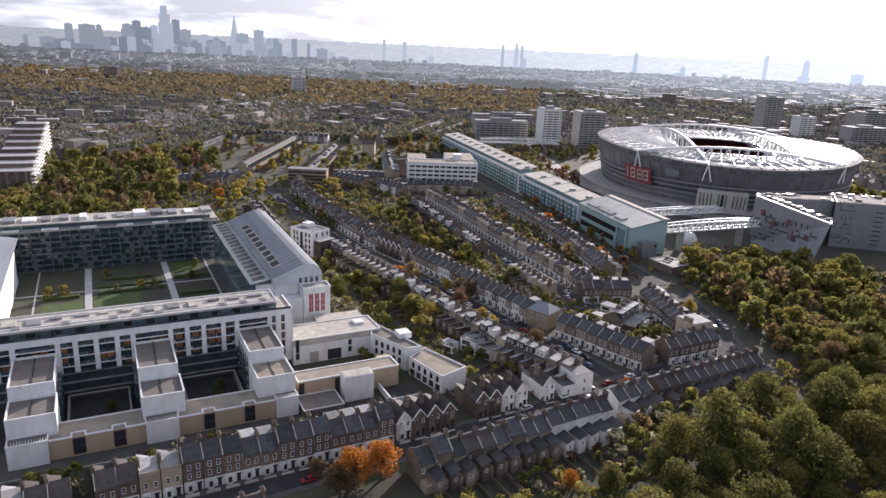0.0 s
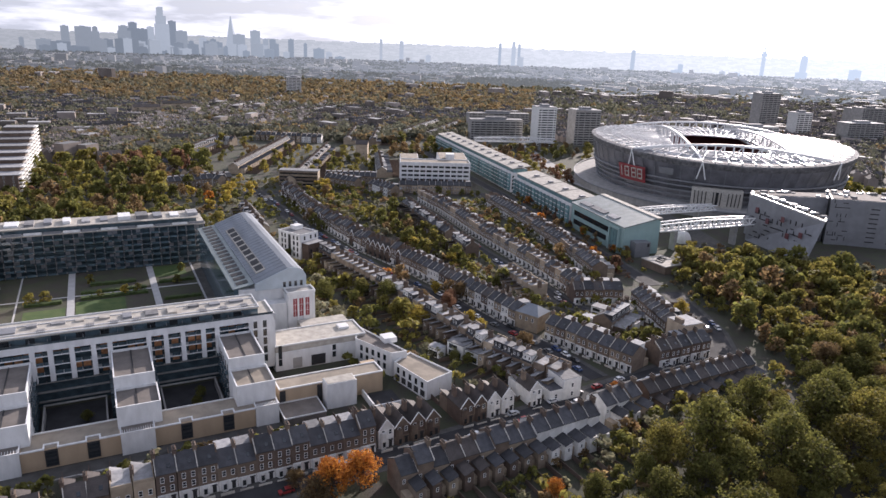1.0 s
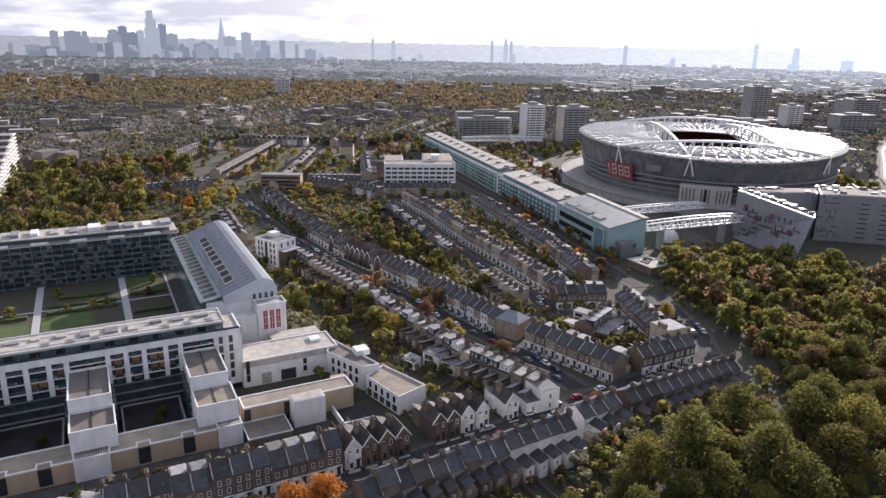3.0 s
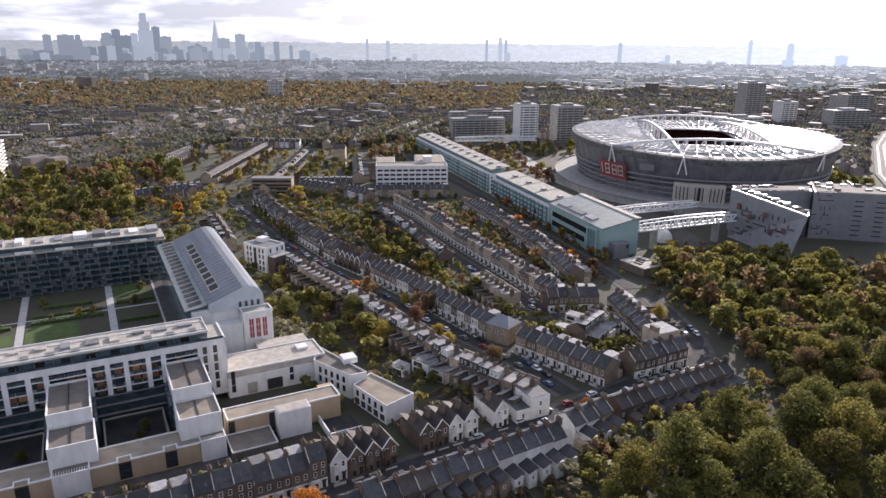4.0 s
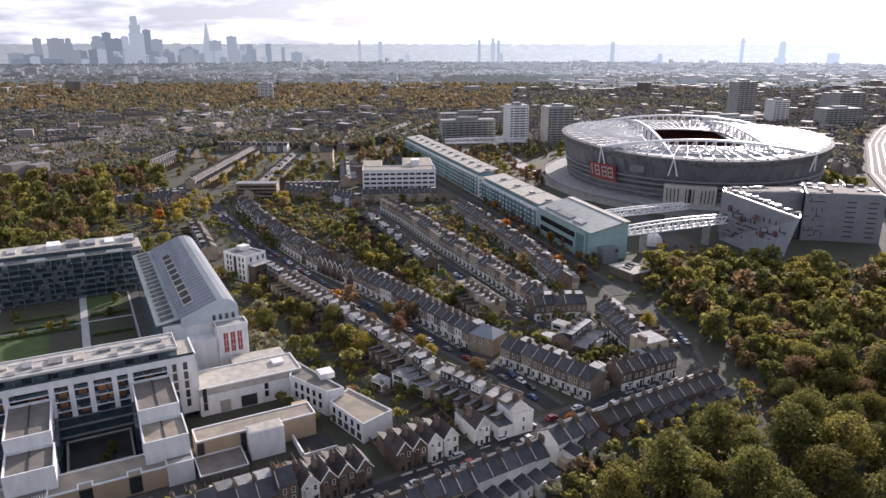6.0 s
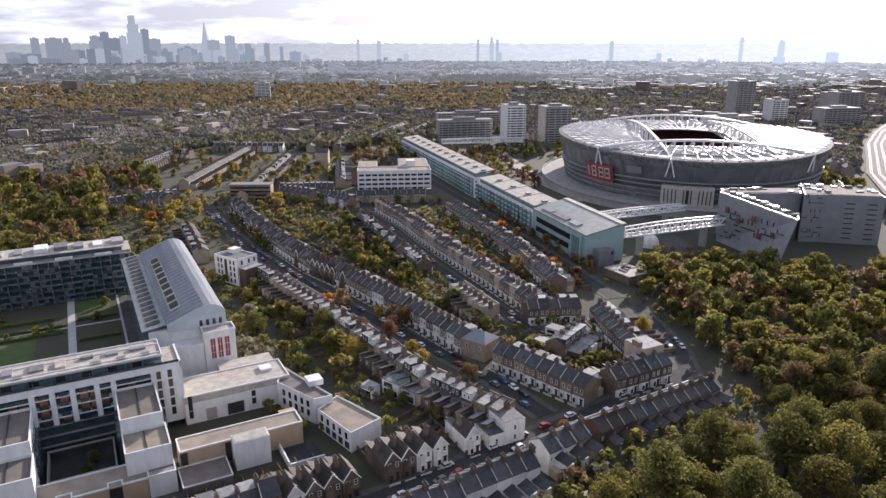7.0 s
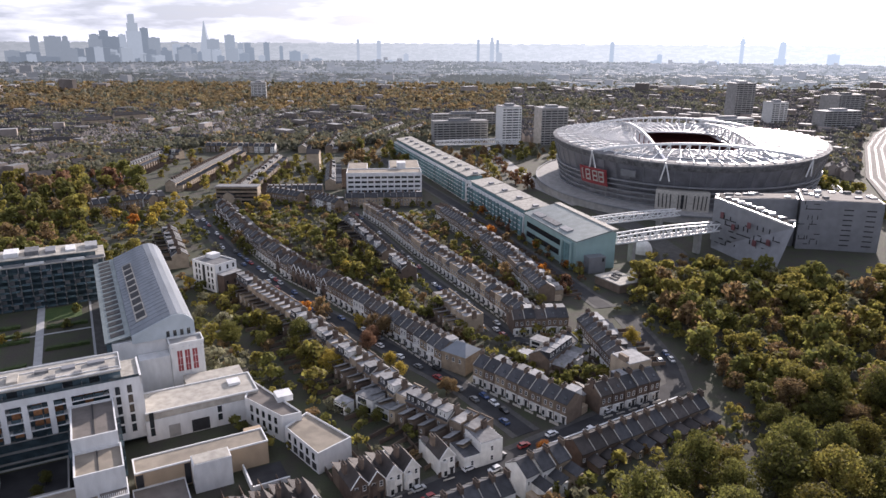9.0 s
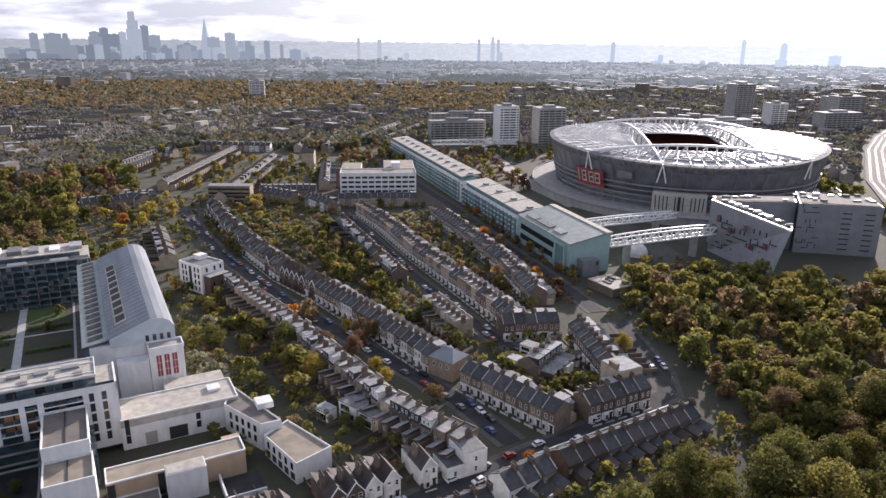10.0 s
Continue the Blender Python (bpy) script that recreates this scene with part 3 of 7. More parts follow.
# ---- the estate round the old pitch ----
def window_mesh(name, w, h, mats=None, bars=1):
    """A window in a wall that faces -y: frame proud of the wall, pane set back in it."""
    bm = bmesh.new()
    t = 0.09
    box(bm, -w / 2, w / 2, -0.06, 0.02, 0, t * 1.6)
    box(bm, -w / 2, w / 2, -0.06, 0.02, h - t, h)
    box(bm, -w / 2, -w / 2 + t, -0.06, 0.02, t * 1.6, h - t)
    box(bm, w / 2 - t, w / 2, -0.06, 0.02, t * 1.6, h - t)
    for i in range(bars):
        z = h * (i + 1) / (bars + 1)
        box(bm, -w / 2 + t, w / 2 - t, -0.05, 0.02, z - 0.04, z + 0.04)
    box(bm, -w / 2 + t, w / 2 - t, -0.015, 0.02, t * 1.6, h - t, 1)
    return mesh_of(name, bm, mats or [PAINT, GLASS])


def put(name, me, parent, m, label=""):
    ob = new(name, me)
    ob.parent = parent
    ob.matrix_basis = m
    return tagged(ob, label)


def parapet_ring(x0, x1, y0, y1, z0, z1, t=0.35):
    return blocks((x0, x1, y0, y0 + t, z0, z1), (x0, x1, y1 - t, y1, z0, z1), (x0, x0 + t, y0 + t, y1 - t, z0, z1), (x1 - t, x1, y0 + t, y1 - t, z0, z1))


DARK_WINDOW = window_mesh("dark_window", 1.1, 2.2, [DARK, GLASS], 0)
TALL_WINDOW = window_mesh("tall_window", 1.3, 2.6, [DARK, GLASS], 1)
SLIM_WINDOW = window_mesh("slim_window", 1.35, 2.2, [DARK, GLASS], 0)


def north_block():
    t = thing("apartment_block", SQUARE.copy(), "white-framed apartment block with recessed balconies and timber panels", "apartment block")
    x0, x1 = -118.0, 0.0
    part("core", blocks((x0, x1 - 0.6, 1.6, 14.0, 0, 21.4)), BLUE_GLASS, t, "dark blue-green glazed core")
    part("penthouse", blocks((x0, x1 - 5.5, 1.0, 12.6, 21.9, 24.6)), BLUE_GLASS, t, "set-back glazed top storey")
    part("roof", blocks((x0, x1 - 5.2, 0.4, 13.6, 24.6, 25.1)), CREAM_ROOF, t, "pale roof membrane with plant")
    part("terrace", blocks((x0, x1 - 0.3, -1.0, 14.0, 21.4, 21.9)), CREAM_ROOF, t)
    # the white frame: head beam, posts, floor edges
    part("head_beam", blocks((x0, x1, -1.2, -0.5, 20.2, 22.4)), RENDER, t, "white rendered beam")
    g = random.Random(3)
    fingers = ((-20.0, -8.5), (-53.6, -42.0), (-88.0, -76.0))
    for a in (-2.2, -5.2, -8.5, -20.0, -24.6, -31.2, -36.6, -41.9, -53.6, -58.4, -64.6, -70.6, -75.6, -88.0, -92.6, -98.6, -105):
        part("post", blocks((a - 0.75, a + 0.75, -1.2, 0.2, 2.0 if a > -6 else 9.6, 20.2)), RENDER, t)
    part("end_wall", blocks((-0.6, 0.0, -1.2, 14.0, 0, 22.4)), RENDER, t, "white rendered end wall")
    for f in range(6):
        z = 3.3 * f + 1.6
        part("floor_slab", blocks((x0, x1 - 0.6, -0.9 if f > 2 else 0.7, 1.7, z, z + 0.32)), RENDER if f > 2 else CONCRETE, t)
    bm_r = {}
    for a in [x * 2.7 - 112 for x in range(42)]:
        for f in range(2, 6):
            z = 3.3 * f + 1.92
            if any(p - 0.9 < a < p + 0.9 for p in (-2.2, -5.2, -8.5, -20, -24.6, -31.2, -36.6, -41.9, -53.6, -58.4, -64.6, -70.6, -75.6, -88, -92.6, -98.6, -105)):
                continue
            if g.random() < (0.62 if f > 2 else 0.25):
                put("timber_panel", bm_r.setdefault("w", mesh_of("timber_panel", blocks((-1.1, 1.1, -0.08, 0.08, 0, 2.8)), WOOD)), t, pose(a, 1.5, z), "orange-brown timber panel")
            put("balustrade", bm_r.setdefault("b", mesh_of("balustrade", blocks((-1.25, 1.25, -0.04, 0.04, 0, 1.0), (-1.25, 1.25, -0.06, 0.06, 1.0, 1.07)), BLUE_GLASS)), t, pose(a, -0.7 if f > 2 else 0.85, z), "glass balustrade")
    for z in (4.5, 7.8, 11.1, 14.4, 17.7):
        put("tall_window", TALL_WINDOW, t, pose(-3.7, -1.2, z))
        put("tall_window", TALL_WINDOW, t, pose(-7.0, -1.2, z))
    part("stair_wall", blocks((-8.4, -0.6, -1.15, -0.55, 2, 20.2)), RENDER, t)
    # roof plant
    for a in range(-112, -8, 7):
        w = 2.5 + 2.5 * g.random()
        part("roof_plant", blocks((a, a + w, 4 + 4 * g.random(), 9.5, 25.1, 25.4 + 0.5 * g.random())), [LEAD, PANEL, CREAM_ROOF][g.randrange(3)], t)
        if g.random() < 0.6:
            for k in range(5):
                part("grille_slat", blocks((a + 3.2 + 0.5 * k, a + 3.45 + 0.5 * k, 2.2, 5.2, 25.1, 25.45)), PANEL, t)
        part("penthouse_window", blocks((a, a + 2.6, 0.93, 1.02, 22.3, 24.2)), GLASS, t)
    part("roof_rail", parapet_ring(x0, x1 - 5.2, 0.4, 13.6, 25.1, 25.5, 0.25), RENDER, t)
    for b in (2.9, 9.9):
        part("roof_kerb", blocks((x0 + .4, x1 - 5.6, b, b + 0.25, 25.1, 25.38)), RENDER, t)
    for a in range(-116, -6, 5):
        part("terrace_screen", blocks((a - .06, a + .06, -0.9, 0.95, 21.9, 23.6)), PANEL, t)
    part("terrace_rail", blocks((x0, x1 - 0.6, -1.0, -0.92, 22.4, 23.2)), BLUE_GLASS, t, "glass terrace rail")

    for k, (p, q) in enumerate(fingers):
        w = thing("stepped_wing", SQUARE.copy(), "white rendered stepped wing with parapets and brown roof decks", "building wing", "stepped wings")
        part("upper_wall", blocks((p, q, -21.8, -1.25, 0, 16.4)), RENDER, w)
        part("upper_deck", blocks((p + .4, q - .4, -21.4, -1.3, 16.4, 16.55)), DECK, w, "brown roof deck")
        part("upper_parapet", parapet_ring(p, q, -21.8, -1.25, 16.4, 17.3, 0.4), RENDER, w)
        part("lower_wall", blocks((p, q + 0.4, -34.4, -21.85, 0, 12.6)), RENDER, w)
        part("lower_deck", blocks((p + .4, q, -34.0, -22, 12.6, 12.75)), DECK if k else GRAVEL, w, "brown roof deck")
        part("lower_parapet", parapet_ring(p, q + 0.4, -34.4, -21.85, 12.6, 13.6, 0.4), RENDER, w)
        for z in (12.76, 16.56):
            y0, y1 = (-33.5, -22.5) if z < 14 else (-21, -1.8)
            part("deck_rib", blocks(((p + q) / 2 - .15, (p + q) / 2 + .15, y0, y1, z, z + 0.25)), DARK, w)
        for y in (-5, -8.4, -12, -15.5, -19):
            for z in (2, 5.2, 8.4, 11.6):
                for x, r in ((p, -90), (q, 90)):
                    put("tall_window", TALL_WINDOW, w, pose(x + (0.01 if r > 0 else -0.01), y, z, 0, 0, r))
                    put("balcony", bm_r.setdefault("k", mesh_of("balcony", blocks((-1.4, 1.4, -1.1, 0, -0.2, 0), (-1.4, 1.4, -1.1, -1.04, 0, 0.95)), BLUE_GLASS)), w, pose(x, y, z - 0.1, 0, 0, r))
    # front row of two-storey houses with tan walls
    for p, q in ((-78.0, -53.2), (-44.0, -15.2)):
        w = thing("mews_house_row", SQUARE.copy(), "tan-clad two-storey mews row with white copings and gravel roof", "houses", "mews rows")
        part("wall", blocks((p, q, -37.6, -28.2, 0.6, 6.6)), TAN, w, "tan cladding")
        part("roof", blocks((p + .3, q - .3, -37.2, -28.6, 6.6, 6.72)), GRAVEL, w, "tan gravel roof")
        cuts = [p + (q - p) * u for u in (0.30, 0.72)]
        edges = [p] + cuts + [q]
        for i in range(3):
            e0, e1 = edges[i] + (1.9 if i else 0), edges[i + 1] - (1.9 if i < 2 else 0)
            part("coping", blocks((e0, e1, -37.85, -37.3, 6.6, 7.0)), RENDER, w, "white coping")
        for c in cuts:
            part("recess", blocks((c - 1.6, c + 1.6, -37.72, -37.55, 1.2, 6.3)), DARK, w, "dark glazed recess")
            for z in (1.4, 3.9):
                put("window", WIN_WIDE, w, pose(c, -37.75, z))
            part("coping_loop", blocks((c - 1.95, c - 1.55, -37.9, -35.2, 6.6, 7.05), (c + 1.55, c + 1.95, -37.9, -35.2, 6.6, 7.05), (c - 1.55, c + 1.55, -35.6, -35.2, 6.6, 7.05)), RENDER, w)
        part("back_coping", blocks((p, q, -28.5, -28.1, 6.6, 7.0)), RENDER, w)
    for p, q, h, y0 in ((-88.0, -78.05, 7.4, -38.6), (-53.15, -44.05, 7.2, -38.6), (-15.1, -8.0, 7.0, -38.0)):
        w = thing("white_stair_block", SQUARE.copy(), "plain white rendered stair block between tan houses", "building", "stair blocks")
        part("wall", blocks((p, q, y0, -30.0, 0.4, h)), RENDER, w)
        part("coping", parapet_ring(p - .1, q + .1, y0 - .1, -29.9, h, h + 0.35, 0.35), RENDER, w)
        part("roof", blocks((p + .3, q - .3, y0 + .3, -30.3, h, h + .1)), DECK, w)
        for i in range(14):
            x = p + 0.5 + (q - p - 1) * i / 13
            part("slat", blocks((x - .06, x + .06, y0 + .3, y0 + 2.2, h + .1, h + .25)), PAINT, w)
        part("door", blocks((q - 0.05, q + 0.04, y0 + 1, y0 + 3, 1.0, 5.6)), DARK, w)


WIN_WIDE = window_mesh("wide_window", 2.8, 2.0, [DARK, GLASS], 1)
north_block()

# podium, courts, garden
podium = thing("podium", SQUARE.copy(), "grey paved podium deck over a parking level", "podium", kind="structure")
part("deck", blocks((-125, -6.5, -43.6, -28.0, -0.1, 0.45)), PAVING, podium)
part("edge_beam", blocks((-125, -6.5, -44.0, -43.55, -0.1, 0.6)), CONCRETE, podium)
for i in range(24):
    part("column", blocks((-124 + 5 * i, -123.4 + 5 * i, -44.5, -44.02, -0.1, 0.7)), CONCRETE, podium)
court = thing("courtyard", SQUARE.copy(), "dark paved courts between the wings", "courtyard", kind="structure")
part("paving", blocks((-76, -53.6, -28, -1, 0, 0.3), (-42, -20, -28, -1, 0, 0.3), (-118, -88, -28, -1, 0, 0.3)), ASPHALT, court)
for p, q in ((-74, -56), (-40, -22)):
    part("pergola", blocks((p, p + .5, -22, -5, .3, 3.2), (q - .5, q, -22, -5, .3, 3.2), (p, q, -22.3, -21.8, 3.2, 3.6), (p, q, -5.3, -4.8, 3.2, 3.6)), CONCRETE, court, "concrete garden frame")

garden = thing("garden_square", SQUARE.copy(), "formal garden square with lawns, hedges and pale paths", "garden", kind="structure")
part("lawn", blocks((-100, -12, 20, 141, 0.0, 0.14)), GARDEN, garden)
# The first patch paints sunlight on the lawn as brighter grass.
for a0, a1, b0, b1 in ((-66, -46, 76, 98), (-31, -16, 122, 139), (-86, -70, 80, 92)):
    part("lawn_patch", blocks((a0, a1, b0, b1, 0.14, 0.2)), GRASS, garden, "mown grass, bright green partly painted sunlight")
for a in (-68, -32.5):
    part("path", blocks((a - 1.5, a + 1.5, 20, 141, 0.14, 0.26)), PATH_STONE, garden, "pale straight path")
part("path", blocks((-12.8, -11.9, 20, 141, 0.14, 0.3)), PATH_STONE, garden)
part("path", blocks((-89.6, -88.9, 20, 141, 0.14, 0.3)), PATH_STONE, garden)
for b in (46, 74, 106):
    part("path", blocks((-100, -12, b - .6, b + .6, 0.14, 0.24)), PATH_STONE, garden)
part("side_walk", blocks((-11.8, -4, 20, 141, 0.0, 0.3)), PAVING, garden)
hg = random.Random(12)
for a0, a1, b, w in ((-64, -36, 101, 1.4), (-64, -36, 108, 1.0), (-86, -71, 99, 1.2), (-30, -14, 88, 1.0), (-64, -36, 74, 1.0), (-86, -71, 76, 1.0), (-30, -14, 113, 1.2), (-60, -40, 119, 1.2)):
    bm = bmesh.new()
    n = int((a1 - a0) / 0.8)
    for i in range(n):
        x = a0 + 0.8 * i
        h = 1.1 + 0.5 * hg.random()
        box(bm, x, x + 0.82, b - w - .2 * hg.random(), b + w + .2 * hg.random(), 0.14, h)
    solid("hedge", bm, HEDGE, SQUARE.copy(), "clipped dark green hedge in the garden square", "hedge", "garden hedges")


def south_block():
    t = thing("apartment_block", SQUARE.copy(), "long glazed apartment block with stacked balconies across the garden", "apartment block")
    x0, x1 = -135.0, -3.0
    part("core", blocks((x0, x1 - 0.5, 143.5, 164, 0, 20.4)), BLUE_GLASS, t, "blue-green glazed front")
    part("side_wall", blocks((x1 - 0.5, x1, 143, 164, 0, 20.4)), DARK, t)
    part("roof", blocks((x0, x1, 142.5, 165, 20.4, 20.9)), CREAM_ROOF, t)
    part("penthouse", blocks((x0, x1 - 4, 146, 161, 20.9, 23.4)), BLUE_GLASS, t)
    part("top_roof", blocks((x0, x1 - 3, 145, 162, 23.4, 23.8)), CREAM_ROOF, t, "pale roof with plant")
    sh = {"b": mesh_of("balcony", blocks((-1.8, 1.8, -1.5, 0, 0, 0.2), (-1.8, 1.8, -1.5, -1.45, 0.2, 1.1)), BLUE_GLASS), "f": mesh_of("fin", blocks((-.12, .12, -1.6, 0.05, 0, 3.0)), PANEL),
          "p": mesh_of("panel", blocks((-1.0, 1.0, -.06, .06, 0, 2.6)), PANEL)}
    g = random.Random(9)
    for f in range(7):
        z = 0.4 + 2.9 * f
        part("floor_slab", blocks((x0, x1 - .5, 141.6, 143.6, z - 0.25, z)), CONCRETE, t)
        for i in range(28):
            x = x1 - 3.2 - 4.4 * i
            if x < -126:
                break
            put("balcony", sh["b"], t, pose(x, 142.2, z))
            if g.random() < 0.8:
                put("fin", sh["f"], t, pose(x + 2.2, 143.4, z))
            if g.random() < 0.5:
                put("panel", sh["p"], t, pose(x + g.choice((-1, 1)), 143.44, z + 0.1), "pale grey panel")
    for i in range(15):
        x = x1 - 8 - 8.4 * i
        part("roof_plant", blocks((x, x + 3 + 3 * g.random(), 149, 158, 23.8, 24.6 + 1.2 * g.random())), [LEAD, RENDER, PANEL][i % 3], t)
        part("roof_screen", blocks((x, x + 7.6, 143.2, 143.5, 20.9, 22.0)), RENDER if i % 2 else PANEL, t)


south_block()


def west_stand():
    t = thing("converted_grandstand", SQUARE.copy(), "long converted grandstand with a blue-grey zinc roof and skylights", "building")
    b0, b1 = 31.0, 130.0
    bm = bmesh.new()
    prof = [(-0.2, 23.0), (4, 24.6), (9, 26.7), (13, 28.1), (15.2, 28.4), (17.3, 27.9), (19.2, 26.6), (20.4, 24.6), (20.4, 23.2), (-0.2, 22.6)]
    extrude_y(bm, prof, b0, b1)
    part("roof", bm, ZINC, t, "blue-grey standing seam roof")
    part("body", blocks((-6.5, 20.2, b0 + .3, b1 - .3, 0, 20.6)), RENDER, t)
    part("attic", blocks((-0.1, 20.2, b0 + .3, b1 - .3, 20.6, 22.5)), RENDER, t)
    bm = bmesh.new()
    extrude_y(bm, [(-8.6, 21.2), (-0.25, 22.7), (-0.25, 22.3), (-8.6, 20.8)], b0 + 1, b1)
    part("eaves_roof", bm, TEAL_ROOF, t, "lower eaves strip")
    part("eaves_glazing", blocks((-8.2, -6.55, b0 + 1, b1, 0.3, 20.7)), BLUE_GLASS, t)
    for i in range(17):
        y = b0 + 4 + 5.6 * i
        bm = bmesh.new()
        extrude_y(bm, [(-6.6, 21.62), (-2.0, 22.45), (-2.0, 22.53), (-6.6, 21.7)], y, y + 3.6)
        part("eaves_light", bm, DARK, t, "dark roof light")
    for i in range(26):
        y = b0 + 1 + 3.8 * i
        for x in (-0.2,):
            bm = bmesh.new()
            extrude_y(bm, [(-0.2, 23.0), (4, 24.6), (9, 26.7), (13, 28.1), (13, 28.22), (9, 26.82), (4, 24.72), (-0.2, 23.12)], y - .07, y + .07)
            part("roof_seam", bm, ZINC, t)
    # raised skylight strip
    bm = bmesh.new()
    extrude_y(bm, [(2.2, 23.9), (6.0, 25.3), (6.0, 25.85), (2.2, 24.35)], 40, 110)
    part("skylight_curb", bm, CREAM_ROOF, t, "raised skylight curb")
    for i in range(9):
        y = 41.5 + 7.7 * i
        bm = bmesh.new()
        extrude_y(bm, [(2.6, 24.56), (5.6, 25.75), (5.6, 25.9), (2.6, 24.7)], y, y + 5.4)
        part("skylight", bm, DARK, t, "dark skylight")
    # near gable
    bm = bmesh.new()
    extrude_y(bm, [(x, z - 0.1) for x, z in prof[:8]] + [(20.4, 20), (-0.2, 20)], b0 - 0.5, b0 + 0.2)
    part("gable_wall", bm, PALE_ZINC, t, "pale blue gable end")
    for i in range(4):
        put("dark_window", DARK_WINDOW, t, pose(11.4 + 2.3 * i, b0 - 0.52, 20.3))
    part("gable_terrace", blocks((10.6, 22.2, 25.0, b0 - .5, 19.2, 19.6)), CONCRETE, t)
    # white tower with three tall red-lit windows
    part("tower", blocks((11, 22, 24, 30.4, 0, 19.2)), RENDER, t, "white rendered stair tower")
    part("tower_parapet", parapet_ring(10.8, 22.2, 23.8, 30.4, 19.2, 20.2, 0.4), RENDER, t)
    for x in (13.9, 16.4, 18.9):
        part("red_window", blocks((x - .8, x + .8, 23.85, 23.99, 9.6, 17.2)), RED, t, "tall red window")
        part("window_bar", blocks((x - .05, x + .05, 23.8, 23.86, 9.6, 17.2), (x - .8, x + .8, 23.8, 23.86, 11.9, 12.0), (x - .8, x + .8, 23.8, 23.86, 14.6, 14.7)), PAINT, t)
    for x in (11.6, 15.1, 17.6, 21.3):
        part("pilaster", blocks((x - .35, x + .35, 23.55, 24.0, 2, 18.6)), RENDER, t)
    part("side_wing", blocks((1, 10.9, 25.5, 31, 0, 15.5)), RENDER, t)
    for y in range(7):
        for z in (10.6, 14.6, 18.2):
            put("tall_window", TALL_WINDOW, t, pose(20.25, 38 + 13 * y, z, 0, 0, 90))
    # east side of the square: only its roof edge shows
    e = thing("converted_grandstand", SQUARE.copy(), "white converted grandstand with pale zinc eaves on the far garden side", "building")
    part("body", blocks((-128, -97.5, 31, 128, 0, 21)), RENDER, e)
    bm = bmesh.new()
    extrude_y(bm, [(-95.4, 21.4), (-95.4, 21.8), (-103, 23.2), (-115, 27.6), (-128, 23), (-128, 21)], 31, 129)
    part("roof", bm, ZINC, e)


west_stand()


def tilted_block(t, ring, z, m_roof, name="block"):
    bm = bmesh.new()
    prism(bm, ring, 0, z)
    part("wall", bm, RENDER, t)
    cx, cy = sum(p[0] for p in ring) / len(ring), sum(p[1] for p in ring) / len(ring)
    inner = [(cx + (x - cx) * 0.955, cy + (y - cy) * 0.965) for x, y in ring]
    bm = bmesh.new()
    k = len(ring)
    lo, hi, ih, il = ([bm.verts.new((x, y, q)) for x, y in r] for r, q in ((ring, z), (ring, z + 0.7), (inner, z + 0.7), (inner, z)))
    for i in range(k):
        j = (i + 1) % k
        for a, b in ((lo, hi), (hi, ih), (ih, il)):
            bm.faces.new((a[i], a[j], b[j], b[i]))
    part("parapet", bm, RENDER, t, "white parapet")
    bm = bmesh.new()
    prism(bm, inner, z + 0.004, z + 0.08)
    part("roof", bm, m_roof, t, "flat roof")


def windows_along(t, p, q, z, n, me, name="window", margin=0.1):
    """n windows in the wall from p to q, whose outer side lies to the right of that way."""
    dx, dy = q[0] - p[0], q[1] - p[1]
    ang = math.degrees(math.atan2(dy, dx))
    for i in range(n):
        u = margin + (1 - 2 * margin) * (i + 0.5) / n
        put(name, me, t, pose(p[0] + dx * u, p[1] + dy * u, z, 0, 0, ang) @ pose(0, -0.01, 0))


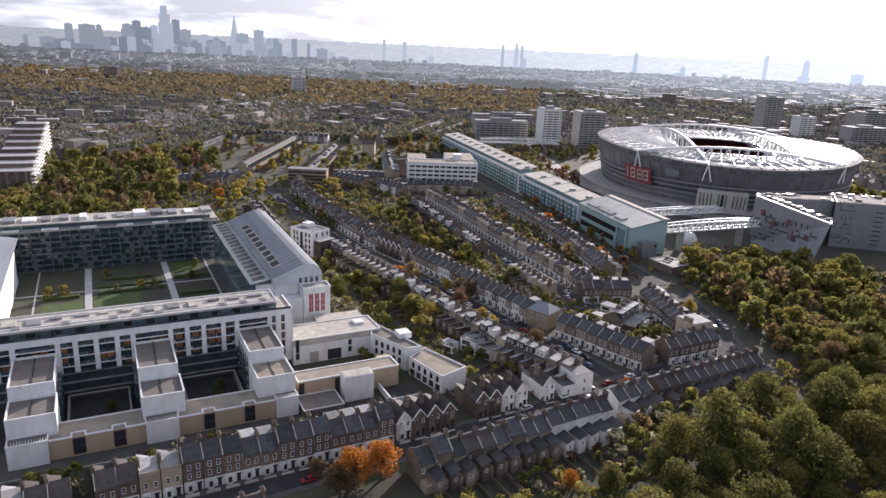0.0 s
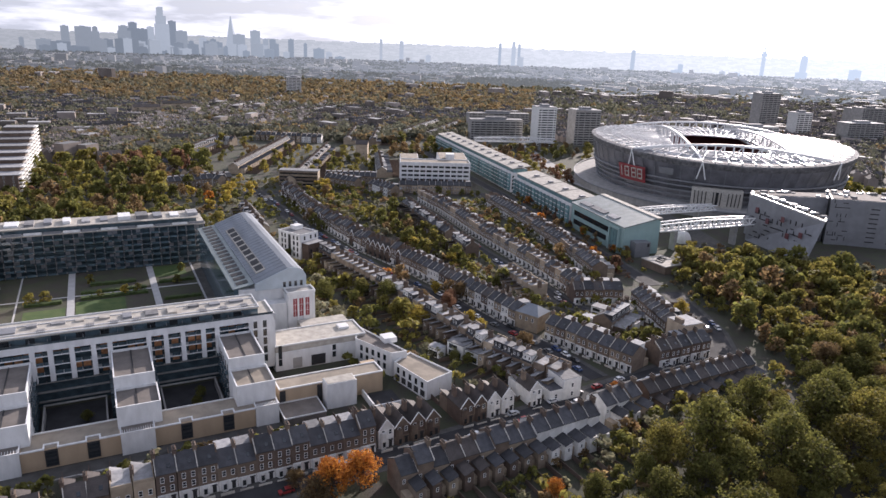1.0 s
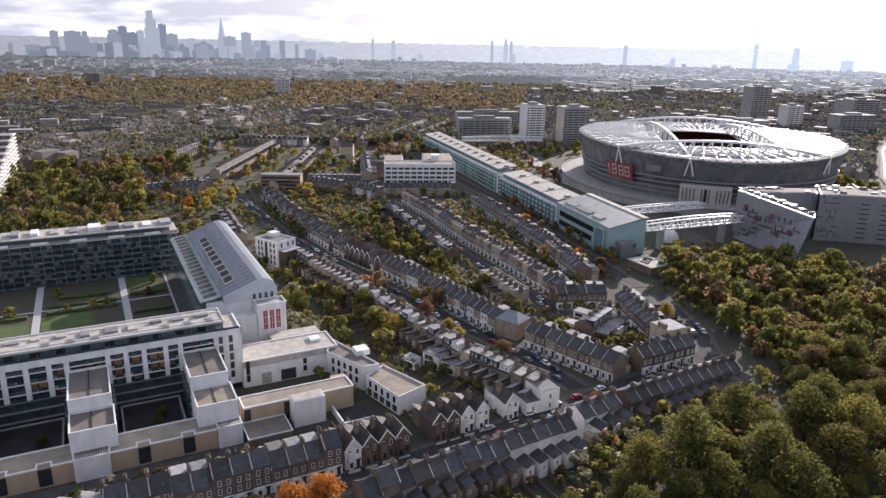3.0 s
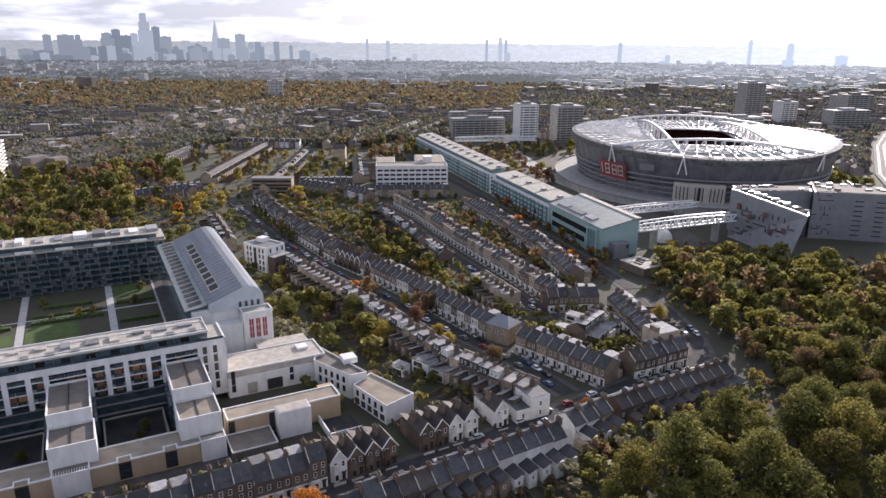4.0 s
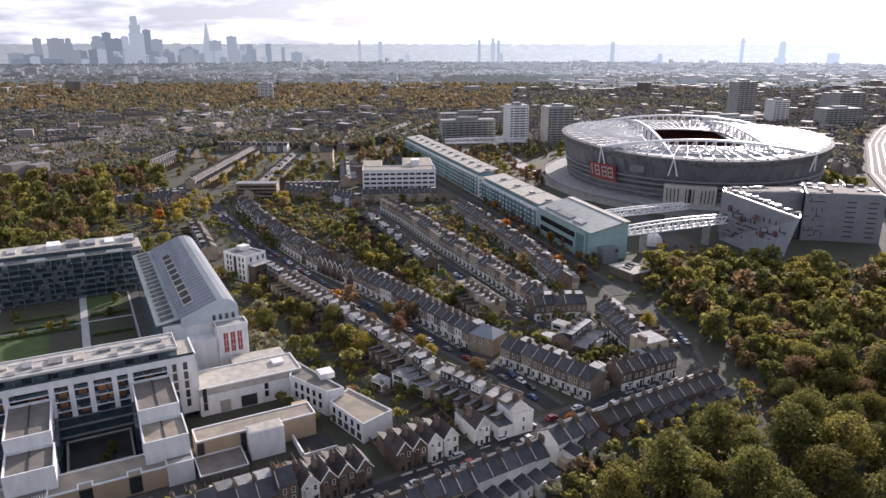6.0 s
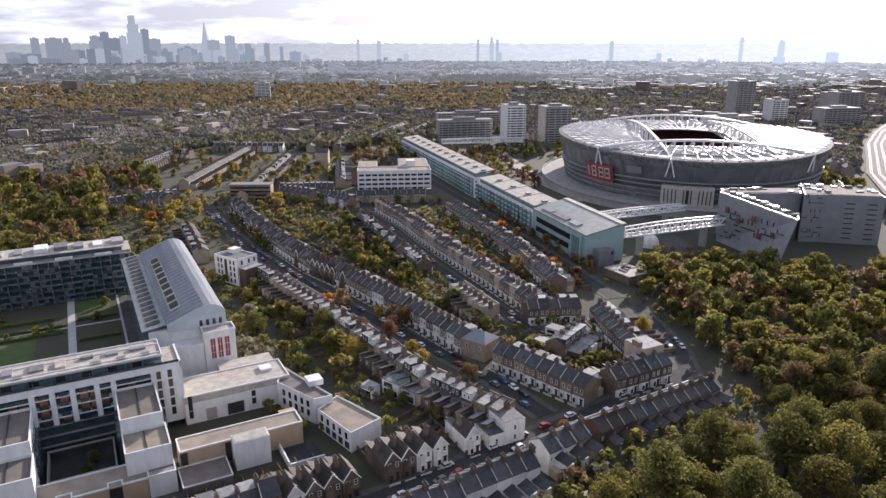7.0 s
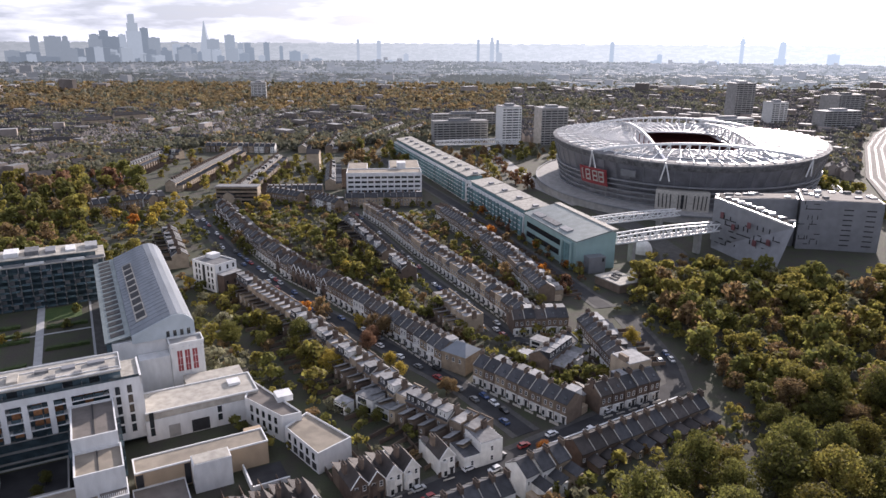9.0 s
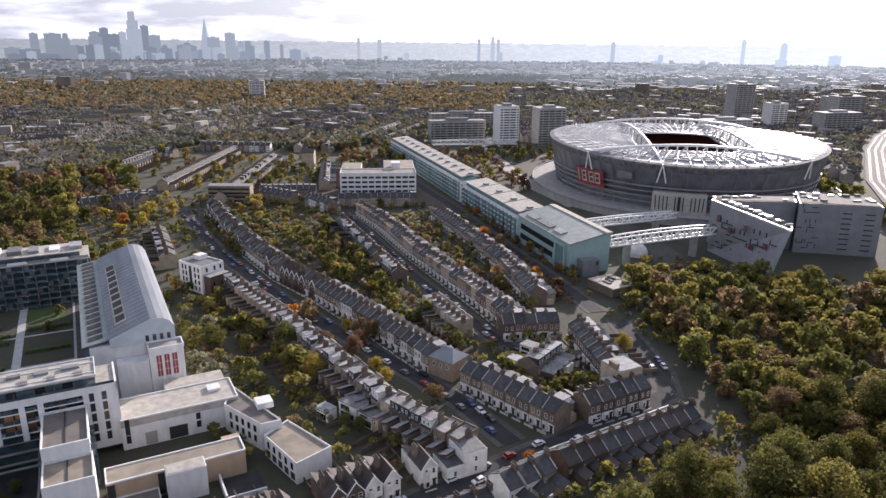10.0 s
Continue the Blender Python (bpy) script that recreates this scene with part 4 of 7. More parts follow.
def low_blocks():
    t = thing("white_low_block", SQUARE.copy(), "low white rendered block with garage doors and a pale roof", "building")
    part("wall", blocks((-0.5, 34, -2.4, 5.0, 0, 7.2)), RENDER, t)
    part("upper_wall", blocks((-0.5, 34.2, -2.0, 5.2, 7.2, 9.4)), CREAM_ROOF, t, "cream upper band")
    part("roof", blocks((-0.2, 33.8, -1.6, 12, 9.4, 9.55)), CREAM_ROOF, t)
    part("parapet", parapet_ring(-0.5, 34.2, -2.0, 12.4, 9.4, 9.9, 0.4), RENDER, t)
    part("back_wall", blocks((-0.5, 34, 5.0, 12.2, 0, 9.4)), RENDER, t)
    part("back_roof", blocks((14, 33, 12.4, 22, 0, 8.6)), CREAM_ROOF, t)
    part("roof_plant", blocks((26, 30, 5, 9, 9.55, 10.4)), RENDER, t)
    for a, w in ((7.5, 3.4), (15.4, 5.4)):
        part("garage_door", blocks((a - w / 2, a + w / 2, -2.55, -2.38, 0.3, 4.4)), DARK if w > 4 else CONCRETE, t, "dark garage opening" if w > 4 else "grey shutter")
    for a in (21.5,):
        for z in (2.2, 5.0):
            put("slim_window", SLIM_WINDOW, t, pose(a, -2.42, z))
    for a in (1.2,):
        for z in (2, 4.8, 7.4):
            put("tall_window", TALL_WINDOW, t, pose(a, -2.42, z))

    t = thing("white_link_block", SQUARE.copy(), "white rendered link block with paired dark windows", "building")
    tilted_block(t, [(29.2, -4.2), (36.8, -21.6), (42.8, -21.8), (34.4, 6.0)], 8.6, DECK)
    windows_along(t, (29.2, -4.2), (36.8, -21.6), 5.3, 5, SLIM_WINDOW)
    windows_along(t, (29.2, -4.2), (36.8, -21.6), 2.0, 5, SLIM_WINDOW)
    part("stair_head", blocks((38, 43, -12, -7, 8.6, 10.6)), RENDER, t, "white roof stair head")
    t = thing("white_end_block", SQUARE.copy(), "two-storey white rendered block with arched ground floor and gravel roof", "building")
    tilted_block(t, [(36.8, -24.0), (41.2, -42.6), (52.7, -38.8), (45.4, -18.6)], 6.3, GRAVEL)
    windows_along(t, (36.8, -24.0), (41.2, -42.6), 3.6, 5, SLIM_WINDOW, margin=0.05)
    windows_along(t, (36.8, -24.0), (41.2, -42.6), 0.4, 5, WIN_SHOP, "shop_opening", margin=0.03)
    t = thing("brown_terrace_block", SQUARE.copy(), "tan-walled two-storey block with white coping and gravel roof", "building")
    part("wall", blocks((-6, 30, -30.2, -22.5, 0, 7.3)), TAN, t, "tan cladding")
    part("roof", blocks((-5.6, 29.6, -29.8, -22.9, 7.3, 7.42)), GRAVEL, t)
    part("coping", parapet_ring(-6.1, 30.1, -30.3, -22.4, 7.3, 7.75, 0.4), RENDER, t, "white coping")
    part("tall_end", blocks((25, 30.05, -22.4, -20.6, 0, 7.7)), TAN, t)
    part("lower_roof", blocks((-7, 6.4, -41, -30.3, 0, 2.6)), DECK, t, "grey lower terrace")
    part("lower_coping", parapet_ring(-7.1, 6.5, -41.1, -30.32, 2.6, 3.0, 0.3), RENDER, t)
    part("slot", blocks((6.6, 8.2, -30.42, -30.15, 0.6, 6.9)), DARK, t)
    part("slot", blocks((-5.9, -4.0, -30.42, -30.15, 0.6, 6.9)), DARK, t)
    c = thing("white_stair_block", SQUARE.copy(), "plain white rendered cube in front of a tan wall", "building", "stair blocks")
    part("wall", blocks((8.4, 18.6, -35.6, -30.35, 0, 9.0)), RENDER, c)
    part("roof", blocks((8.7, 18.3, -35.3, -30.6, 9.0, 9.12)), CREAM_ROOF, c)
    r = thing("ramp_wall", SQUARE.copy(), "white edged car ramp beside the tan block", "ramp")
    part("kerb", blocks((22, 22.5, -42, -31, 0, 2.4), (22.5, 33, -42, -41.5, 0, 1.6)), RENDER, r)
    part("yard", blocks((22.5, 33, -41.5, -31, 0, 0.2)), ASPHALT, r)


WIN_SHOP = window_mesh("shop_opening", 2.7, 2.6, [RENDER, DARK], 0)
low_blocks()


# ---- the stadium ----
STADIUM = pose(247, 634, 0, 0, 0, -12)
SA, SB = 112.0, 136.0


def rim(u, k=1.0, z=None):
    """A point of the bowl's oval outline at the angle u; the rim rises towards its two flanks."""
    return (SA * k * math.cos(u), SB * k * math.sin(u), (38.2 + 4.0 * math.cos(u) ** 2) if z is None else z)


def oval_band(bm, rows, n=96, mi=0, u0=0.0, u1=2 * math.pi):
    """A skin through rows of (scale, height or None for the rim, offset)."""
    rings = [[bm.verts.new((lambda p: (p[0], p[1], p[2] + dz))(rim(u0 + (u1 - u0) * i / n, k, z))) for i in range(n + (0 if u1 - u0 > 6.2 else 1))] for k, z, dz in rows]
    m = len(rings[0])
    for a, b in zip(rings, rings[1:]):
        for i in range(n):
            bm.faces.new((a[i], a[(i + 1) % m], b[(i + 1) % m], b[i])).material_index = mi


def stadium():
    t = thing("stadium", STADIUM, "oval football stadium with a pale metal roof and dark glass walls", "stadium")
    bm = bmesh.new()
    oval_band(bm, [(0.93, 0, 0), (0.93, 14, 0)])
    part("base_wall", bm, BOWL, t, "dark glazed lower wall")
    for z, k in ((5, .945), (9, .95), (13, .955), (17, .965), (21, .975)):
        bm = bmesh.new()
        oval_band(bm, [(k - .012, z, 0), (k + .004, z, 0), (k + .004, z + .9, 0), (k - .012, z + .9, 0)])
        part("gallery", bm, PANEL, t, "pale horizontal gallery band")
    bm = bmesh.new()
    oval_band(bm, [(0.935, 14, 0), (0.965, 24, 0), (0.995, None, -5.0)])
    part("upper_wall", bm, BOWL, t, "smoked glass upper wall leaning outwards")
    bm = bmesh.new()
    oval_band(bm, [(0.995, None, -5.0), (1.012, None, -1.2), (1.012, None, 0), (0.985, None, 0.9)])
    part("roof_edge", bm, BOWL_ROOF, t, "rounded metal roof edge")
    for i in range(64):
        u = 2 * math.pi * i / 64
        bm = bmesh.new()
        beam(bm, rim(u, 0.94, 1), rim(u, 0.945, 14), 0.25)
        x, y, z = rim(u, 1.0)
        beam(bm, rim(u, 0.945, 14), (x, y, z - 5), 0.25)
        part("mullion", bm, PANEL, t)
    # roof: from the rim in to an almost rectangular opening, dipping towards the pitch
    def inner(u):
        c, s = math.cos(u), math.sin(u)
        p = 4.5
        r = (abs(c / 0.36) ** p + abs(s / (0.50 if s < 0 else 0.38)) ** p) ** (-1 / p)
        return r * c * SA, r * s * SB, 37.0 + 2.2 * s * s
    n = 96
    bm = bmesh.new()
    rows = []
    for f in [k / 9 for k in range(10)]:
        ring = []
        for i in range(n):
            u = 2 * math.pi * i / n
            a, b = rim(u, 0.985), inner(u)
            z = (a[2] + 0.9) * (1 - f) + b[2] * f + 1.6 * math.sin(math.pi * f)
            ring.append(bm.verts.new((a[0] * (1 - f) + b[0] * f, a[1] * (1 - f) + b[1] * f, z)))
        rows.append(ring)
    rg = random.Random(8)
    for a, b in zip(rows, rows[1:]):
        for i in range(n):
            bm.faces.new((a[i], a[(i + 1) % n], b[(i + 1) % n], b[i])).material_index = rg.choice((0, 0, 0, 1, 1, 2))
    rings = [[v.co.copy() for v in r] for r in rows]
    part("roof", bm, [BOWL_ROOF, ROOF_SHEET, ROOF_CLEAR], t, "pale ribbed metal roof with glazed sheets")
    for r in rings[1:-1]:
        bm = bmesh.new()
        lo, hi, mid = ([bm.verts.new(c * k + Vector((0, 0, dz))) for c in r] for k, dz in ((0.999, 0.05), (1.0, 0.5), (1.001, 0.05)))
        for i in range(n):
            j = (i + 1) % n
            for p, q in ((lo, hi), (hi, mid), (mid, lo)):
                bm.faces.new((p[i], p[j], q[j], q[i]))
        part("purlin", bm, STEEL, t)
    for i in range(72):
        u = 2 * math.pi * i / 72
        a, b = rim(u, 0.985), inner(u)
        bm = bmesh.new()
        last = None
        for f in (0, 0.25, 0.5, 0.75, 1.0):
            p = (a[0] * (1 - f) + b[0] * f, a[1] * (1 - f) + b[1] * f, (a[2] + 1.2) * (1 - f) + (b[2] + .4) * f + 1.6 * math.sin(math.pi * f))
            if last:
                beam(bm, last, p, 0.32)
            last = p
        part("roof_rib", bm, STEEL, t)
    bm = bmesh.new()
    ring = [Vector(inner(2 * math.pi * i / 60)) for i in range(60)]
    for i in range(60):
        beam(bm, ring[i], ring[(i + 1) % 60], 0.6)
    part("inner_edge", bm, STEEL, t)
    # the great trusses across the roof, each side of the opening

    def truss(p, q, rise, depth, name="roof_truss"):
        p, q = Vector(p), Vector(q)
        bm = bmesh.new()
        k = 22
        lo = [p.lerp(q, i / k) + Vector((0, 0, -depth * 0.35 * math.sin(math.pi * i / k))) for i in range(k + 1)]
        hi = [p.lerp(q, i / k) + Vector((0, 0, rise * math.sin(math.pi * i / k) ** 0.8)) for i in range(k + 1)]
        for i in range(k):
            beam(bm, lo[i], lo[i + 1], 0.6)
            beam(bm, hi[i], hi[i + 1], 0.85)
            beam(bm, lo[i], hi[i + 1] if i % 2 else hi[i], 0.5)
            beam(bm, lo[i + 1] if i % 2 == 0 else lo[i], hi[i + 1] if i % 2 == 0 else hi[i + 1], 0.5)
        part(name, bm, STEEL, t, "white tubular roof truss")

    for u0, u1 in ((-1.825, 2.03), (1.317, -1.11)):
        a, b = rim(u0, 0.99), rim(u1, 0.99)
        truss((a[0], a[1], a[2] - .5), (b[0], b[1], b[2] - .5), 9.5, 8.0)
    for u0, u1 in ((-2.35, -0.82), (2.32, 0.79)):
        a, b = rim(u0, 0.99), rim(u1, 0.99)
        truss(a, b, 8.0, 4.0, "cross_truss")
    # tripods that carry the rim
    for u in (-2.35, -1.825, -0.82, 0.79, 1.317, 2.32):
        x, y, z = rim(u, 1.012)
        for s in (-1, 1):
            bm = bmesh.new()
            w = Vector((-math.sin(u), math.cos(u), 0)) * 3.2 * s
            beam(bm, (x, y, z + .5), (x * .985 + w.x, y * .985 + w.y, z - 13), 0.45)
            part("tripod_leg", bm, STEEL, t, "white steel tripod leg")
    # bowl of seats and the pitch
    bm = bmesh.new()
    oval_band(bm, [(0.90, 33, 0), (0.62, 15, 0), (0.60, 12, 0), (0.42, 3, 0)])
    part("seating", bm, SEATS, t, "banked red seats")
    part("pitch", blocks((-34, 34, -53, 53, 0.3, 0.6)), GRASS, t, "green pitch")
    # podium
    bm = bmesh.new()
    oval_band(bm, [(0.93, 5.0, 0), (1.13, 5.0, 0), (1.13, 0, 0)], 72)
    part("podium", bm, CONCRETE, t, "pale concrete podium walk")
    bm = bmesh.new()
    oval_band(bm, [(1.128, 5.0, 0), (1.128, 6.1, 0), (1.135, 6.1, 0), (1.135, 5.0, 0)], 72)
    part("podium_wall", bm, PANEL, t)
    return t


STAD = stadium()
INV = STADIUM.inverted()


def on_bowl(x, y):
    """The angle of the oval under which the world point (x, y) lies."""
    p = INV @ Vector((x, y, 0))
    return math.atan2(p.y / SB, p.x / SA)


def bowl_panel(name, u0, u1, z0, z1, k, m, label, n=8, parent=None):
    bm = bmesh.new()
    oval_band(bm, [(k, z0, 0), (k + 0.012, z0, 0), (k + 0.03 * (z1 - z0) / 14 + 0.012, z1, 0), (k + 0.03 * (z1 - z0) / 14, z1, 0)], n, 0, u0, u1)
    part(name, bm, m, parent or STAD, label)


# red banner with pale bars, and the pale pillared entrance
ub = on_bowl(152, 557)
bowl_panel("red_banner", ub - 0.125, ub + 0.125, 14.5, 27.5, 0.965, RED, "red banner on the glass wall")
for i, w in enumerate((0.012, 0.036, 0.036, 0.036)):
    u = ub - 0.085 + 0.053 * i + (0.012 if i > 1 else 0)
    if i == 0:
        bowl_panel("banner_bar", u - w / 2, u + w / 2, 17.5, 25.8, 0.985, COPING, "pale bar", 2)
        continue
    for e in (u - w / 2, u + w / 2):
        bowl_panel("banner_bar", e - 0.004, e + 0.004, 17.5, 25.8, 0.985, COPING, "pale bar", 2)
    for z in (17.5, 21.2, 25.0):
        bowl_panel("banner_bar", u - w / 2 + 0.004, u + w / 2 - 0.004, z, z + 0.9, 0.985 + 0.002 * (z - 17.5), COPING, "pale bar", 2)
ue = on_bowl(207, 514)
for u0, u1, z0, z1, m, lab in ((ue - .165, ue + .165, 4, 19, COPING, "pale stone entrance block"),):
    bm = bmesh.new()
    oval_band(bm, [(0.95, z0, 0), (1.0, z0, 0), (1.0, z1, 0), (0.95, z1, 0)], 10, 0, u0, u1)
    part("entrance_block", bm, m, STAD, lab)
for i in range(13):
    if i in (4, 8):
        continue
    u = ue - 0.141 + 0.0235 * i
    w = 0.017 if i == 6 else 0.006
    bowl_panel("entrance_slot", u - w / 2, u + w / 2, 6.5, 17.0, 0.992, DARK, "dark tall slot", 2)
bowl_panel("sign", ub + 0.24, ub + 0.34, 26, 31, 1.0, PANEL, "pale sign with unreadable bars")


# ---- flats along the railway, footbridge, angular block ----
DRAY = pose(104.0, 384.0, 0, 0, 0, 16.9)      # x across, y along the row


def teal_house():
    t = thing("teal_office_building", DRAY.copy(), "pale teal clad office building with a long sloping roof", "building")
    bm = bmesh.new()
    extrude_y(bm, [(0, 0), (24, 0), (24, 20.2), (22, 21.2), (0, 16.6)], 0, 68)
    part("body", bm, TEAL, t, "pale teal cladding")
    bm = bmesh.new()
    extrude_y(bm, [(-0.6, 16.55), (22, 21.3), (24.6, 20.3), (24.6, 20.8), (22, 22.0), (-0.6, 17.1)], -0.6, 68.6)
    part("roof", bm, TEAL_ROOF, t, "grey-green metal roof")
    for y, w in ((16, 10), (30, 18), (50, 12)):
        bm = bmesh.new()
        extrude_y(bm, [(2.5, 17.8), (6.5, 18.65), (6.5, 19.2), (2.5, 18.35)], y, y + w)
        part("roof_light", bm, LEAD, t, "pale roof light")
    part("strip_window", blocks((-0.12, 0.02, 16, 64, 9.5, 12.8)), GLASS, t)
    part("strip_window", blocks((-0.12, 0.02, 20, 64, 3.5, 6.8)), GLASS, t)
    part("entrance_glazing", blocks((-0.14, 0.02, 5, 14.5, 1, 14)), TEAL_GLASS, t)
    part("entrance_frame", blocks((-1.4, -0.15, 14.5, 16.0, 0, 15.5), (-1.4, -0.15, 3.5, 5.0, 0, 15.5), (-1.4, -0.15, 5.0, 14.5, 14.1, 15.5)), TEAL, t)
    part("end_box", blocks((5, 15, -6, 0, 0, 9)), PANEL, t, "grey entrance box")
    part("end_door", blocks((12.8, 14.2, -6.08, -5.98, 6.2, 8.2)), DARK, t)
    part("white_edge", blocks((21.0, 24.8, -1, 69, 21.4, 22.2)), CREAM_ROOF, t, "pale roof verge")


def flats(y0, y1, z, n_roofs, wide):
    t = thing("apartment_row", DRAY.copy(), "row of white and teal glazed flats with pale pitched roofs", "apartment block", "flats along the railway")
    part("body", blocks((0.6, wide, y0, y1, 0, z - 3)), RENDER, t, "white rendered body")
    part("attic", blocks((2.6, wide - 2, y0 + 1, y1 - 1, z - 3, z)), TEAL_GLASS, t, "set-back glazed attic")
    part("parapet", blocks((0.3, 0.7, y0, y1, z - 3, z - 2.1)), RENDER, t)
    sh_b = mesh_of("bay", blocks((-0.9, 0.6, -1.9, 1.9, 1.5, z - 4.2)), TEAL_GLASS)
    sh_p = mesh_of("pier", blocks((-0.3, 0.6, -0.5, 0.5, 0, z - 3.0)), RENDER)
    sh_s = mesh_of("sill_band", blocks((-1.05, -0.9, -1.95, 1.95, 0, 0.45)), RENDER)
    n = max(3, int((y1 - y0) / 6.2))
    step = (y1 - y0) / n
    for i in range(n):
        y = y0 + step * (i + 0.5)
        bay = put("bay", sh_b, t, pose(0, y, 0), "teal glass bay")
        put("pier", sh_p, t, pose(0, y + step / 2 - 0.5, 0), "white pier")
        for z1 in (4.5, 7.6, 10.7, 13.8):
            if z1 < z - 4.5:
                put("sill_band", sh_s, t, pose(0, y, z1))
    for i in range(n_roofs):
        a, b = y0 + (y1 - y0) * i / n_roofs + 0.8, y0 + (y1 - y0) * (i + 1) / n_roofs - 0.8
        bm = bmesh.new()
        extrude_y(bm, [(1.6, z), (wide + 1.4, z + 2.0), (wide + 1.4, z + 2.5), (1.6, z + 0.5)], a, b)
        part("roof", bm, CREAM_ROOF, t, "pale sloping roof")
        part("roof_plant", blocks((wide * .5, wide * .7, a + 2, a + 5, z + 1.4, z + 2.6)), PANEL, t)
    for i in range(int((y1 - y0) / 9)):
        for k in range(2):
            put("dark_window", WIN_WIDE, t, pose(3 + 5.5 * k, y0 - .02, 3 + 3 * (i % 4)))


teal_house()
flats(71, 174, 17.5, 4, 18)
flats(181, 410, 19.5, 12, 17)


def footbridge(p, q, z, h=5.0, wide=6.0):
    d = Vector((q[0] - p[0], q[1] - p[1], 0))
    t = thing("footbridge", pose(p[0], p[1], z, 0, 0, math.degrees(math.atan2(d.y, d.x))), "white steel truss footbridge over the railway cutting", "bridge", "footbridges")
    ln = d.length
    part("deck", blocks((0, ln, -wide / 2, wide / 2, -0.6, 0)), CONCRETE, t)
    n = int(ln / 4.6)
    for s in (-1, 1):
        y = s * wide / 2
        bm = bmesh.new()
        beam(bm, (0, y, 0), (ln, y, 0), 0.35)
        part("lower_chord", bm, STEEL, t)
        bm = bmesh.new()
        for i in range(n):
            a, b = i / n, (i + 1) / n
            beam(bm, (ln * a, y, h * (0.8 + 0.2 * math.sin(math.pi * a))), (ln * b, y, h * (0.8 + 0.2 * math.sin(math.pi * b))), 0.35)
        part("upper_chord", bm, STEEL, t)
        for i in range(n):
            bm = bmesh.new()
            top = h * (0.8 + 0.2 * math.sin(math.pi * i / n))
            beam(bm, (ln * i / n, y, 0), (ln * i / n, y, top), 0.22)
            beam(bm, (ln * i / n, y, 0 if i % 2 else top), (ln * (i + 1) / n, y, top if i % 2 else 0), 0.2)
            part("brace", bm, STEEL, t)
    for u in (0.18, 0.82):
        part("pier", blocks((ln * u - 1, ln * u + 1, -2.2, 2.2, -z, -0.6)), CONCRETE, t)


footbridge((127, 396), (196, 424), 13.0)
footbridge((112, 432), (186, 462), 13.0, 4.0, 5.0)
footbridge((30, 800), (125, 815), 10, 5.0, 8)


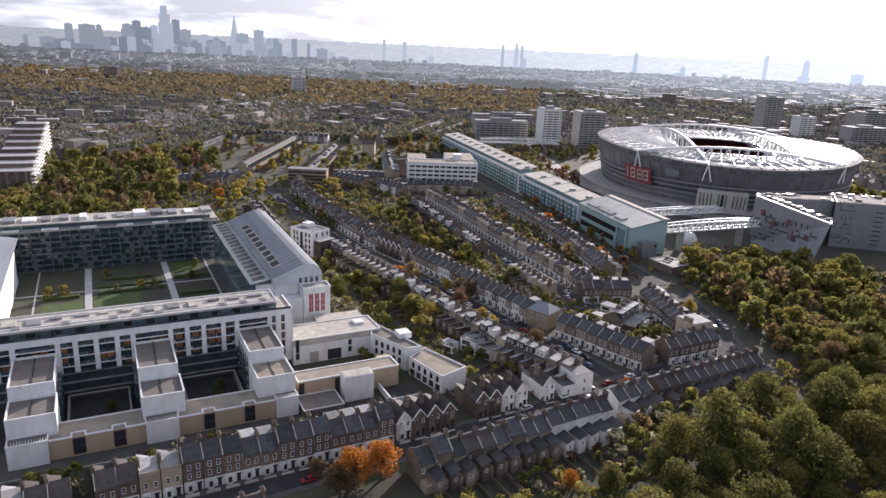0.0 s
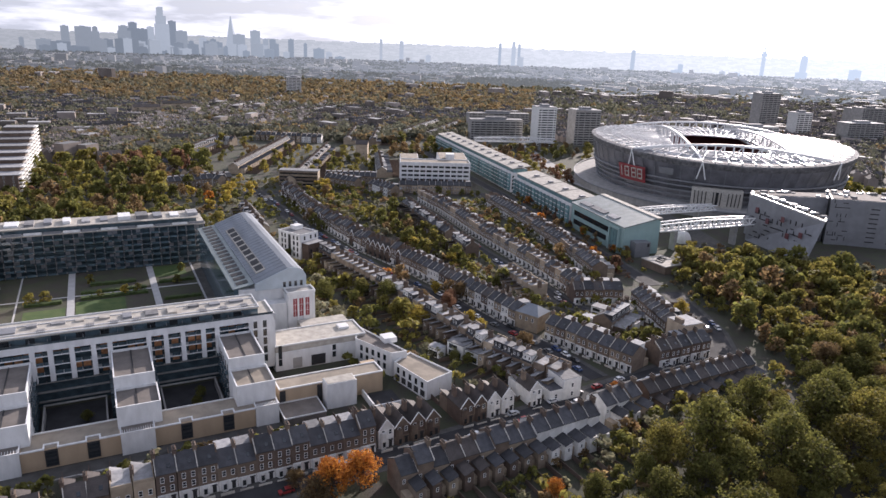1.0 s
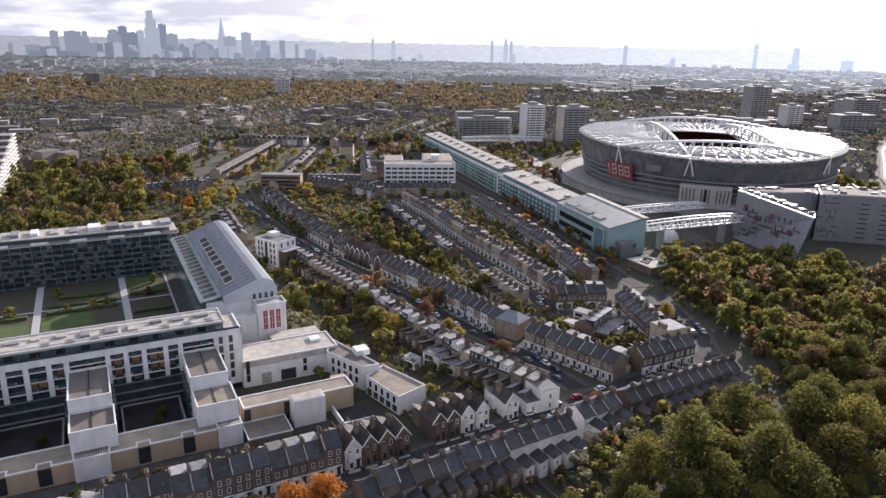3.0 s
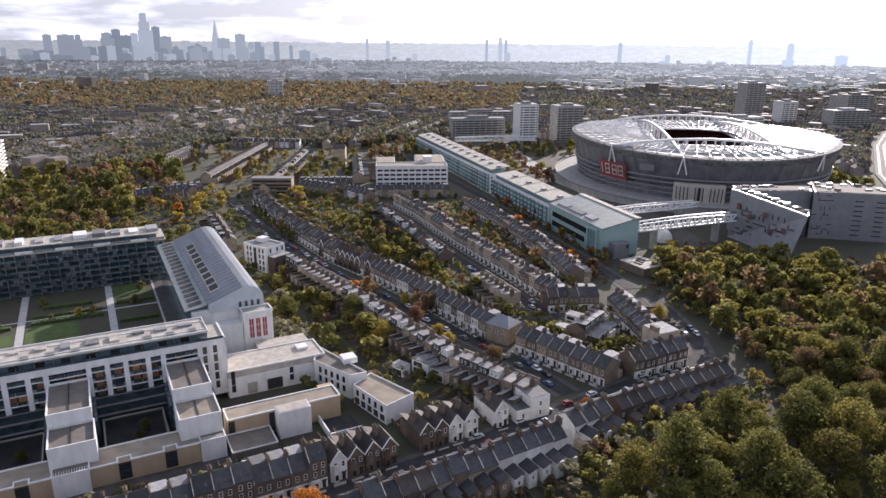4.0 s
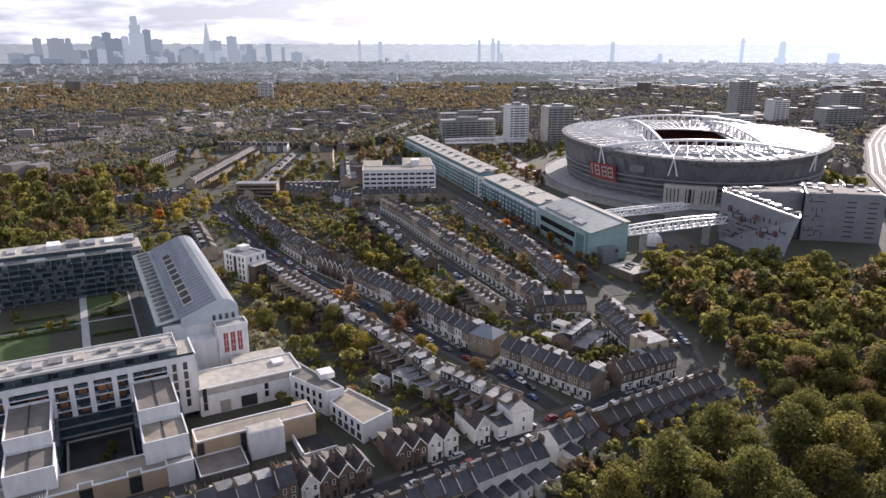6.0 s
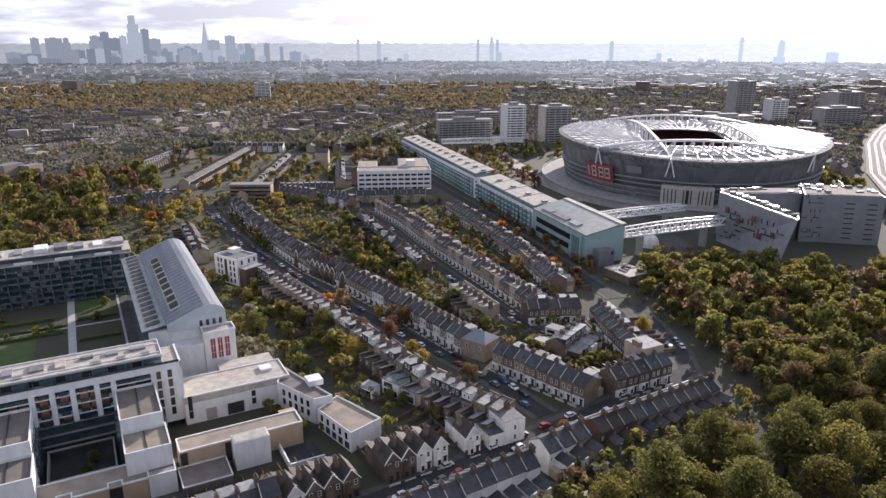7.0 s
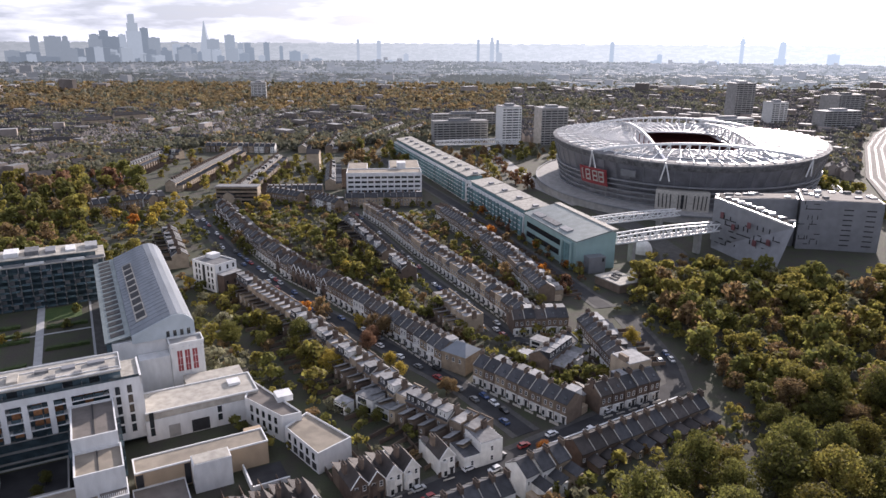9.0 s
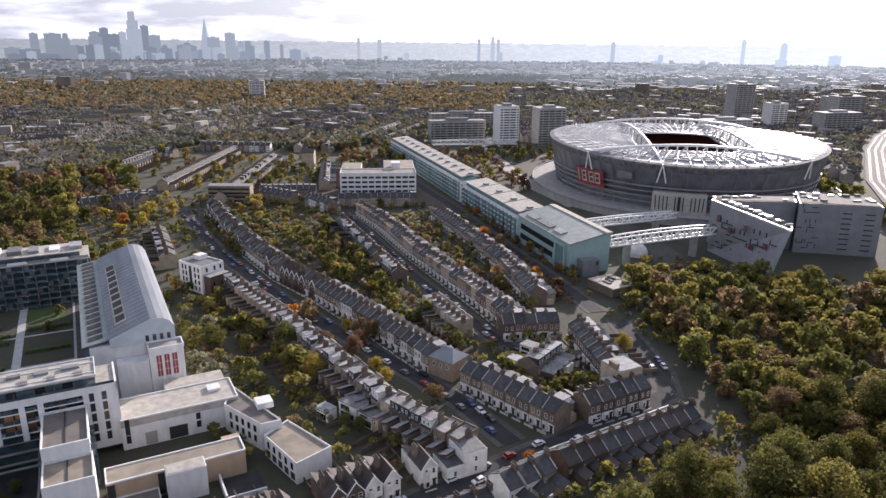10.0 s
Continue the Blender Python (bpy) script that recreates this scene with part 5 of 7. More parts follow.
def angular_block():
    t = thing("angular_student_block", Matrix(), "silver-clad angular block with slot windows and a sloping prow", "building")
    # left wing: prow that leans, roof falling towards the camera
    bm = bmesh.new()
    p = {"a": (197, 433, 30.4), "b": (219.5, 380.5, 25.6), "c": (224.8, 391, 26.4), "d": (203.5, 444, 30.5), "A": (197, 431, 0), "B": (210, 377, 0), "C": (217, 388.5, 0), "D": (203.5, 444, 0)}
    v = {k: bm.verts.new(q) for k, q in p.items()}
    for f in ("abcd", "AabB"[::1], "BbcC", "CcdD", "DdaA"):
        bm.faces.new([v[k] for k in f])
    part("west_wing", bm, PANEL, t, "silver metal panels")
    bm = bmesh.new()
    prism(bm, [(204, 436), (249, 434), (256, 450), (204, 450)], 0, 29.6)
    part("middle_wing", bm, PANEL, t)
    bm = bmesh.new()
    prism(bm, [(247.5, 428), (261, 426.5), (292, 418), (300, 445), (262, 462)][::1], 0, 30.3)
    part("tall_wing", bm, PANEL, t, "silver metal panels")
    bm = bmesh.new()
    v = [bm.verts.new(q) for q in ((198.2, 433, 30.75), (219.6, 382, 25.9), (224, 391, 26.65), (204, 442.5, 30.8))]
    bm.faces.new(v)
    bmesh.ops.solidify(bm, geom=bm.faces[:], thickness=-0.2)
    part("west_roof", bm, DECK, t, "dark roof deck")
    bm = bmesh.new()
    prism(bm, [(206, 437), (248, 435), (254, 449), (206, 449)], 29.6, 29.9)
    part("middle_roof", bm, DECK, t)
    bm = bmesh.new()
    prism(bm, [(249, 429), (261, 427.6), (291, 419.2), (298.5, 444), (262, 460)], 30.3, 30.6)
    part("tall_roof", bm, DECK, t)
    # slots and red panels on the faces
    g = random.Random(6)

    def on_face(a, b, z_low, z_high, n):
        a, b = Vector(a), Vector(b)
        d = (b - a)
        ang = math.degrees(math.atan2(d.y, d.x))
        for i in range(n):
            u, z = 0.06 + 0.86 * (i * 0.618 % 1.0), z_low + 3.1 * g.randrange(int((z_high - z_low) / 3.1) + 1)
            q = a.lerp(b, u)
            tall = g.random() < 0.45
            w, h = (0.45, 2.6) if tall else (2.4 + 2 * g.random(), 0.5)
            bm = blocks((-w / 2, w / 2, -0.10, 0.35, 0, h))
            ob = part("slot_window", bm, DARK, t)
            ob.matrix_basis = pose(q.x, q.y, z, 0, 0, ang)
    on_face((197.2, 431.6), (215, 379.6), 4, 22, 55)
    on_face((247.5, 428), (261, 426.5), 3, 28, 26)
    for k in range(8):
        for u in (0.42, 0.8):
            bm = blocks((-2.6, 2.6, -0.1, 0.3, 0, 0.7))
            ob = part("slot_window", bm, DARK, t)
            ob.matrix_basis = pose(261 + 31 * u, 426.5 - 8.5 * u, 3.2 + 3.1 * k, 0, 0, -15.3)
    for u, z in ((0.12, 20), (0.3, 15), (0.52, 19), (0.62, 10), (0.8, 13)):
        q = Vector((197.2, 431.6)).lerp(Vector((214.6, 379.4)), u)
        ob = part("red_window_panel", blocks((-1.3, 1.3, -0.16, 0.3, 0, 3.4)), DULL_RED, t, "dull red window group")
        ob.matrix_basis = pose(q.x, q.y, z, 0, 0, -71.5)
    for i in range(52):
        x, y = (lambda k: (201 + 20 * k + 2.5 * g.random(), 434 - 46 * k))(g.random()) if i < 26 else (206 + 40 * g.random(), 437 + 10 * g.random()) if i < 36 else (254 + 38 * g.random(), 428 + 22 * g.random())
        z = 25.6 + 4.9 * (y - 380) / 53 if i < 26 else 29.8 if i < 36 else 30.6
        part("roof_plant", blocks((x, x + 1.5 + 3 * g.random(), y, y + 1 + 2 * g.random(), z - 0.6, z + 0.5 + g.random())), [STEEL, LEAD, PANEL][i % 3], t)
    part("roof_rail", (lambda b: (beam(b, (197, 433, 31), (219.5, 380.5, 26.2), 0.3), beam(b, (219.5, 380.5, 26.2), (224.8, 391, 26.9), 0.3), b)[2])(bmesh.new()), STEEL, t)


angular_block()

# dome tent, pale shed by the trees
t = thing("dome_tent", pose(151.5, 420, 0), "white ribbed dome shelter on the cutting's edge", "shelter")
bm = bmesh.new()
bmesh.ops.create_uvsphere(bm, u_segments=16, v_segments=10, radius=6.0)
bmesh.ops.delete(bm, geom=[v for v in bm.verts if v.co.z < -0.1], context="VERTS")
for v in bm.verts:
    v.co.z *= 1.25
part("shell", bm, RENDER, t)
for k in range(4):
    bm = bmesh.new()
    a = math.pi * k / 4
    pts = [Vector((6.06 * math.cos(a) * math.cos(s), 6.06 * math.sin(a) * math.cos(s), 7.55 * math.sin(s))) for s in [math.pi * i / 10 for i in range(11)]]
    for p, q in zip(pts, pts[1:]):
        beam(bm, p, q, 0.14)
    part("rib", bm, STEEL, t)
t = thing("flat_roofed_shed", pose(110.5, 364.5, 0, 0, 0, 29), "low shed with a pale flat roof and rooflights", "shed")
part("wall", blocks((0, 14.5, -18, 0, 0, 4.2)), BROWN_BRICK, t)
part("roof", blocks((-.3, 14.8, -18.3, .3, 4.2, 4.7)), CREAM_ROOF, t)
for i in range(3):
    part("roof_light", blocks((3 + 3.2 * i, 4.6 + 3.2 * i, -12 + 2 * i, -7 + 2 * i, 4.7, 5.2)), DARK, t)


def white_school():
    ang = math.degrees(math.atan2(11.5, 57.7))
    t = thing("white_deck_building", pose(-41, 558, 0, 0, 0, ang * 0.4), "long white four-storey building with strip windows", "building")
    part("wall", blocks((0, 58.8, 0, 20, 0, 21.2)), RENDER, t)
    part("side_wing", blocks((34, 58.8, 20, 62, 0, 21.5)), RENDER, t)
    part("left_wing", blocks((0, 16, 20, 50, 0, 21.5)), RENDER, t)
    part("roof", blocks((.5, 58.3, .5, 19.6, 21.2, 21.4)), GRAVEL, t)
    part("parapet", parapet_ring(0, 58.8, 0, 20, 21.2, 22.2, 0.4), RENDER, t)
    part("wing_roof", blocks((34.5, 58.3, 20, 61.5, 21.5, 21.8)), GRAVEL, t)
    part("wing_roof", blocks((.5, 15.5, 20, 49.5, 21.5, 21.8)), GRAVEL, t)
    part("stair_head", blocks((40, 47, 22, 32, 21.8, 26)), RENDER, t)
    me = window_mesh("strip_window", 4.4, 2.0, [PAINT, GLASS], 0)
    for f in range(4):
        for i in range(11):
            put("strip_window", me, t, pose(3.4 + 5.2 * i, -.02, 6.6 + 3.6 * f))


white_school()


def white_house():
    t = thing("white_apartment_house", pose(-92, 366, 0, 0, 0, -36), "four-storey white rendered apartment house", "house")
    part("wall", blocks((0, 18, -6, 7, 0, 13.6)), RENDER, t)
    part("parapet", parapet_ring(0, 18, -6, 7, 13.6, 14.3, 0.35), RENDER, t)
    part("roof", blocks((.35, 17.6, -5.6, 6.6, 13.6, 13.75)), LEAD, t)
    part("stair_head", blocks((2, 7, 1, 6, 13.75, 16)), RENDER, t)
    part("lower_wing", blocks((18, 23, -5, 6, 0, 9.5)), BROWN_BRICK, t)
    part("lower_roof", blocks((17.9, 23.2, -5.2, 6.2, 9.5, 9.8)), LEAD, t)
    part("recess", blocks((8, 10, -6.1, -5.9, 1, 13)), DARK, t)
    for f in range(4):
        for x in (3, 5.6, 12.6, 15.4):
            put("dark_window", DARK_WINDOW, t, pose(x, -6.02, 1.2 + 3.2 * f))
        for y in (-3, 1.5, 5):
            put("dark_window", DARK_WINDOW, t, pose(18.02 if f == 3 else 23.02, y, 1.2 + 3.2 * (f if f == 3 else min(f, 1)), 0, 0, 90)) if f != 2 else None


white_house()
for x, y, w, d, h, lab in ((118, 868, 24, 26, 47, "pale grey tower block of flats"), (172, 885, 34, 26, 44, "grey tower block of flats"), (520, 1150, 34, 26, 60, "dark grey tower block of flats"), (535, 1060, 26, 22, 38, "white tower block of flats"), (600, 1010, 60, 24, 30, "grey slab block of flats"),
                           (660, 1100, 40, 24, 46, "grey tower block of flats"), (60, 900, 70, 16, 26, "long slab block of flats"), (70, 1010, 90, 16, 24, "long slab block of flats"), (-330, 1480, 30, 22, 40, "pale tower block of flats"), (740, 1240, 70, 26, 36, "grey slab block of flats"), (430, 980, 70, 22, 22, "pale slab block of flats")):
    t = thing("tower_block", pose(x, y, 0, 0, 0, 12), lab, "tower block", "tower blocks")
    # Blocks called pale get lighter stucco, with haze put into the wall colour.
    part("wall", blocks((-w / 2, w / 2, -d / 2, d / 2, 0, h)), STUCCO if lab.split()[0] in ("pale", "white") else CONCRETE, t)
    for i in range(int(w / 8)):
        part("pier", blocks((-w / 2 + 4 + 8 * i, -w / 2 + 5 + 8 * i, -d / 2 - .3, -d / 2, 0, h)), STUCCO if lab.split()[0] in ("pale", "white") else CONCRETE, t)
    part("roof", blocks((-w / 2 - .4, w / 2 + .4, -d / 2 - .4, d / 2 + .4, h, h + .6), (-w * .2, w * .2, -d * .2, d * .2, h + .6, h + 3.4)), LEAD, t)
    for f in range(int(h / 3)):
        part("window_band", blocks((-w / 2 + 1, w / 2 - 1, -d / 2 - .08, -d / 2 + .1, 1 + 3 * f, 2.4 + 3 * f)), GLASS, t)


# ---- terraced houses ----
SASH = window_mesh("sash_window", 1.0, 1.7)
SMALL_SASH = window_mesh("sash_window", 0.8, 1.3)
DOOR = mesh_of("front_door", blocks((-.5, .5, -.06, .02, 0, 2.2), (-.7, .7, -.25, .05, 2.2, 2.5)), [DARK])


def chimney_mesh(pots=4):
    bm = bmesh.new()
    box(bm, -0.45, 0.45, -1.0, 1.0, -1.6, 1.3)
    box(bm, -0.55, 0.55, -1.1, 1.1, 1.3, 1.5)
    for i in range(pots):
        y = -0.75 + 1.5 * i / (pots - 1)
        box(bm, -0.13, 0.13, y - 0.13, y + 0.13, 1.5, 2.0, 1)
    return mesh_of("chimney", bm, [BROWN_BRICK, TILE_ROOF])


CHIMNEY = chimney_mesh()


def house(style, w=5.0, d=8.6, eave=7.4, wall=BRICK, roof=SLATE, front=None, rich=True, loft=False, ext=True):
    """One house of a terrace. Its front faces -y; its party walls stand at x = -w/2 and w/2."""
    t = thing("terraced_house", Matrix(), "", "house")
    g = d / 2
    x0, x1 = -w / 2, w / 2
    rise = 2.7
    if style == "gable":
        part("wall", blocks((x0, x1, -g, g, 0, eave - 1.2)), wall, t)
        bm = bmesh.new()
        extrude_y(bm, [(x0, eave - 1.2), (x1, eave - 1.2), (0, eave + 2.0)], -g, g - 0.05)
        part("gable", bm, front or STUCCO, t, "painted gable")
        bm = bmesh.new()
        extrude_y(bm, [(x0 - .25, eave - 1.4), (0, eave + 2.0), (x1 + .25, eave - 1.4), (x1 + .25, eave - 1.1), (0, eave + 2.3), (x0 - .25, eave - 1.1)], -g - .3, g)
        part("roof", bm, roof, t)
        part("bargeboard", (lambda b: (beam(b, (x0 - .25, -g - .32, eave - 1.3), (0, -g - .32, eave + 2.15), 0.12), beam(b, (0, -g - .32, eave + 2.15), (x1 + .25, -g - .32, eave - 1.3), 0.12), b)[2])(bmesh.new()), PAINT, t)
    elif style == "flat":
        part("wall", blocks((x0, x1, -g, g, 0, eave + 0.9)), wall, t)
        bm = bmesh.new()
        extrude_x(bm, [(-g + .4, eave + 1.25), (0.2, eave + .95), (g - .3, eave + 1.15), (g - .3, eave + .8), (-g + .4, eave + .8)], x0 + .25, x1 - .25)
        part("roof", bm, LEAD, t, "pale felt roof")
        part("parapet", blocks((x0, x1, -g - .06, -g + .36, eave + .9, eave + 1.7), (x0, x0 + .24, -g + .36, g, eave + .9, eave + 1.6)), wall, t)
    else:
        bm = bmesh.new()
        extrude_x(bm, [(-g, 0), (g, 0), (g, eave), (0, eave + rise - .12), (-g, eave)], x0, x1)
        part("wall", bm, wall, t)
        bm = bmesh.new()
        extrude_x(bm, [(-g - .3, eave - .2), (0, eave + rise), (g + .3, eave - .2), (g + .3, eave + .02), (0, eave + rise + .24), (-g - .3, eave + .02)], x0 + .12, x1 - .02)
        part("roof", bm, roof, t)
        bm = bmesh.new()
        extrude_x(bm, [(-g - .2, eave - .2), (0, eave + rise), (g + .2, eave - .2), (g + .2, eave + .3), (0, eave + rise + .52), (-g - .2, eave + .3)], x0 - .12, x0 + .12)
        part("party_wall", bm, COPING, t, "pale party wall coping")
        if rich:
            bm = bmesh.new()
            sl = rise / g
            for u in (0.35,):
                y = -g * (1 - u)
                extrude_x(bm, [(y - .5, eave + (g + y - .5) * sl + .22), (y + .5, eave + (g + y + .5) * sl + .22), (y + .5, eave + (g + y + .5) * sl + .32), (y - .5, eave + (g + y - .5) * sl + .32)], 0.3, 1.2)
            part("roof_light", bm, GLASS, t)
    if loft:
        part("loft_dormer", blocks((x0 + .5, x1 - .4, 0.2, g - .2, eave + .3, eave + rise + .1)), STUCCO if loft == 1 else SLATE, t, "flat-roofed loft dormer")
        part("loft_roof", blocks((x0 + .35, x1 - .25, 0.0, g, eave + rise + .1, eave + rise + .3)), LEAD, t, "pale felt loft roof")
        for x in (-.9, .9):
            put("sash_window", SMALL_SASH, t, pose(x, g - .18, eave + .7, 0, 0, 180))
    put("chimney", CHIMNEY, t, pose(x0, 0.3, eave + (rise if style != "flat" else 1.6)))
    if ext:
        h = 5.2
        part("rear_extension", blocks((x0 + .1, x0 + w * .56, g, g + 5.2, 0, h)), wall, t)
        bm = bmesh.new()
        extrude_y(bm, [(x0 - .05, h + 1.1), (x0 + w * .6, h - .05), (x0 + w * .6, h + .1), (x0 - .05, h + 1.3)], g, g + 5.4)
        part("extension_roof", bm, LEAD if style == "flat" or loft else roof, t)
        part("garden_room", blocks((x0 + w * .56, x1 - .1, g, g + 3.6, 0, 2.8)), PALE_BRICK, t)
        part("garden_wall", blocks((x0 - .1, x0 + .1, g + 5.2, g + 16.0, 0, 1.8)), BROWN_BRICK, t)
        put("sash_window", SMALL_SASH, t, pose(x0 + w * .3, g + 5.22, 3.0, 0, 0, 180))
        put("sash_window", SMALL_SASH, t, pose(x0 + w * .8, g + .02, 4.6, 0, 0, 180))
    ym = -g - 0.02
    if rich:
        part("ground_front", blocks((x0 + .06, x1 - .06, -g - .12, -g + .05, 0.1, 3.1)), front or STUCCO, t, "painted ground floor front")
        bm = bmesh.new()
        prism(bm, [(x0 + .4, -g - .1), (x0 + .95, -g - .95), (x0 + 2.05, -g - .95), (x0 + 2.6, -g - .1)], 0.1, 3.2 if style != "gable" else 5.4)
        bay = part("bay", bm, front or STUCCO, t, "painted bay")
        bm = blocks((-.45, .45, -.05, .02, 0.9, 2.5))
        q = part("bay_window", bm, GLASS, bay)
        q.matrix_basis = pose(x0 + 1.5, -g - .96, 0)
        part("front_wall", blocks((x0, x1 - 1.4, -g - 2.5, -g - 2.25, 0, 0.95)), COPING, t, "low pale garden wall")
        put("front_door", DOOR, t, pose(x1 - 1.1, -g - .14, .2))
        zs = (4.3,) if eave < 8 else (3.9, 6.5)
    else:
        zs = (1.0, 4.2)
    for z in zs:
        for x in (x0 + 1.5, x1 - 1.2):
            put("sash_window", SASH, t, pose(x, ym, z))
    return t


PROTO = {
    "slate": house("pitch"),
    "slate_loft": house("pitch", loft=1, roof=SLATE),
    "brown": house("pitch", wall=BROWN_BRICK, roof=TILE_ROOF),
    "dark": house("pitch", wall=BROWN_BRICK, roof=SLATE, loft=2),
    "white": house("pitch", wall=STUCCO, roof=SLATE),
    "flat": house("flat", wall=PALE_BRICK),
    "flat_brown": house("flat", wall=BRICK),
    "tall": house("pitch", eave=9.2, wall=BROWN_BRICK, roof=SLATE),
    "tall_white": house("pitch", eave=9.0, wall=STUCCO, roof=SLATE),
    "gable": house("gable", wall=STUCCO, roof=TILE_ROOF),
    "gable_brown": house("gable", wall=BROWN_BRICK, front=BROWN_BRICK, roof=TILE_ROOF),
    "plain": house("pitch", rich=False, wall=PALE_BRICK),
    "plain_brown": house("pitch", rich=False, wall=BRICK, loft=2),
    "plain_white": house("pitch", rich=False, wall=STUCCO, loft=1),
}
WORDS = {
    "slate": "brick terraced house with slate roof and painted ground floor", "slate_loft": "brick terraced house with a white loft dormer on slates", "brown": "dark brick terraced house with brown tiled roof",
    "dark": "dark brick terraced house with slate-hung loft dormer", "white": "white painted terraced house with slate roof", "flat": "pale brick terraced house with parapet and flat felt roof",
    "flat_brown": "brown brick terraced house with flat felt roof", "tall": "three-storey dark brick terraced house with slate roof", "tall_white": "three-storey white painted terraced house with slate roof",
    "gable": "white painted house with a steep front gable", "gable_brown": "brown brick house with a steep front gable", "plain": "pale brick terraced house on a far street", "plain_brown": "brown brick terraced house with dormer on a far street",
    "plain_white": "white painted terraced house with dormer on a far street",
}
used = set()


def place(style, x, y, turn, z=0.0, group="terraced houses"):
    m = pose(x, y, z, 0, 0, turn)
    src = PROTO[style]
    if style in used:
        ob = copy_thing(src, m)
    else:
        used.add(style)
        ob = src
        ob.matrix_basis = m
    return tagged(ob, WORDS[style], "house", group)


hr = random.Random(21)
JOINED = {"verts": [], "faces": [], "mats": [], "index": []}
FLAT = {}


def flatten(t):
    """All parts of a thing as one list of corners and faces, in the thing's own space."""
    vs, fs, ms = [], [], []
    for o in t.children_recursive:
        m = o.matrix_basis if o.parent == t else o.parent.matrix_basis @ o.matrix_basis
        base = len(vs)
        vs.extend(m @ v.co for v in o.data.vertices)
        for p in o.data.polygons:
            fs.append([i + base for i in p.vertices])
            ms.append(o.data.materials[p.material_index])
    return np.array([tuple(v) for v in vs]), fs, ms


def join(bucket, flat, x, y, z, turn, scale=(1, 1, 1)):
    vs, fs, ms = flat
    c, s = math.cos(radians(turn)), math.sin(radians(turn))
    q = vs * np.array(scale)
    q = np.stack([x + q[:, 0] * c - q[:, 1] * s, y + q[:, 0] * s + q[:, 1] * c, z + q[:, 2]], axis=1)
    o = bucket.get("n", 0)
    bucket["verts"].append(q)
    bucket["faces"].extend([[i + o for i in f] for f in fs])
    bucket["n"] = o + len(q)
    for m in ms:
        if m not in bucket["mats"]:
            bucket["mats"].append(m)
        bucket["index"].append(bucket["mats"].index(m))


def joined_object(name, bucket, label, category):
    me = cloud_mesh(name, np.concatenate(bucket["verts"]).tolist(), bucket["faces"], bucket["mats"], bucket["index"])
    return tagged(new(name, me), label, category, kind="stuff")



def terrace(points, styles, front_left, gap=(), w=5.0, skip=0.0, off=0.0, group="terraced houses", drop=0.0):
    """Houses along a line of (x, y) ridge points. front_left: their fronts face to the left of the way along the line."""
    left = 0.0
    for p, q in zip(points, points[1:]):
        p, q = Vector(p), Vector(q)
        d = q - p
        n = max(1, round(d.length / w))
        u = d.normalized()
        side = Vector((-u.y, u.x)) if front_left else Vector((u.y, -u.x))
        back_dir = -side
        turn = math.degrees(math.atan2(-back_dir.x, back_dir.y))
        for i in range(n):
            if hr.random() < skip:
                continue
            c = p + d * ((i + 0.5) / n) + side * off
            style, z = hr.choice(styles), -0.02 - 0.5 * hr.random() - drop
            if c.y > 372:
                if style not in FLAT:
                    FLAT[style] = flatten(PROTO[style])
                join(JOINED, FLAT[style], c.x, c.y, z, turn)
            else:
                place(style, c.x, c.y, turn, z, group)


MIX = ["slate", "slate", "slate_loft", "brown", "dark", "flat"]
L = world_xy
# near street, left to right
terrace([L(-62, -61.5), L(-41, -61.5)], ["tall", "flat", "white", "brown"], False)
terrace([L(-92, -64), L(-62, -62)], ["flat", "brown", "slate"], False, skip=0.15)
terrace([L(-41, -61.5), L(14, -60.5)], ["tall", "tall", "tall", "dark"], False)
terrace([L(15, -59.5), L(20.2, -59.3)], ["gable"], False, w=5.2)
terrace([L(20.2, -59.3), L(36, -58.5)], ["gable_brown"], False, w=5.2)
terrace([L(44, -57), L(54, -56.5)], ["gable_brown"], False, w=5.0)
terrace([L(54, -56.5), L(65, -56)], ["gable"], False, w=5.4)
terrace([L(71, -55.5), L(77, -55.5)], ["gable"], False, w=6)
terrace([L(12, -83.5), L(56, -82)], ["slate", "tall", "brown", "slate"], True)
terrace([L(56, -82), L(80, -81)], ["tall_white"], True)
terrace([L(86, -76), L(104, -73.5)], ["white", "slate"], True, w=6)
terrace([L(110, -71), L(166, -68)], ["brown", "slate", "brown"], True, drop=2.8)
terrace([L(-100, -90), L(-30, -87)], ["slate", "brown"], True, skip=0.1)
# streets behind
A = [(73, 229), (44, 259.5)], [(33, 270), (7.7, 307), (-22, 347), (-47, 376), (-90, 443.6), (-126, 515)]
terrace(A[0], ["slate", "slate_loft", "slate"], True)
terrace(A[1][:3], ["slate", "brown", "slate_loft", "white"], True)
terrace(A[1][2:4], ["gable_brown", "gable_brown", "tall"], True)
terrace(A[1][3:], ["slate", "gable_brown", "tall", "dark"], True)
terrace([(42, 212), (30, 223.5), (17, 236), (1.7, 258.5), (-9.4, 274), (-22, 293), (-44.4, 322.5), (-68, 355)], ["flat_brown", "slate_loft", "flat", "dark", "flat_brown"], False)
terrace([(67, 309), (49, 352), (21, 416), (-2, 477), (-20, 514)], ["slate", "flat_brown", "slate_loft", "flat"], True)
terrace([(44, 300), (30, 331)], ["flat", "flat_brown"], False)
terrace([(16, 362), (-4, 410), (-30, 478)], ["slate", "dark", "slate_loft"], False, skip=0.2)
terrace([(81, 338), (70, 391), (48.5, 461), (32, 508)], ["slate", "flat_brown", "slate_loft"], True)
terrace([(60, 303), (84, 306)], ["dark", "brown"], False)
terrace([(92, 300), (97, 262)], ["brown", "dark", "slate_loft"], False)
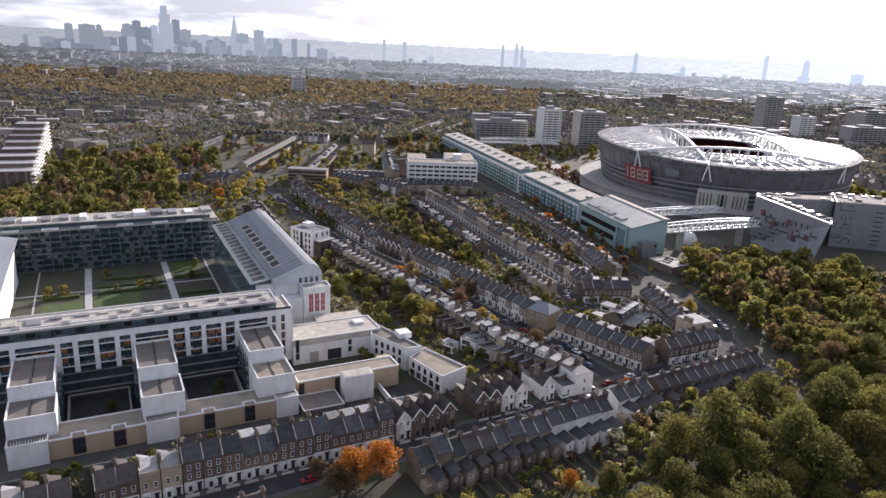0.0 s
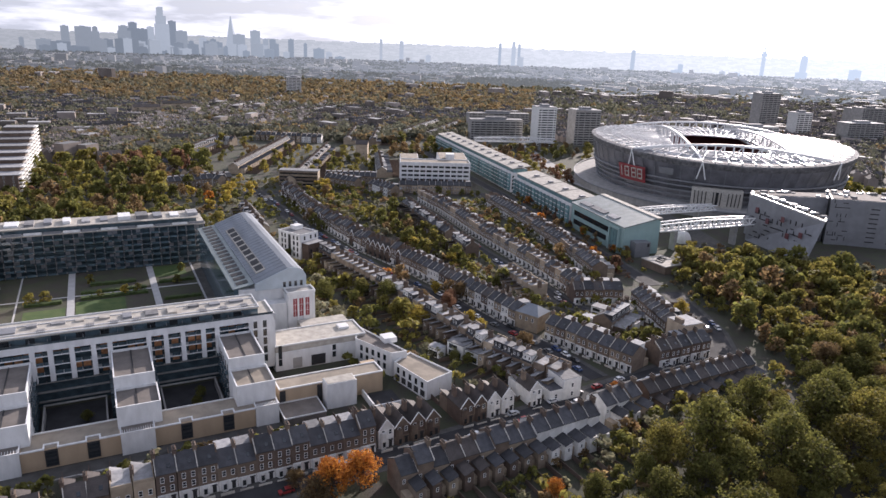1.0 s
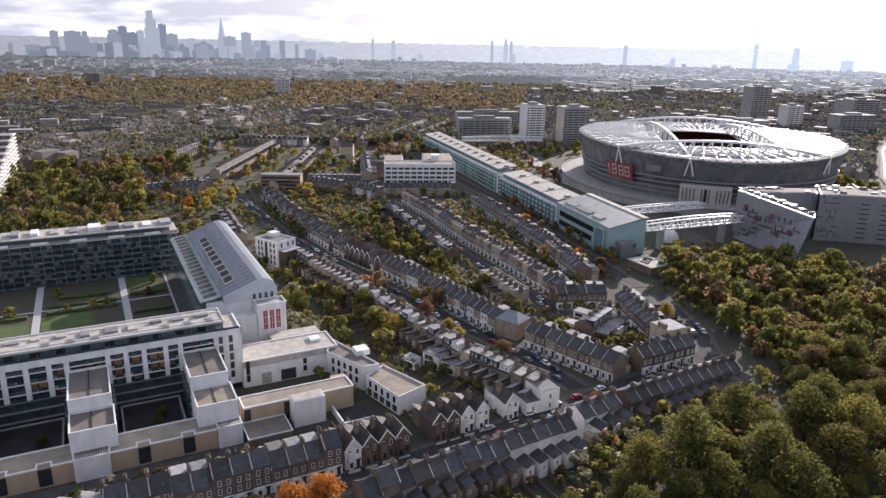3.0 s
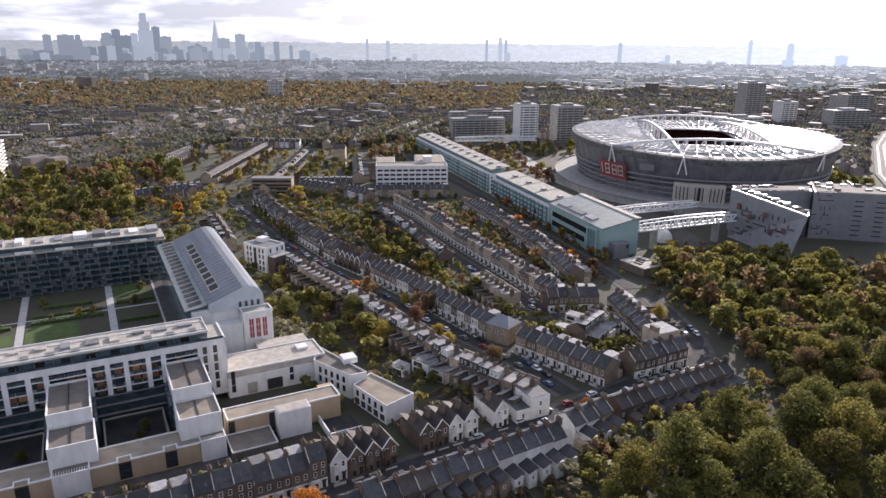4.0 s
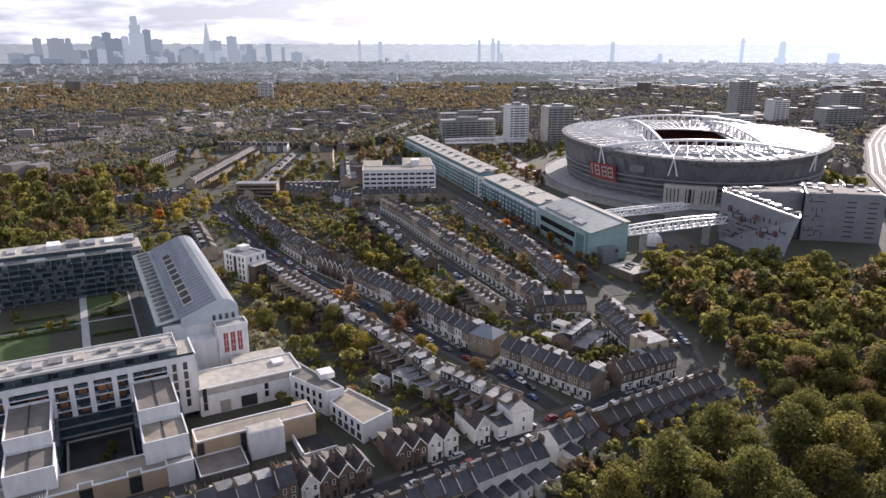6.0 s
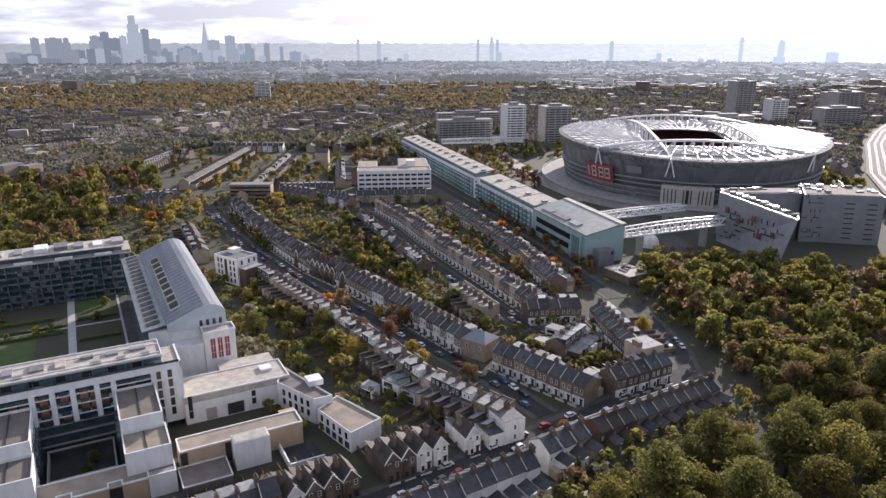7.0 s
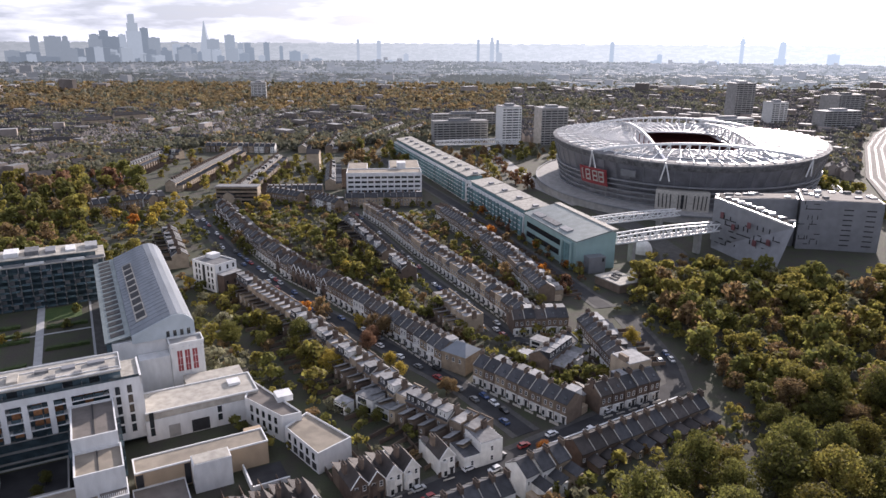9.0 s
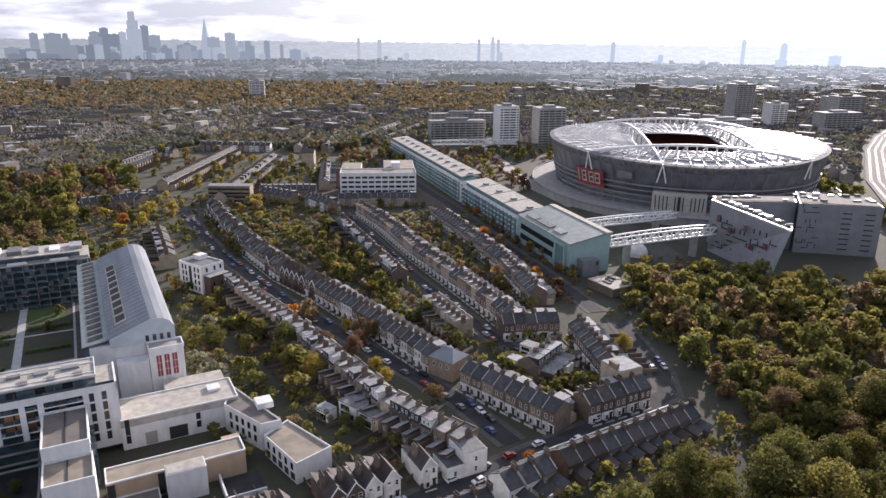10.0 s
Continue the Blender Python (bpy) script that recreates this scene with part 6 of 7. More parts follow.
terrace([(80, 236), (104, 248)], ["dark", "brown"], False)
terrace([(66, 262), (80, 280)], ["white", "dark"], True, skip=0.2)
# streets farther off
far_group = "far terraced houses"
P3 = ["plain", "plain_brown", "plain_white"]
terrace([(-191, 592), (-187, 780)], ["plain"], True, group=far_group)
terrace([(-130, 545), (-133, 735)], ["plain", "plain_brown"], True, group=far_group)
terrace([(-105, 569), (-62, 571)], ["plain_brown"], False, group=far_group)
terrace([(-62, 541), (-42, 521)], ["plain_white", "plain_brown"], False, group=far_group)
terrace([(-220, 516), (-180, 548)], ["plain_brown"], False, group=far_group)
terrace([(-262, 600), (-222, 604)], ["plain"], False, w=6, group=far_group)
terrace([(-40, 541), (18, 546)], ["plain_brown", "plain"], False, group=far_group)
terrace([(-60, 600), (-72, 690)], P3, True, group=far_group)
terrace([(-110, 385), (-150, 470)], ["plain_brown", "plain"], False, skip=0.3, group=far_group)
terrace([(-240, 760), (-330, 790)], P3, False, group=far_group)
for p, q, kinds in (((-568, 1039), (-513, 1076), P3), ((-458, 994), (-432, 1029), ["plain_brown"]), ((-442, 1060), (-404, 1091), ["plain_brown"]), ((-356, 1142), (-336, 1381), ["plain", "plain_white"]), ((-248, 1034), (-182, 1270), ["plain", "plain_white"]),
                    ((-275, 1040), (-212, 1262), ["plain_brown", "plain"]), ((-195, 880), (-138, 919), ["plain_white", "plain"]), ((-299, 965), (-257, 977), ["plain_brown"]), ((-368, 1051), (-299, 965), ["plain", "plain_brown"]), ((-236, 561), (-177, 532), ["plain_brown", "plain_white", "plain"]),
                    ((-261, 667), (-260, 752), ["plain_brown"]), ((-102, 563), (-74, 545), ["plain_brown"]), ((-502, 859), (-499, 908), P3), ((-435, 853), (-411, 895), P3), ((-420, 940), (-330, 925), P3), ((-230, 812), (-150, 806), P3), ((-340, 820), (-290, 880), P3),
                    ((-120, 800), (-125, 905), ["plain", "plain_brown"]), ((-90, 800), (-96, 930), ["plain_brown", "plain"]), ((-160, 960), (-100, 1150), P3), ((-60, 880), (-20, 1040), P3), ((-30, 870), (14, 1030), P3), ((-560, 1130), (-420, 1150), P3), ((-640, 1080), (-590, 1180), P3), ((-330, 1050), (-310, 1130), P3), ((-130, 940), (-70, 1130), P3)):
    terrace([p, q], kinds, p[1] < q[1] and abs(q[1] - p[1]) > 60, skip=0.08, w=6, group=far_group)
terrace([(-365, 900), (-230, 880)], P3, False, group=far_group)
terrace([(-210, 1000), (-172, 1180)], ["plain"], True, group=far_group)

hs = thing("grey_rendered_house", SQUARE @ pose(79, -61, 0), "pale grey rendered corner house with stepped flat roofs", "house")
part("wall", blocks((5.5, 13, 0, 9.5, 0, 7.6)), STUCCO, hs)
part("lower_wall", blocks((0, 5.45, 0, 9, 0, 4.6)), STUCCO, hs)
part("roof", blocks((5.7, 12.8, .2, 9.3, 7.6, 7.75)), LEAD, hs)
part("lower_roof", blocks((0.1, 5.4, .2, 8.8, 4.6, 4.75)), SLATE, hs)
for x, z in ((9.3, 1.2), (9.3, 4.4), (2.6, 1.4)):
    put("sash_window", SASH, hs, pose(x, -.02, z))
# bright modern rear rooms among the gardens
for x, y, s in ((5, 237, 1.0), (8, 243, 0.9), (-4, 236, 0.7), (11, 232, 0.8), (70, 283, 0.9), (80, 268, 0.8), (63, 272, 0.8)):
    t = thing("garden_extension", pose(x, y, 0, 0, 0, -40), "white rendered garden extension with glazed doors", "extension", "garden extensions")
    part("wall", blocks((-4 * s, 4 * s, -3 * s, 3 * s, 0, 5.6 * s)), STUCCO, t)
    part("roof", blocks((-4.2 * s, 4.2 * s, -3.2 * s, 3.2 * s, 5.6 * s, 5.9 * s)), LEAD, t)
    part("glazing", blocks((-3 * s, 3 * s, -3.06 * s, -2.98 * s, 0.3, 2.5), (-3 * s, 1 * s, -3.06 * s, -2.98 * s, 3.2, 5.0 * s)), GLASS, t)
t = thing("hipped_corner_house", pose(37, 268, 0, 0, 0, -38), "large corner house with a blue-grey hipped slate roof", "house")
part("wall", blocks((-5.5, 5.5, -5, 5, 0, 7.6)), BRICK, t)
bm = bmesh.new()
vv = [bm.verts.new(p) for p in ((-5.8, -5.3, 7.5), (5.8, -5.3, 7.5), (5.8, 5.3, 7.5), (-5.8, 5.3, 7.5), (-2, 0, 10.8), (2, 0, 10.8))]
for f in ((0, 1, 5, 4), (1, 2, 5), (2, 3, 4, 5), (3, 0, 4), (3, 2, 1, 0)):
    bm.faces.new([vv[i] for i in f])
part("roof", bm, ZINC, t)
for x in (-3, 0, 3):
    put("sash_window", SASH, t, pose(x, -5.02, 4.4))
t = thing("brick_corner_house", pose(97, 251, 0, 0, 0, 25), "tall tan brick corner house with a pale flat roof", "house")
part("wall", blocks((-5, 5, -5, 5, 0, 12.5)), PALE_BRICK, t)
part("roof", blocks((-4.8, 4.8, -4.8, 4.8, 12.5, 12.8)), LEAD, t)
part("chimney", blocks((-5, -3.6, -3, 1, 12.5, 14.6)), BRICK, t)
for x in (-2.5, 1.5):
    for z in (1.5, 5, 8.6):
        put("sash_window", SASH, t, pose(x, -5.02, z))
t = thing("balcony_flats", pose(-140, 548, 0, 0, 0, 0), "brown brick block of flats with access balconies", "flats")
part("wall", blocks((0, 32, 0, 10, 0, 13)), PALE_BRICK, t)
part("roof", blocks((-.3, 32.3, -.3, 10.3, 13, 13.5)), LEAD, t)
for f in range(4):
    part("balcony", blocks((0.5, 31.5, -1.2, 0, 2.8 + 3 * f, 3.8 + 3 * f)), BRICK, t)
    part("window_band", blocks((0.5, 31.5, -.06, .05, 4.0 + 3 * f - 2.9, 5.4 + 3 * f - 2.9)), GLASS, t)
t = thing("stepped_flats", pose(-312, 478, 0, 0, 0, 22), "brick flats with stepped white balconies beside trees", "flats")
for k in range(8):
    y = 16 * k
    h = 15 + 3.0 * k
    part("bay_block", blocks((-26, 0 - 0.6 * k, y, y + 16, 0, h)), BROWN_BRICK, t)
    part("roof", blocks((-26, 0.2 - 0.6 * k, y - .2, y + 16, h, h + .4)), LEAD, t)
    for f in range(int(h / 3)):
        part("balcony", blocks((-0.6 * k, 2.4 - 0.6 * k, y + 2, y + 14, 2.4 + 3 * f, 3.5 + 3 * f)), STUCCO, t, "white balcony front")
    for f in range(5):
        if k == 0:
            for x in (-21, -15, -9, -3):
                put("sash_window", SASH, t, pose(x, -.02, 1 + 2.9 * f))
for x, y, w, h, tn in ((-347, 706, 34, 9, 52), (-315, 622, 20, 8, 40), (-309, 687, 18, 9, 40), (-436, 767, 24, 9, 60), (-300, 745, 26, 9, 15), (-400, 830, 40, 10, 12), (-445, 1010, 36, 14, 35), (-424, 1072, 44, 15, 38), (-90, 700, 12, 16, 0)):
    t = thing("villa", pose(x, y, 0, 0, 0, tn), "brick villa with a pitched roof among trees", "house", "villas")
    bm = bmesh.new()
    extrude_x(bm, [(-6, 0), (6, 0), (6, h), (0, h + 3.4), (-6, h)], -w / 2, w / 2)
    part("wall", bm, PALE_BRICK, t)
    bm = bmesh.new()
    extrude_x(bm, [(-6.5, h - .2), (0, h + 3.5), (6.5, h - .2), (6.5, h + .1), (0, h + 3.8), (-6.5, h + .1)], -w / 2 - .3, w / 2 + .3)
    part("roof", bm, TILE_ROOF, t)
    for i in range(int(w / 5)):
        for z in (1.5, 5.2):
            put("sash_window", SASH, t, pose(-w / 2 + 3 + 5 * i, -6.02, z))

joined_object("far_terraces", JOINED, "brick and painted terraces on the farther streets", "houses")
for style, proto in PROTO.items():
    if style not in used:
        for o in (*proto.children_recursive, proto):
            bpy.data.objects.remove(o)

w = thing("boundary_wall", Matrix(), "long pale-coped brick wall along the road", "wall")
for i in range(9):
    p, q = Vector(L(108 + 6.4 * i, -62.6 + 0.35 * i)), Vector(L(108 + 6.4 * (i + 1), -62.6 + 0.35 * (i + 1)))
    part("wall_panel", blocks((0, 6.4, -.15, .15, 0, 1.7)), BRICK, w).matrix_basis = pose(p.x, p.y, 0, 0, 0, 27.13 + 3.1)
    part("coping", blocks((0, 6.4, -.25, .25, 1.7, 1.95)), RENDER, w, "white coping").matrix_basis = pose(p.x, p.y, 0, 0, 0, 27.13 + 3.1)


# ---- parked cars ----
CAR_PAINT = [mat("car_" + k, c, 0.3, 0.1, 1.0, 0.03, 0.1, bump=0, spec=0.6) for k, c in (("silver", (0.45, 0.46, 0.47)), ("black", (0.02, 0.02, 0.022)), ("white", (0.75, 0.75, 0.75)), ("blue", (0.04, 0.08, 0.2)), ("red", (0.3, 0.03, 0.03)), ("grey", (0.14, 0.145, 0.15)))]
RUBBER = mat("tyre_rubber", (0.02, 0.02, 0.02), 0.9, 0.2, 0.3, 0.1, 0.05)


def car(k):
    t = thing("parked_car", Matrix(), ("silver", "black", "white", "blue", "red", "dark grey")[k] + " hatchback car parked at the kerb", "car", "parked cars")
    bm = bmesh.new()
    extrude_y(bm, [(-2.1, .3), (2.05, .3), (2.1, .75), (1.2, .92), (-2.0, .98), (-2.15, .7)], -.86, .86)
    part("body", bm, CAR_PAINT[k], t)
    bm = bmesh.new()
    extrude_y(bm, [(-1.85, .97), (1.15, .92), (.45, 1.42), (-1.45, 1.45)], -.74, .74)
    part("glazing", bm, GLASS, t, "dark glazing")
    part("roof", blocks((-1.4, .42, -.72, .72, 1.44, 1.5)), CAR_PAINT[k], t)
    for x in (-1.3, 1.3):
        for y in (-.78, .78):
            bm = bmesh.new()
            bmesh.ops.create_cone(bm, cap_ends=True, segments=12, radius1=.32, radius2=.32, depth=.2)
            part("wheel", bm, RUBBER, t).matrix_basis = pose(x, y, .32, 90, 0, 0)
    return t


CARS, car_used = [car(k) for k in range(6)], set()
cg = random.Random(4)
for key, lo, hi in (("near", 0.12, 0.9), ("middle", 0.02, 0.75), ("beyond", 0.0, 0.6)):
    pts, wide = STREETS[key]
    for p, q in zip(pts, pts[1:]):
        p, d = Vector(p), Vector(q) - Vector(p)
        u = d.normalized()
        n = int(d.length / 5.8)
        for i in range(n):
            for s in (-1, 1):
                if cg.random() < 0.72 or (key == "near" and p.x < -60):
                    continue
                c = p + u * (3 + 5.8 * i) + Vector((-u.y, u.x)) * s * (wide / 2 - 1.1)
                k = cg.randrange(6)
                m = pose(c.x, c.y, 0.16, 0, 0, math.degrees(math.atan2(u.y, u.x)) + (180 if s < 0 else 0))
                if k in car_used:
                    copy_thing(CARS[k], m)
                else:
                    car_used.add(k)
                    CARS[k].matrix_basis = m

t = thing("low_garage_row", SQUARE @ pose(-92, 178, 0), "long low dark garage row with pale roof boxes", "garages")
part("wall", blocks((0, 78, 0, 7, 0, 4.2)), BROWN_BRICK, t)
part("roof", blocks((-.3, 78.3, -.3, 7.3, 4.2, 4.6)), SLATE, t)
for i in range(6):
    part("roof_box", blocks((5 + 12.5 * i, 8 + 12.5 * i, 2, 4.5, 4.6, 5.5)), LEAD, t, "pale roof box")
for i in range(13):
    part("garage_door", blocks((1.5 + 5.9 * i, 5.2 + 5.9 * i, -.08, .05, .1, 3)), DARK, t)


# ---- trees ----
def tree_proto(tone, seed, h, r, lobes, per, size, low=0.34):
    g = np.random.default_rng(seed)
    t = thing("tree", Matrix(), "", "tree")
    bm = bmesh.new()
    rings = []
    for z, q in ((-0.2, 0.045), (h * .12, 0.03), (h * .35, 0.022), (h * .6, 0.012)):
        rings.append([bm.verts.new((q * h * math.cos(a) + 0.02 * z * math.sin(seed), q * h * math.sin(a), z)) for a in [math.tau * i / 7 for i in range(7)]])
    for a, b in zip(rings, rings[1:]):
        for i in range(7):
            bm.faces.new((a[i], a[(i + 1) % 7], b[(i + 1) % 7], b[i]))
    quads = []
    for k in range(lobes):
        a = 2.4 * k + g.random()
        f = math.sqrt((k + .5) / lobes)
        zz = h * (low + (0.84 - low) * g.random()) if f > 0.45 else h * (0.66 + 0.25 * g.random())
        rr = r * f * (0.62 + 0.28 * g.random()) * (1.0 if zz < h * .7 else 0.72)
        c = (rr * math.cos(a), rr * math.sin(a), zz)
        q = r * (0.27 + 0.16 * g.random())
        quads.append(leaf_cards(per, c, (q, q, q * 0.85), size, g))
        if k % 2 == 0:
            beam(bm, (0, 0, h * (.25 + .2 * g.random())), (c[0] * .85, c[1] * .85, c[2] * .95), 0.012 * h)
    part("trunk", bm, BARK, t)
    q = np.concatenate(quads)
    k = len(q)
    part("crown", cloud_mesh("crown", q.reshape(-1, 3).tolist(), np.arange(4 * k).reshape(-1, 4).tolist(), [LEAF[tone]]), None, t)
    return t


TREE_WORDS = {"green": "broad leafy green tree among houses", "olive": "olive-green autumn tree with full crown", "yellow": "bright yellow autumn garden tree", "orange": "orange autumn tree with full crown", "brown": "brown autumn tree with thinning crown", "russet": "dark russet autumn tree with dense crown", "grey": "grey-green thinning autumn tree"}
TREES, tree_used = {}, set()
for i, tone in enumerate(leaf_tones):
    for j in range(2):
        TREES[tone, "near", j] = tree_proto(tone, 10 * i + j, 13, 5.8, 40, 96, 0.27)
        TREES[tone, "mid", j] = tree_proto(tone, 100 + 10 * i + j, 12, 5.4, 15, 21, 0.9, 0.16)
        TREES[tone, "shrub", j] = tree_proto(tone, 200 + 10 * i + j, 3.2, 2.3, 5, 11, 0.55)
FOLIAGE, FLAT_TREE, counted = {"verts": [], "faces": [], "mats": [], "index": []}, {}, [0]
tr = random.Random(77)


def tree(tone, x, y, scale=1.0, fine="near", group="trees", stretch=1.0):
    key = (tone, fine, tr.randrange(2))
    src = TREES[key]
    if fine != "near":
        if key not in FLAT_TREE:
            FLAT_TREE[key] = flatten(src)
        join(FOLIAGE, FLAT_TREE[key], x, y, -0.1, tr.random() * 360, (scale, scale, scale * stretch * (0.9 + 0.2 * tr.random())))
        return None
    counted[0] += 1
    m = pose(x, y, -0.1, 0, 0, tr.random() * 360)
    if key in tree_used:
        ob = copy_thing(src, m)
    else:
        tree_used.add(key)
        ob = src
        ob.matrix_basis = m
    ob.scale = (scale, scale, scale * stretch * (0.9 + 0.2 * tr.random()))
    return tagged(ob, TREE_WORDS[tone], "tree", group)


def inside(x, y, ring):
    hit = False
    for (x0, y0), (x1, y1) in zip(ring, ring[1:] + ring[:1]):
        if (y0 > y) != (y1 > y) and x < (x1 - x0) * (y - y0) / (y1 - y0) + x0:
            hit = not hit
    return hit


def near_street(x, y, keep=5.5):
    for pts, wide in STREETS.values():
        for p, q in zip(pts, pts[1:]):
            p, d = Vector(p), Vector(q) - Vector(p)
            u = max(0.0, min(1.0, (Vector((x, y)) - p).dot(d) / d.length_squared))
            if (p + d * u - Vector((x, y))).length < wide / 2 + keep:
                return True
    return False


def shrubs(ring, spacing, tones, keep=3.0):
    wood(ring, spacing * 1.35, tones, 1.3, "shrub", "", keep)


def wood(ring, spacing, tones, scale, fine="near", group="wood", keep=6.0):
    x0, x1 = min(p[0] for p in ring), max(p[0] for p in ring)
    y0, y1 = min(p[1] for p in ring), max(p[1] for p in ring)
    done, fails = [], 0
    while fails < 220:
        x, y = x0 + (x1 - x0) * tr.random(), y0 + (y1 - y0) * tr.random()
        if not inside(x, y, ring) or near_street(x, y, keep) or any((x - a) ** 2 + (y - b) ** 2 < spacing ** 2 for a, b in done):
            fails += 1
            continue
        fails = 0
        done.append((x, y))
        tree(tr.choice(tones), x, y, scale * (0.6 + 0.8 * tr.random() ** 1.5), fine, group)


# the wood beside the near houses, and the railway bank
wood([L(60, -106), L(84, -101), L(108, -97), L(168, -94), L(190, -82), L(216, -62), L(232, -104), L(190, -170), L(90, -150), L(40, -135)], 10.0, ["green", "green", "olive", "olive", "green", "olive", "green", "green", "brown"], 1.18, group="wood by the houses")
wood([L(188, -58), L(196, -40), L(204, -16), L(216, 8), L(226, 40), L(262, 46), L(300, 20), L(330, -40), L(300, -90), L(230, -98)], 8.0, ["green", "olive", "olive", "green", "brown", "olive"], 1.0, "mid", "trees on the railway bank", 3.5)
wood([(118, 350), (140, 372), (196, 372), (240, 352), (262, 300), (190, 290), (130, 320)], 7.0, ["olive", "green", "olive", "olive", "grey"], 0.8, "mid", "trees on the railway bank")
wood([(262, 300), (240, 352), (300, 360), (345, 470), (420, 470), (400, 300), (330, 230)], 10.5, ["brown", "olive", "green", "russet"], 1.2, "mid", "trees by the railway")
wood([L(178, -84), L(190, -58), L(228, -54), L(250, -100), L(232, -118), L(205, -100)], 6.5, ["green", "olive", "olive", "green", "brown"], 0.85, "mid", "trees on the railway bank", 3.5)
wood([(-340, 370), (-250, 385), (-190, 440), (-200, 470), (-330, 475)], 9.5, ["green", "olive", "green", "brown"], 0.95, "mid", "trees beyond the square", 3)
# gardens between the terraces
wood([L(36, 10), L(56, -16), L(62, 30), L(56, 70), L(44, 110), L(26, 120), L(26, 30)], 11.0, ["olive", "green", "grey", "olive"], 0.75, "mid", "garden trees", 1)
wood([(50, 272), (22, 318), (-30, 392), (-60, 450), (-40, 470), (0, 380), (30, 320)], 8.0, ["green", "olive", "brown", "olive", "green"], 0.75, "mid", "garden trees", 3)
wood([(56, 346), (36, 400), (14, 460), (30, 470), (56, 400), (70, 350)], 9.0, ["brown", "russet", "brown", "olive"], 0.6, "mid", "garden trees", 3)
wood([(88, 345), (78, 395), (60, 455), (66, 462), (84, 400), (98, 350)], 9.0, ["brown", "russet", "orange"], 0.65, "mid", "garden trees", 2)
wood([(56, 258), (72, 240), (90, 258), (78, 292), (62, 288)], 8.0, ["green", "olive", "green"], 0.55, "mid", "garden trees", 3)
wood([(-80, 400), (-110, 460), (-135, 540), (-100, 545), (-75, 470)], 9.0, ["olive", "yellow", "green", "green", "brown"], 0.7, "mid", "garden trees", 3)
# left of the square
wood([(-330, 500), (-300, 470), (-225, 470), (-190, 500), (-205, 580), (-245, 640), (-330, 640), (-370, 560)], 12.5, ["green", "olive", "olive", "green", "olive", "brown", "green", "russet"], 1.3, "mid", "trees beyond the square", 4)
wood([(-330, 640), (-205, 640), (-205, 800), (-420, 800), (-400, 660)], 21, ["green", "olive", "brown", "olive"], 0.85, "mid", "trees beyond the square", 4)
wood([(-180, 600), (-140, 600), (-140, 760), (-178, 760)], 13, ["green", "olive", "yellow"], 0.6, "mid", "garden trees", 3)
wood([(-125, 590), (-70, 590), (-80, 760), (-125, 760)], 12, ["green", "olive", "olive"], 0.7, "mid", "garden trees", 3)
wood([(-178, 528), (-62, 548), (-64, 578), (-120, 580), (-180, 560)], 10, ["yellow", "olive", "green", "green", "olive"], 0.5, "mid", "garden trees", 0.5)
wood([(-250, 480), (-150, 495), (-150, 516), (-250, 500)], 8, ["yellow", "olive", "brown", "green"], 0.7, "mid", "garden trees", 0.5)
wood([(-40, 528), (26, 534), (26, 540), (-40, 536)], 7, ["olive", "green"], 0.5, "mid", "garden trees", 0.5)
wood([L(-135, 190), L(0, 187), L(18, 205), L(-30, 240), L(-135, 225)], 9, ["green", "olive", "brown", "green"], 1.15, "mid", "trees beyond the square", 3)
wood([(-60, 700), (30, 700), (10, 800), (-80, 860)], 12, ["olive", "brown", "green"], 0.9, "mid", "garden trees", 4)
wood([(62, 630), (112, 600), (100, 700), (84, 800), (20, 800)], 13, ["brown", "olive", "russet"], 0.85, "mid", "trees by the stadium", 3)
wood([(96, 740), (205, 770), (240, 850), (150, 860), (60, 870)], 13, ["brown", "olive", "grey", "green"], 0.8, "mid", "trees by the stadium", 2)
wood([(352, 490), (366, 560), (380, 640), (440, 740), (400, 760), (340, 560)], 10, ["olive", "yellow", "green"], 1.0, "mid", "trees by the railway", 3)
wood([(104, 372), (80, 450), (52, 545), (58, 546), (90, 450), (108, 385)], 9, ["brown", "orange", "russet"], 0.62, "mid", "street trees", -3)
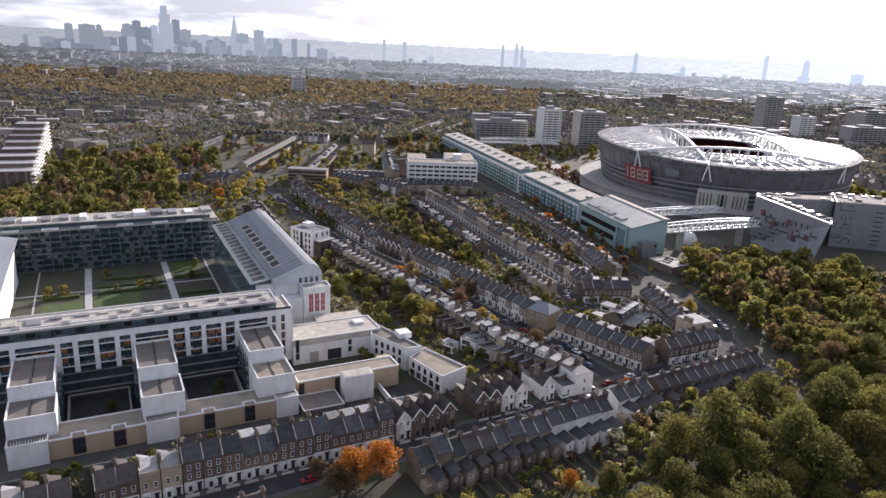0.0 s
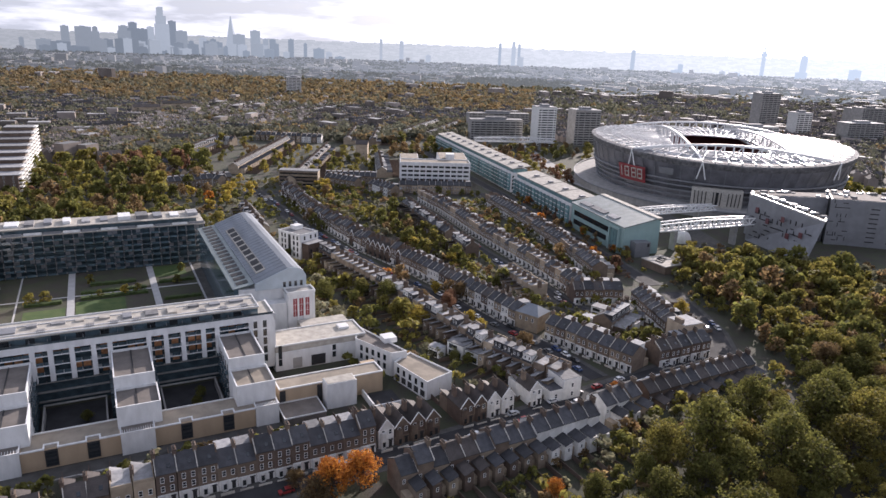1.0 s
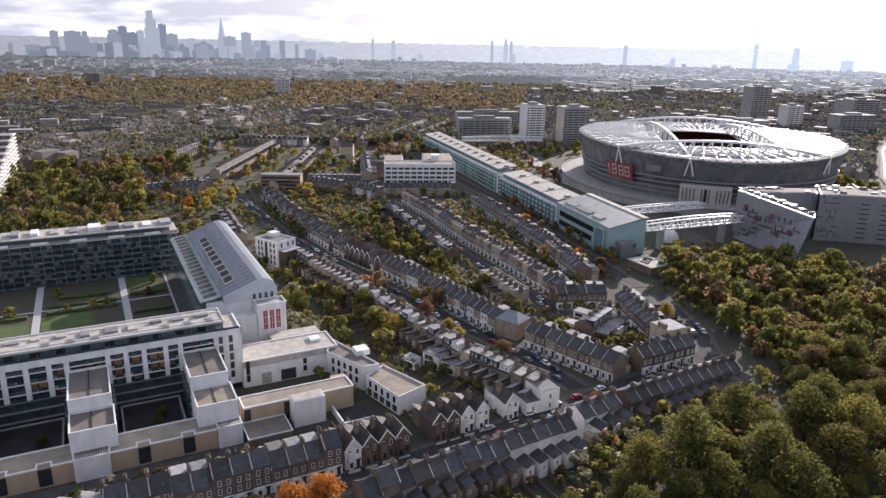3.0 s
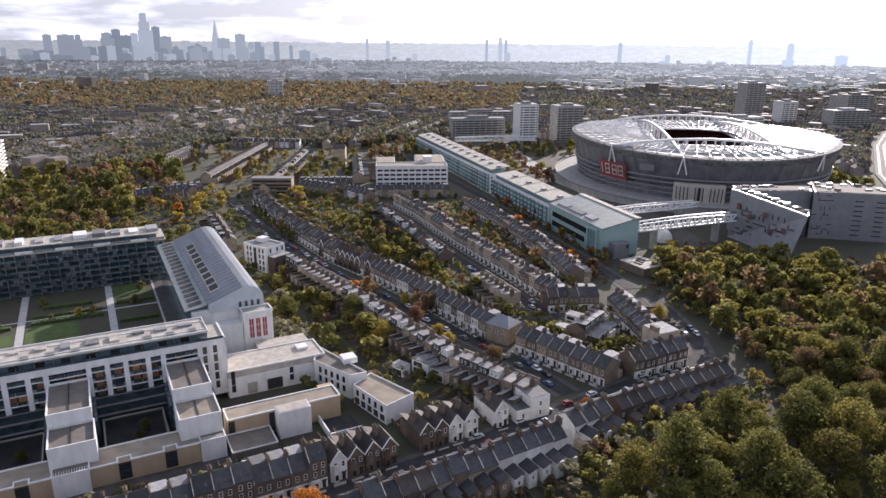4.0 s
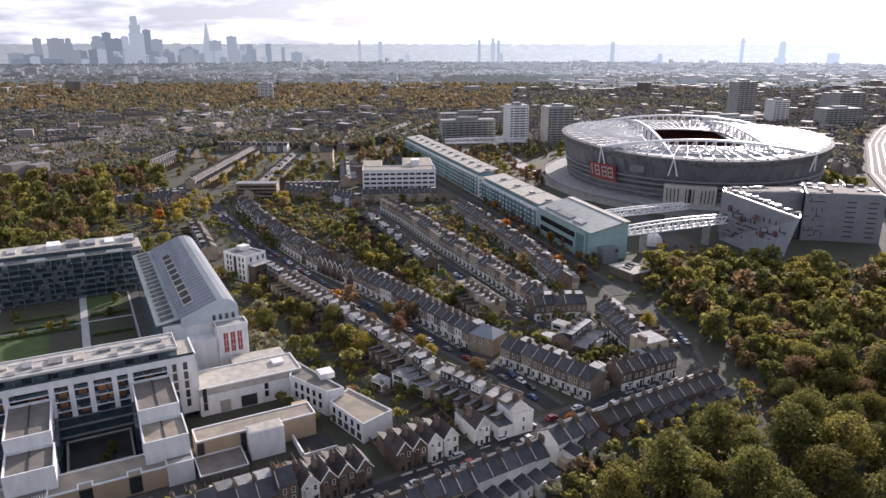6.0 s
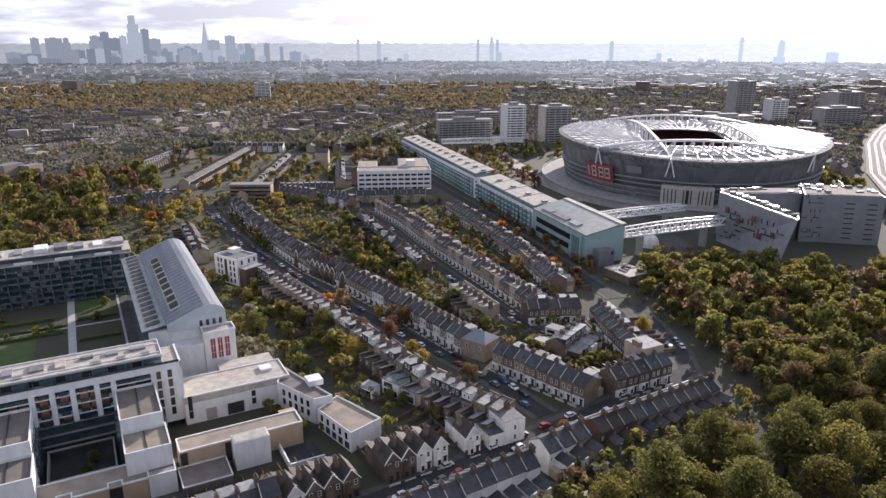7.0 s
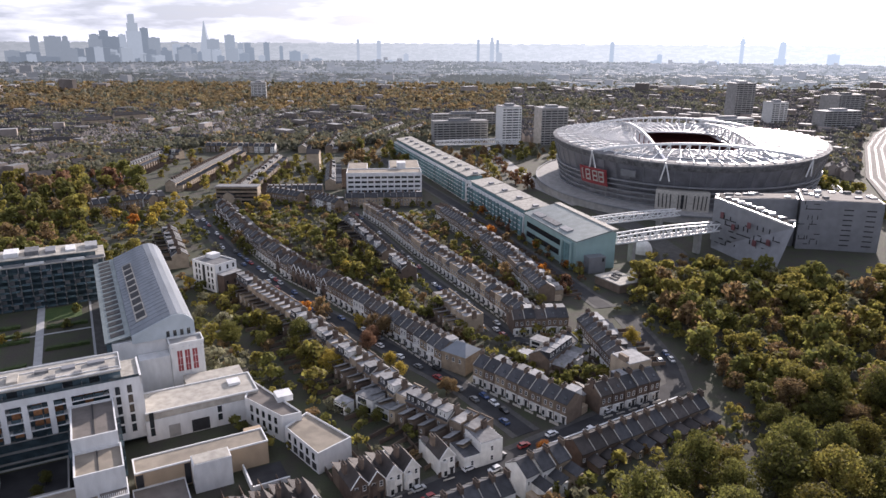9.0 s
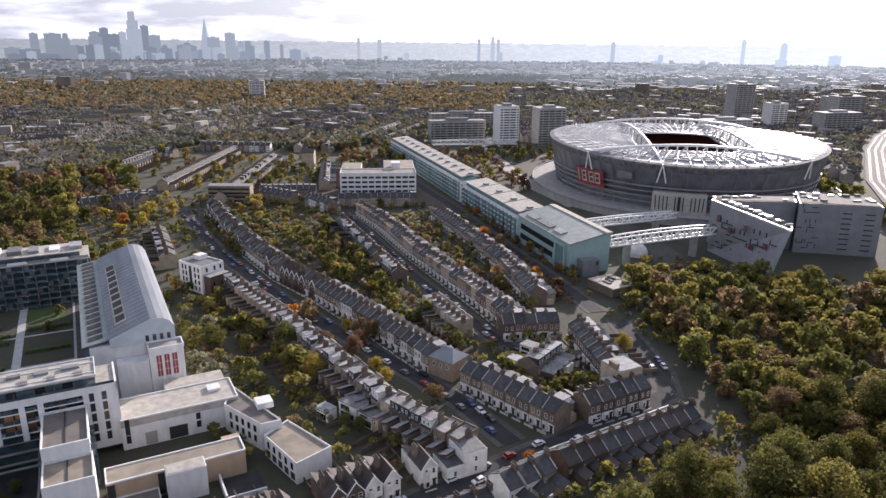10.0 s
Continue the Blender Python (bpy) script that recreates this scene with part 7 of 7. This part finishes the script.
# single trees that stand out
for tone, x, y, s in (("orange", *L(4, -80), 1.0), ("orange", *L(-4.5, -81), 0.95), ("brown", *L(-9, -83), 0.8), ("yellow", -12, 263, 0.85), ("olive", -22, 268, 0.8), ("green", -28, 288, 0.95), ("green", -41, 298, 0.7), ("olive", -2, 262, 0.7),
                      ("yellow", 2, 352, 0.7), ("yellow", -24, 392, 0.7), ("orange", -32, 318, 0.75), ("brown", -24, 316, 0.85), ("yellow", -6, 308, 0.5), ("brown", 1, 300, 0.8), ("brown", -12, 287, 0.7), ("russet", 0, 281, 0.7), ("yellow", 14, 259, 0.5), ("brown", 33, 247, 0.45), ("brown", 6, 298, 0.75), ("russet", 1, 290, 0.65), ("yellow", -5, 306, 0.5), ("yellow", 10, 268, 0.5),
                      ("brown", 31, 246, 0.6), ("olive", -50, 308, 0.8), ("green", -57, 289, 0.9), ("yellow", -165, 455, 0.8), ("green", -15, 372, 0.7), ("yellow", -20, 380, 0.7), ("green", 8, 227, 0.42), ("green", 3, 230, 0.42), ("yellow", *L(-31, -52), 0.42), ("green", *L(-52, -51), 0.38), ("orange", *L(104, -65), 0.42), ("orange", *L(50, -105), 0.5), ("yellow", -96, 356, 0.65),
                      ("olive", -70, 340, 0.7), ("green", -60, 306, 0.6), ("green", -56, 290, 0.55), ("yellow", 107, 285, 0.7), ("yellow", -168, 500, 1.0), ("yellow", -160, 472, 0.9), ("orange", -175, 480, 0.8), ("green", -190, 430, 0.9), ("green", -178, 420, 0.8), ("olive", *L(-15, -60), 0.3), ("brown", *L(-12, -72), 0.5)):
    tree(tone, x, y, s, "near" if y < 300 else "mid", "street and garden trees")
# garden square trees
for tone, a, b, s in (("olive", -84, 100, .5), ("olive", -78, 102, .55), ("yellow", -46, 102, .42), ("olive", -40, 103, .4), ("green", -56, 101, .35), ("green", -22, 110, .45), ("green", -18, 128, .4), ("brown", -94, 60, .5), ("olive", -60, 124, .4), ("green", -30, 12 - 30, .35), ("green", -62, -14, .35), ("green", -28, -12, .35)):
    x, y = L(a, b)
    tree(tone, x, y, s, "near" if b < 0 else "mid", "garden square trees")

# shrubs and small growth in the gardens behind every terrace
G5 = ["green", "green", "green", "brown", "grey", "olive"]
shrubs([L(24, -20), L(58, -50), L(78, -48), L(80, 0), L(70, 60), L(58, 130), L(24, 130)], 4.4, G5, 1)
shrubs([(72, 236), (40, 276), (0, 330), (-50, 395), (-128, 540), (-40, 540), (0, 430), (40, 320), (66, 262)], 4.0, G5, 2)
shrubs([(92, 258), (78, 240), (56, 262), (60, 300), (90, 300)], 3.6, G5, 2)
shrubs([(72, 320), (50, 370), (0, 500), (30, 520), (56, 440), (84, 345)], 4.2, G5, 2)
shrubs([(92, 340), (78, 395), (40, 520), (60, 530), (104, 380), (112, 330)], 4.5, ["brown", "russet", "olive"], 2)
shrubs([L(-40, -102), L(84, -90), L(112, -80), L(112, -110), L(-40, -130)], 3.8, G5, 2)
shrubs([L(80, -80), L(170, -76), L(190, -70), L(190, -95), L(84, -96)], 3.6, G5, 2)
shrubs([L(60, -106), L(108, -97), L(168, -94), L(190, -82), L(216, -62), L(232, -104), L(190, -150), L(90, -140)], 3.6, ["green", "green", "olive", "brown"], 1)
shrubs([L(-100, -57), L(14, -55.5), L(14, -46), L(-100, -47)], 3.4, G5, 0)
shrubs([(130, 350), (112, 330), (112, 300), (150, 280), (260, 290), (262, 360), (196, 400), (150, 410)], 5.0, ["olive", "green", "brown", "grey"], 1)
shrubs([(-240, 450), (-60, 450), (-60, 560), (-240, 560)], 6.0, G5, 2)
shrubs([L(-40, 170), L(60, 100), L(60, 260), L(-40, 260)], 6.0, G5, 2)
joined_object("garden_trees", FOLIAGE, "mixed autumn trees and shrubs filling gardens and banks", "trees")
for key, proto in TREES.items():
    if key not in tree_used:
        for o in (*proto.children_recursive, proto):
            bpy.data.objects.remove(o)
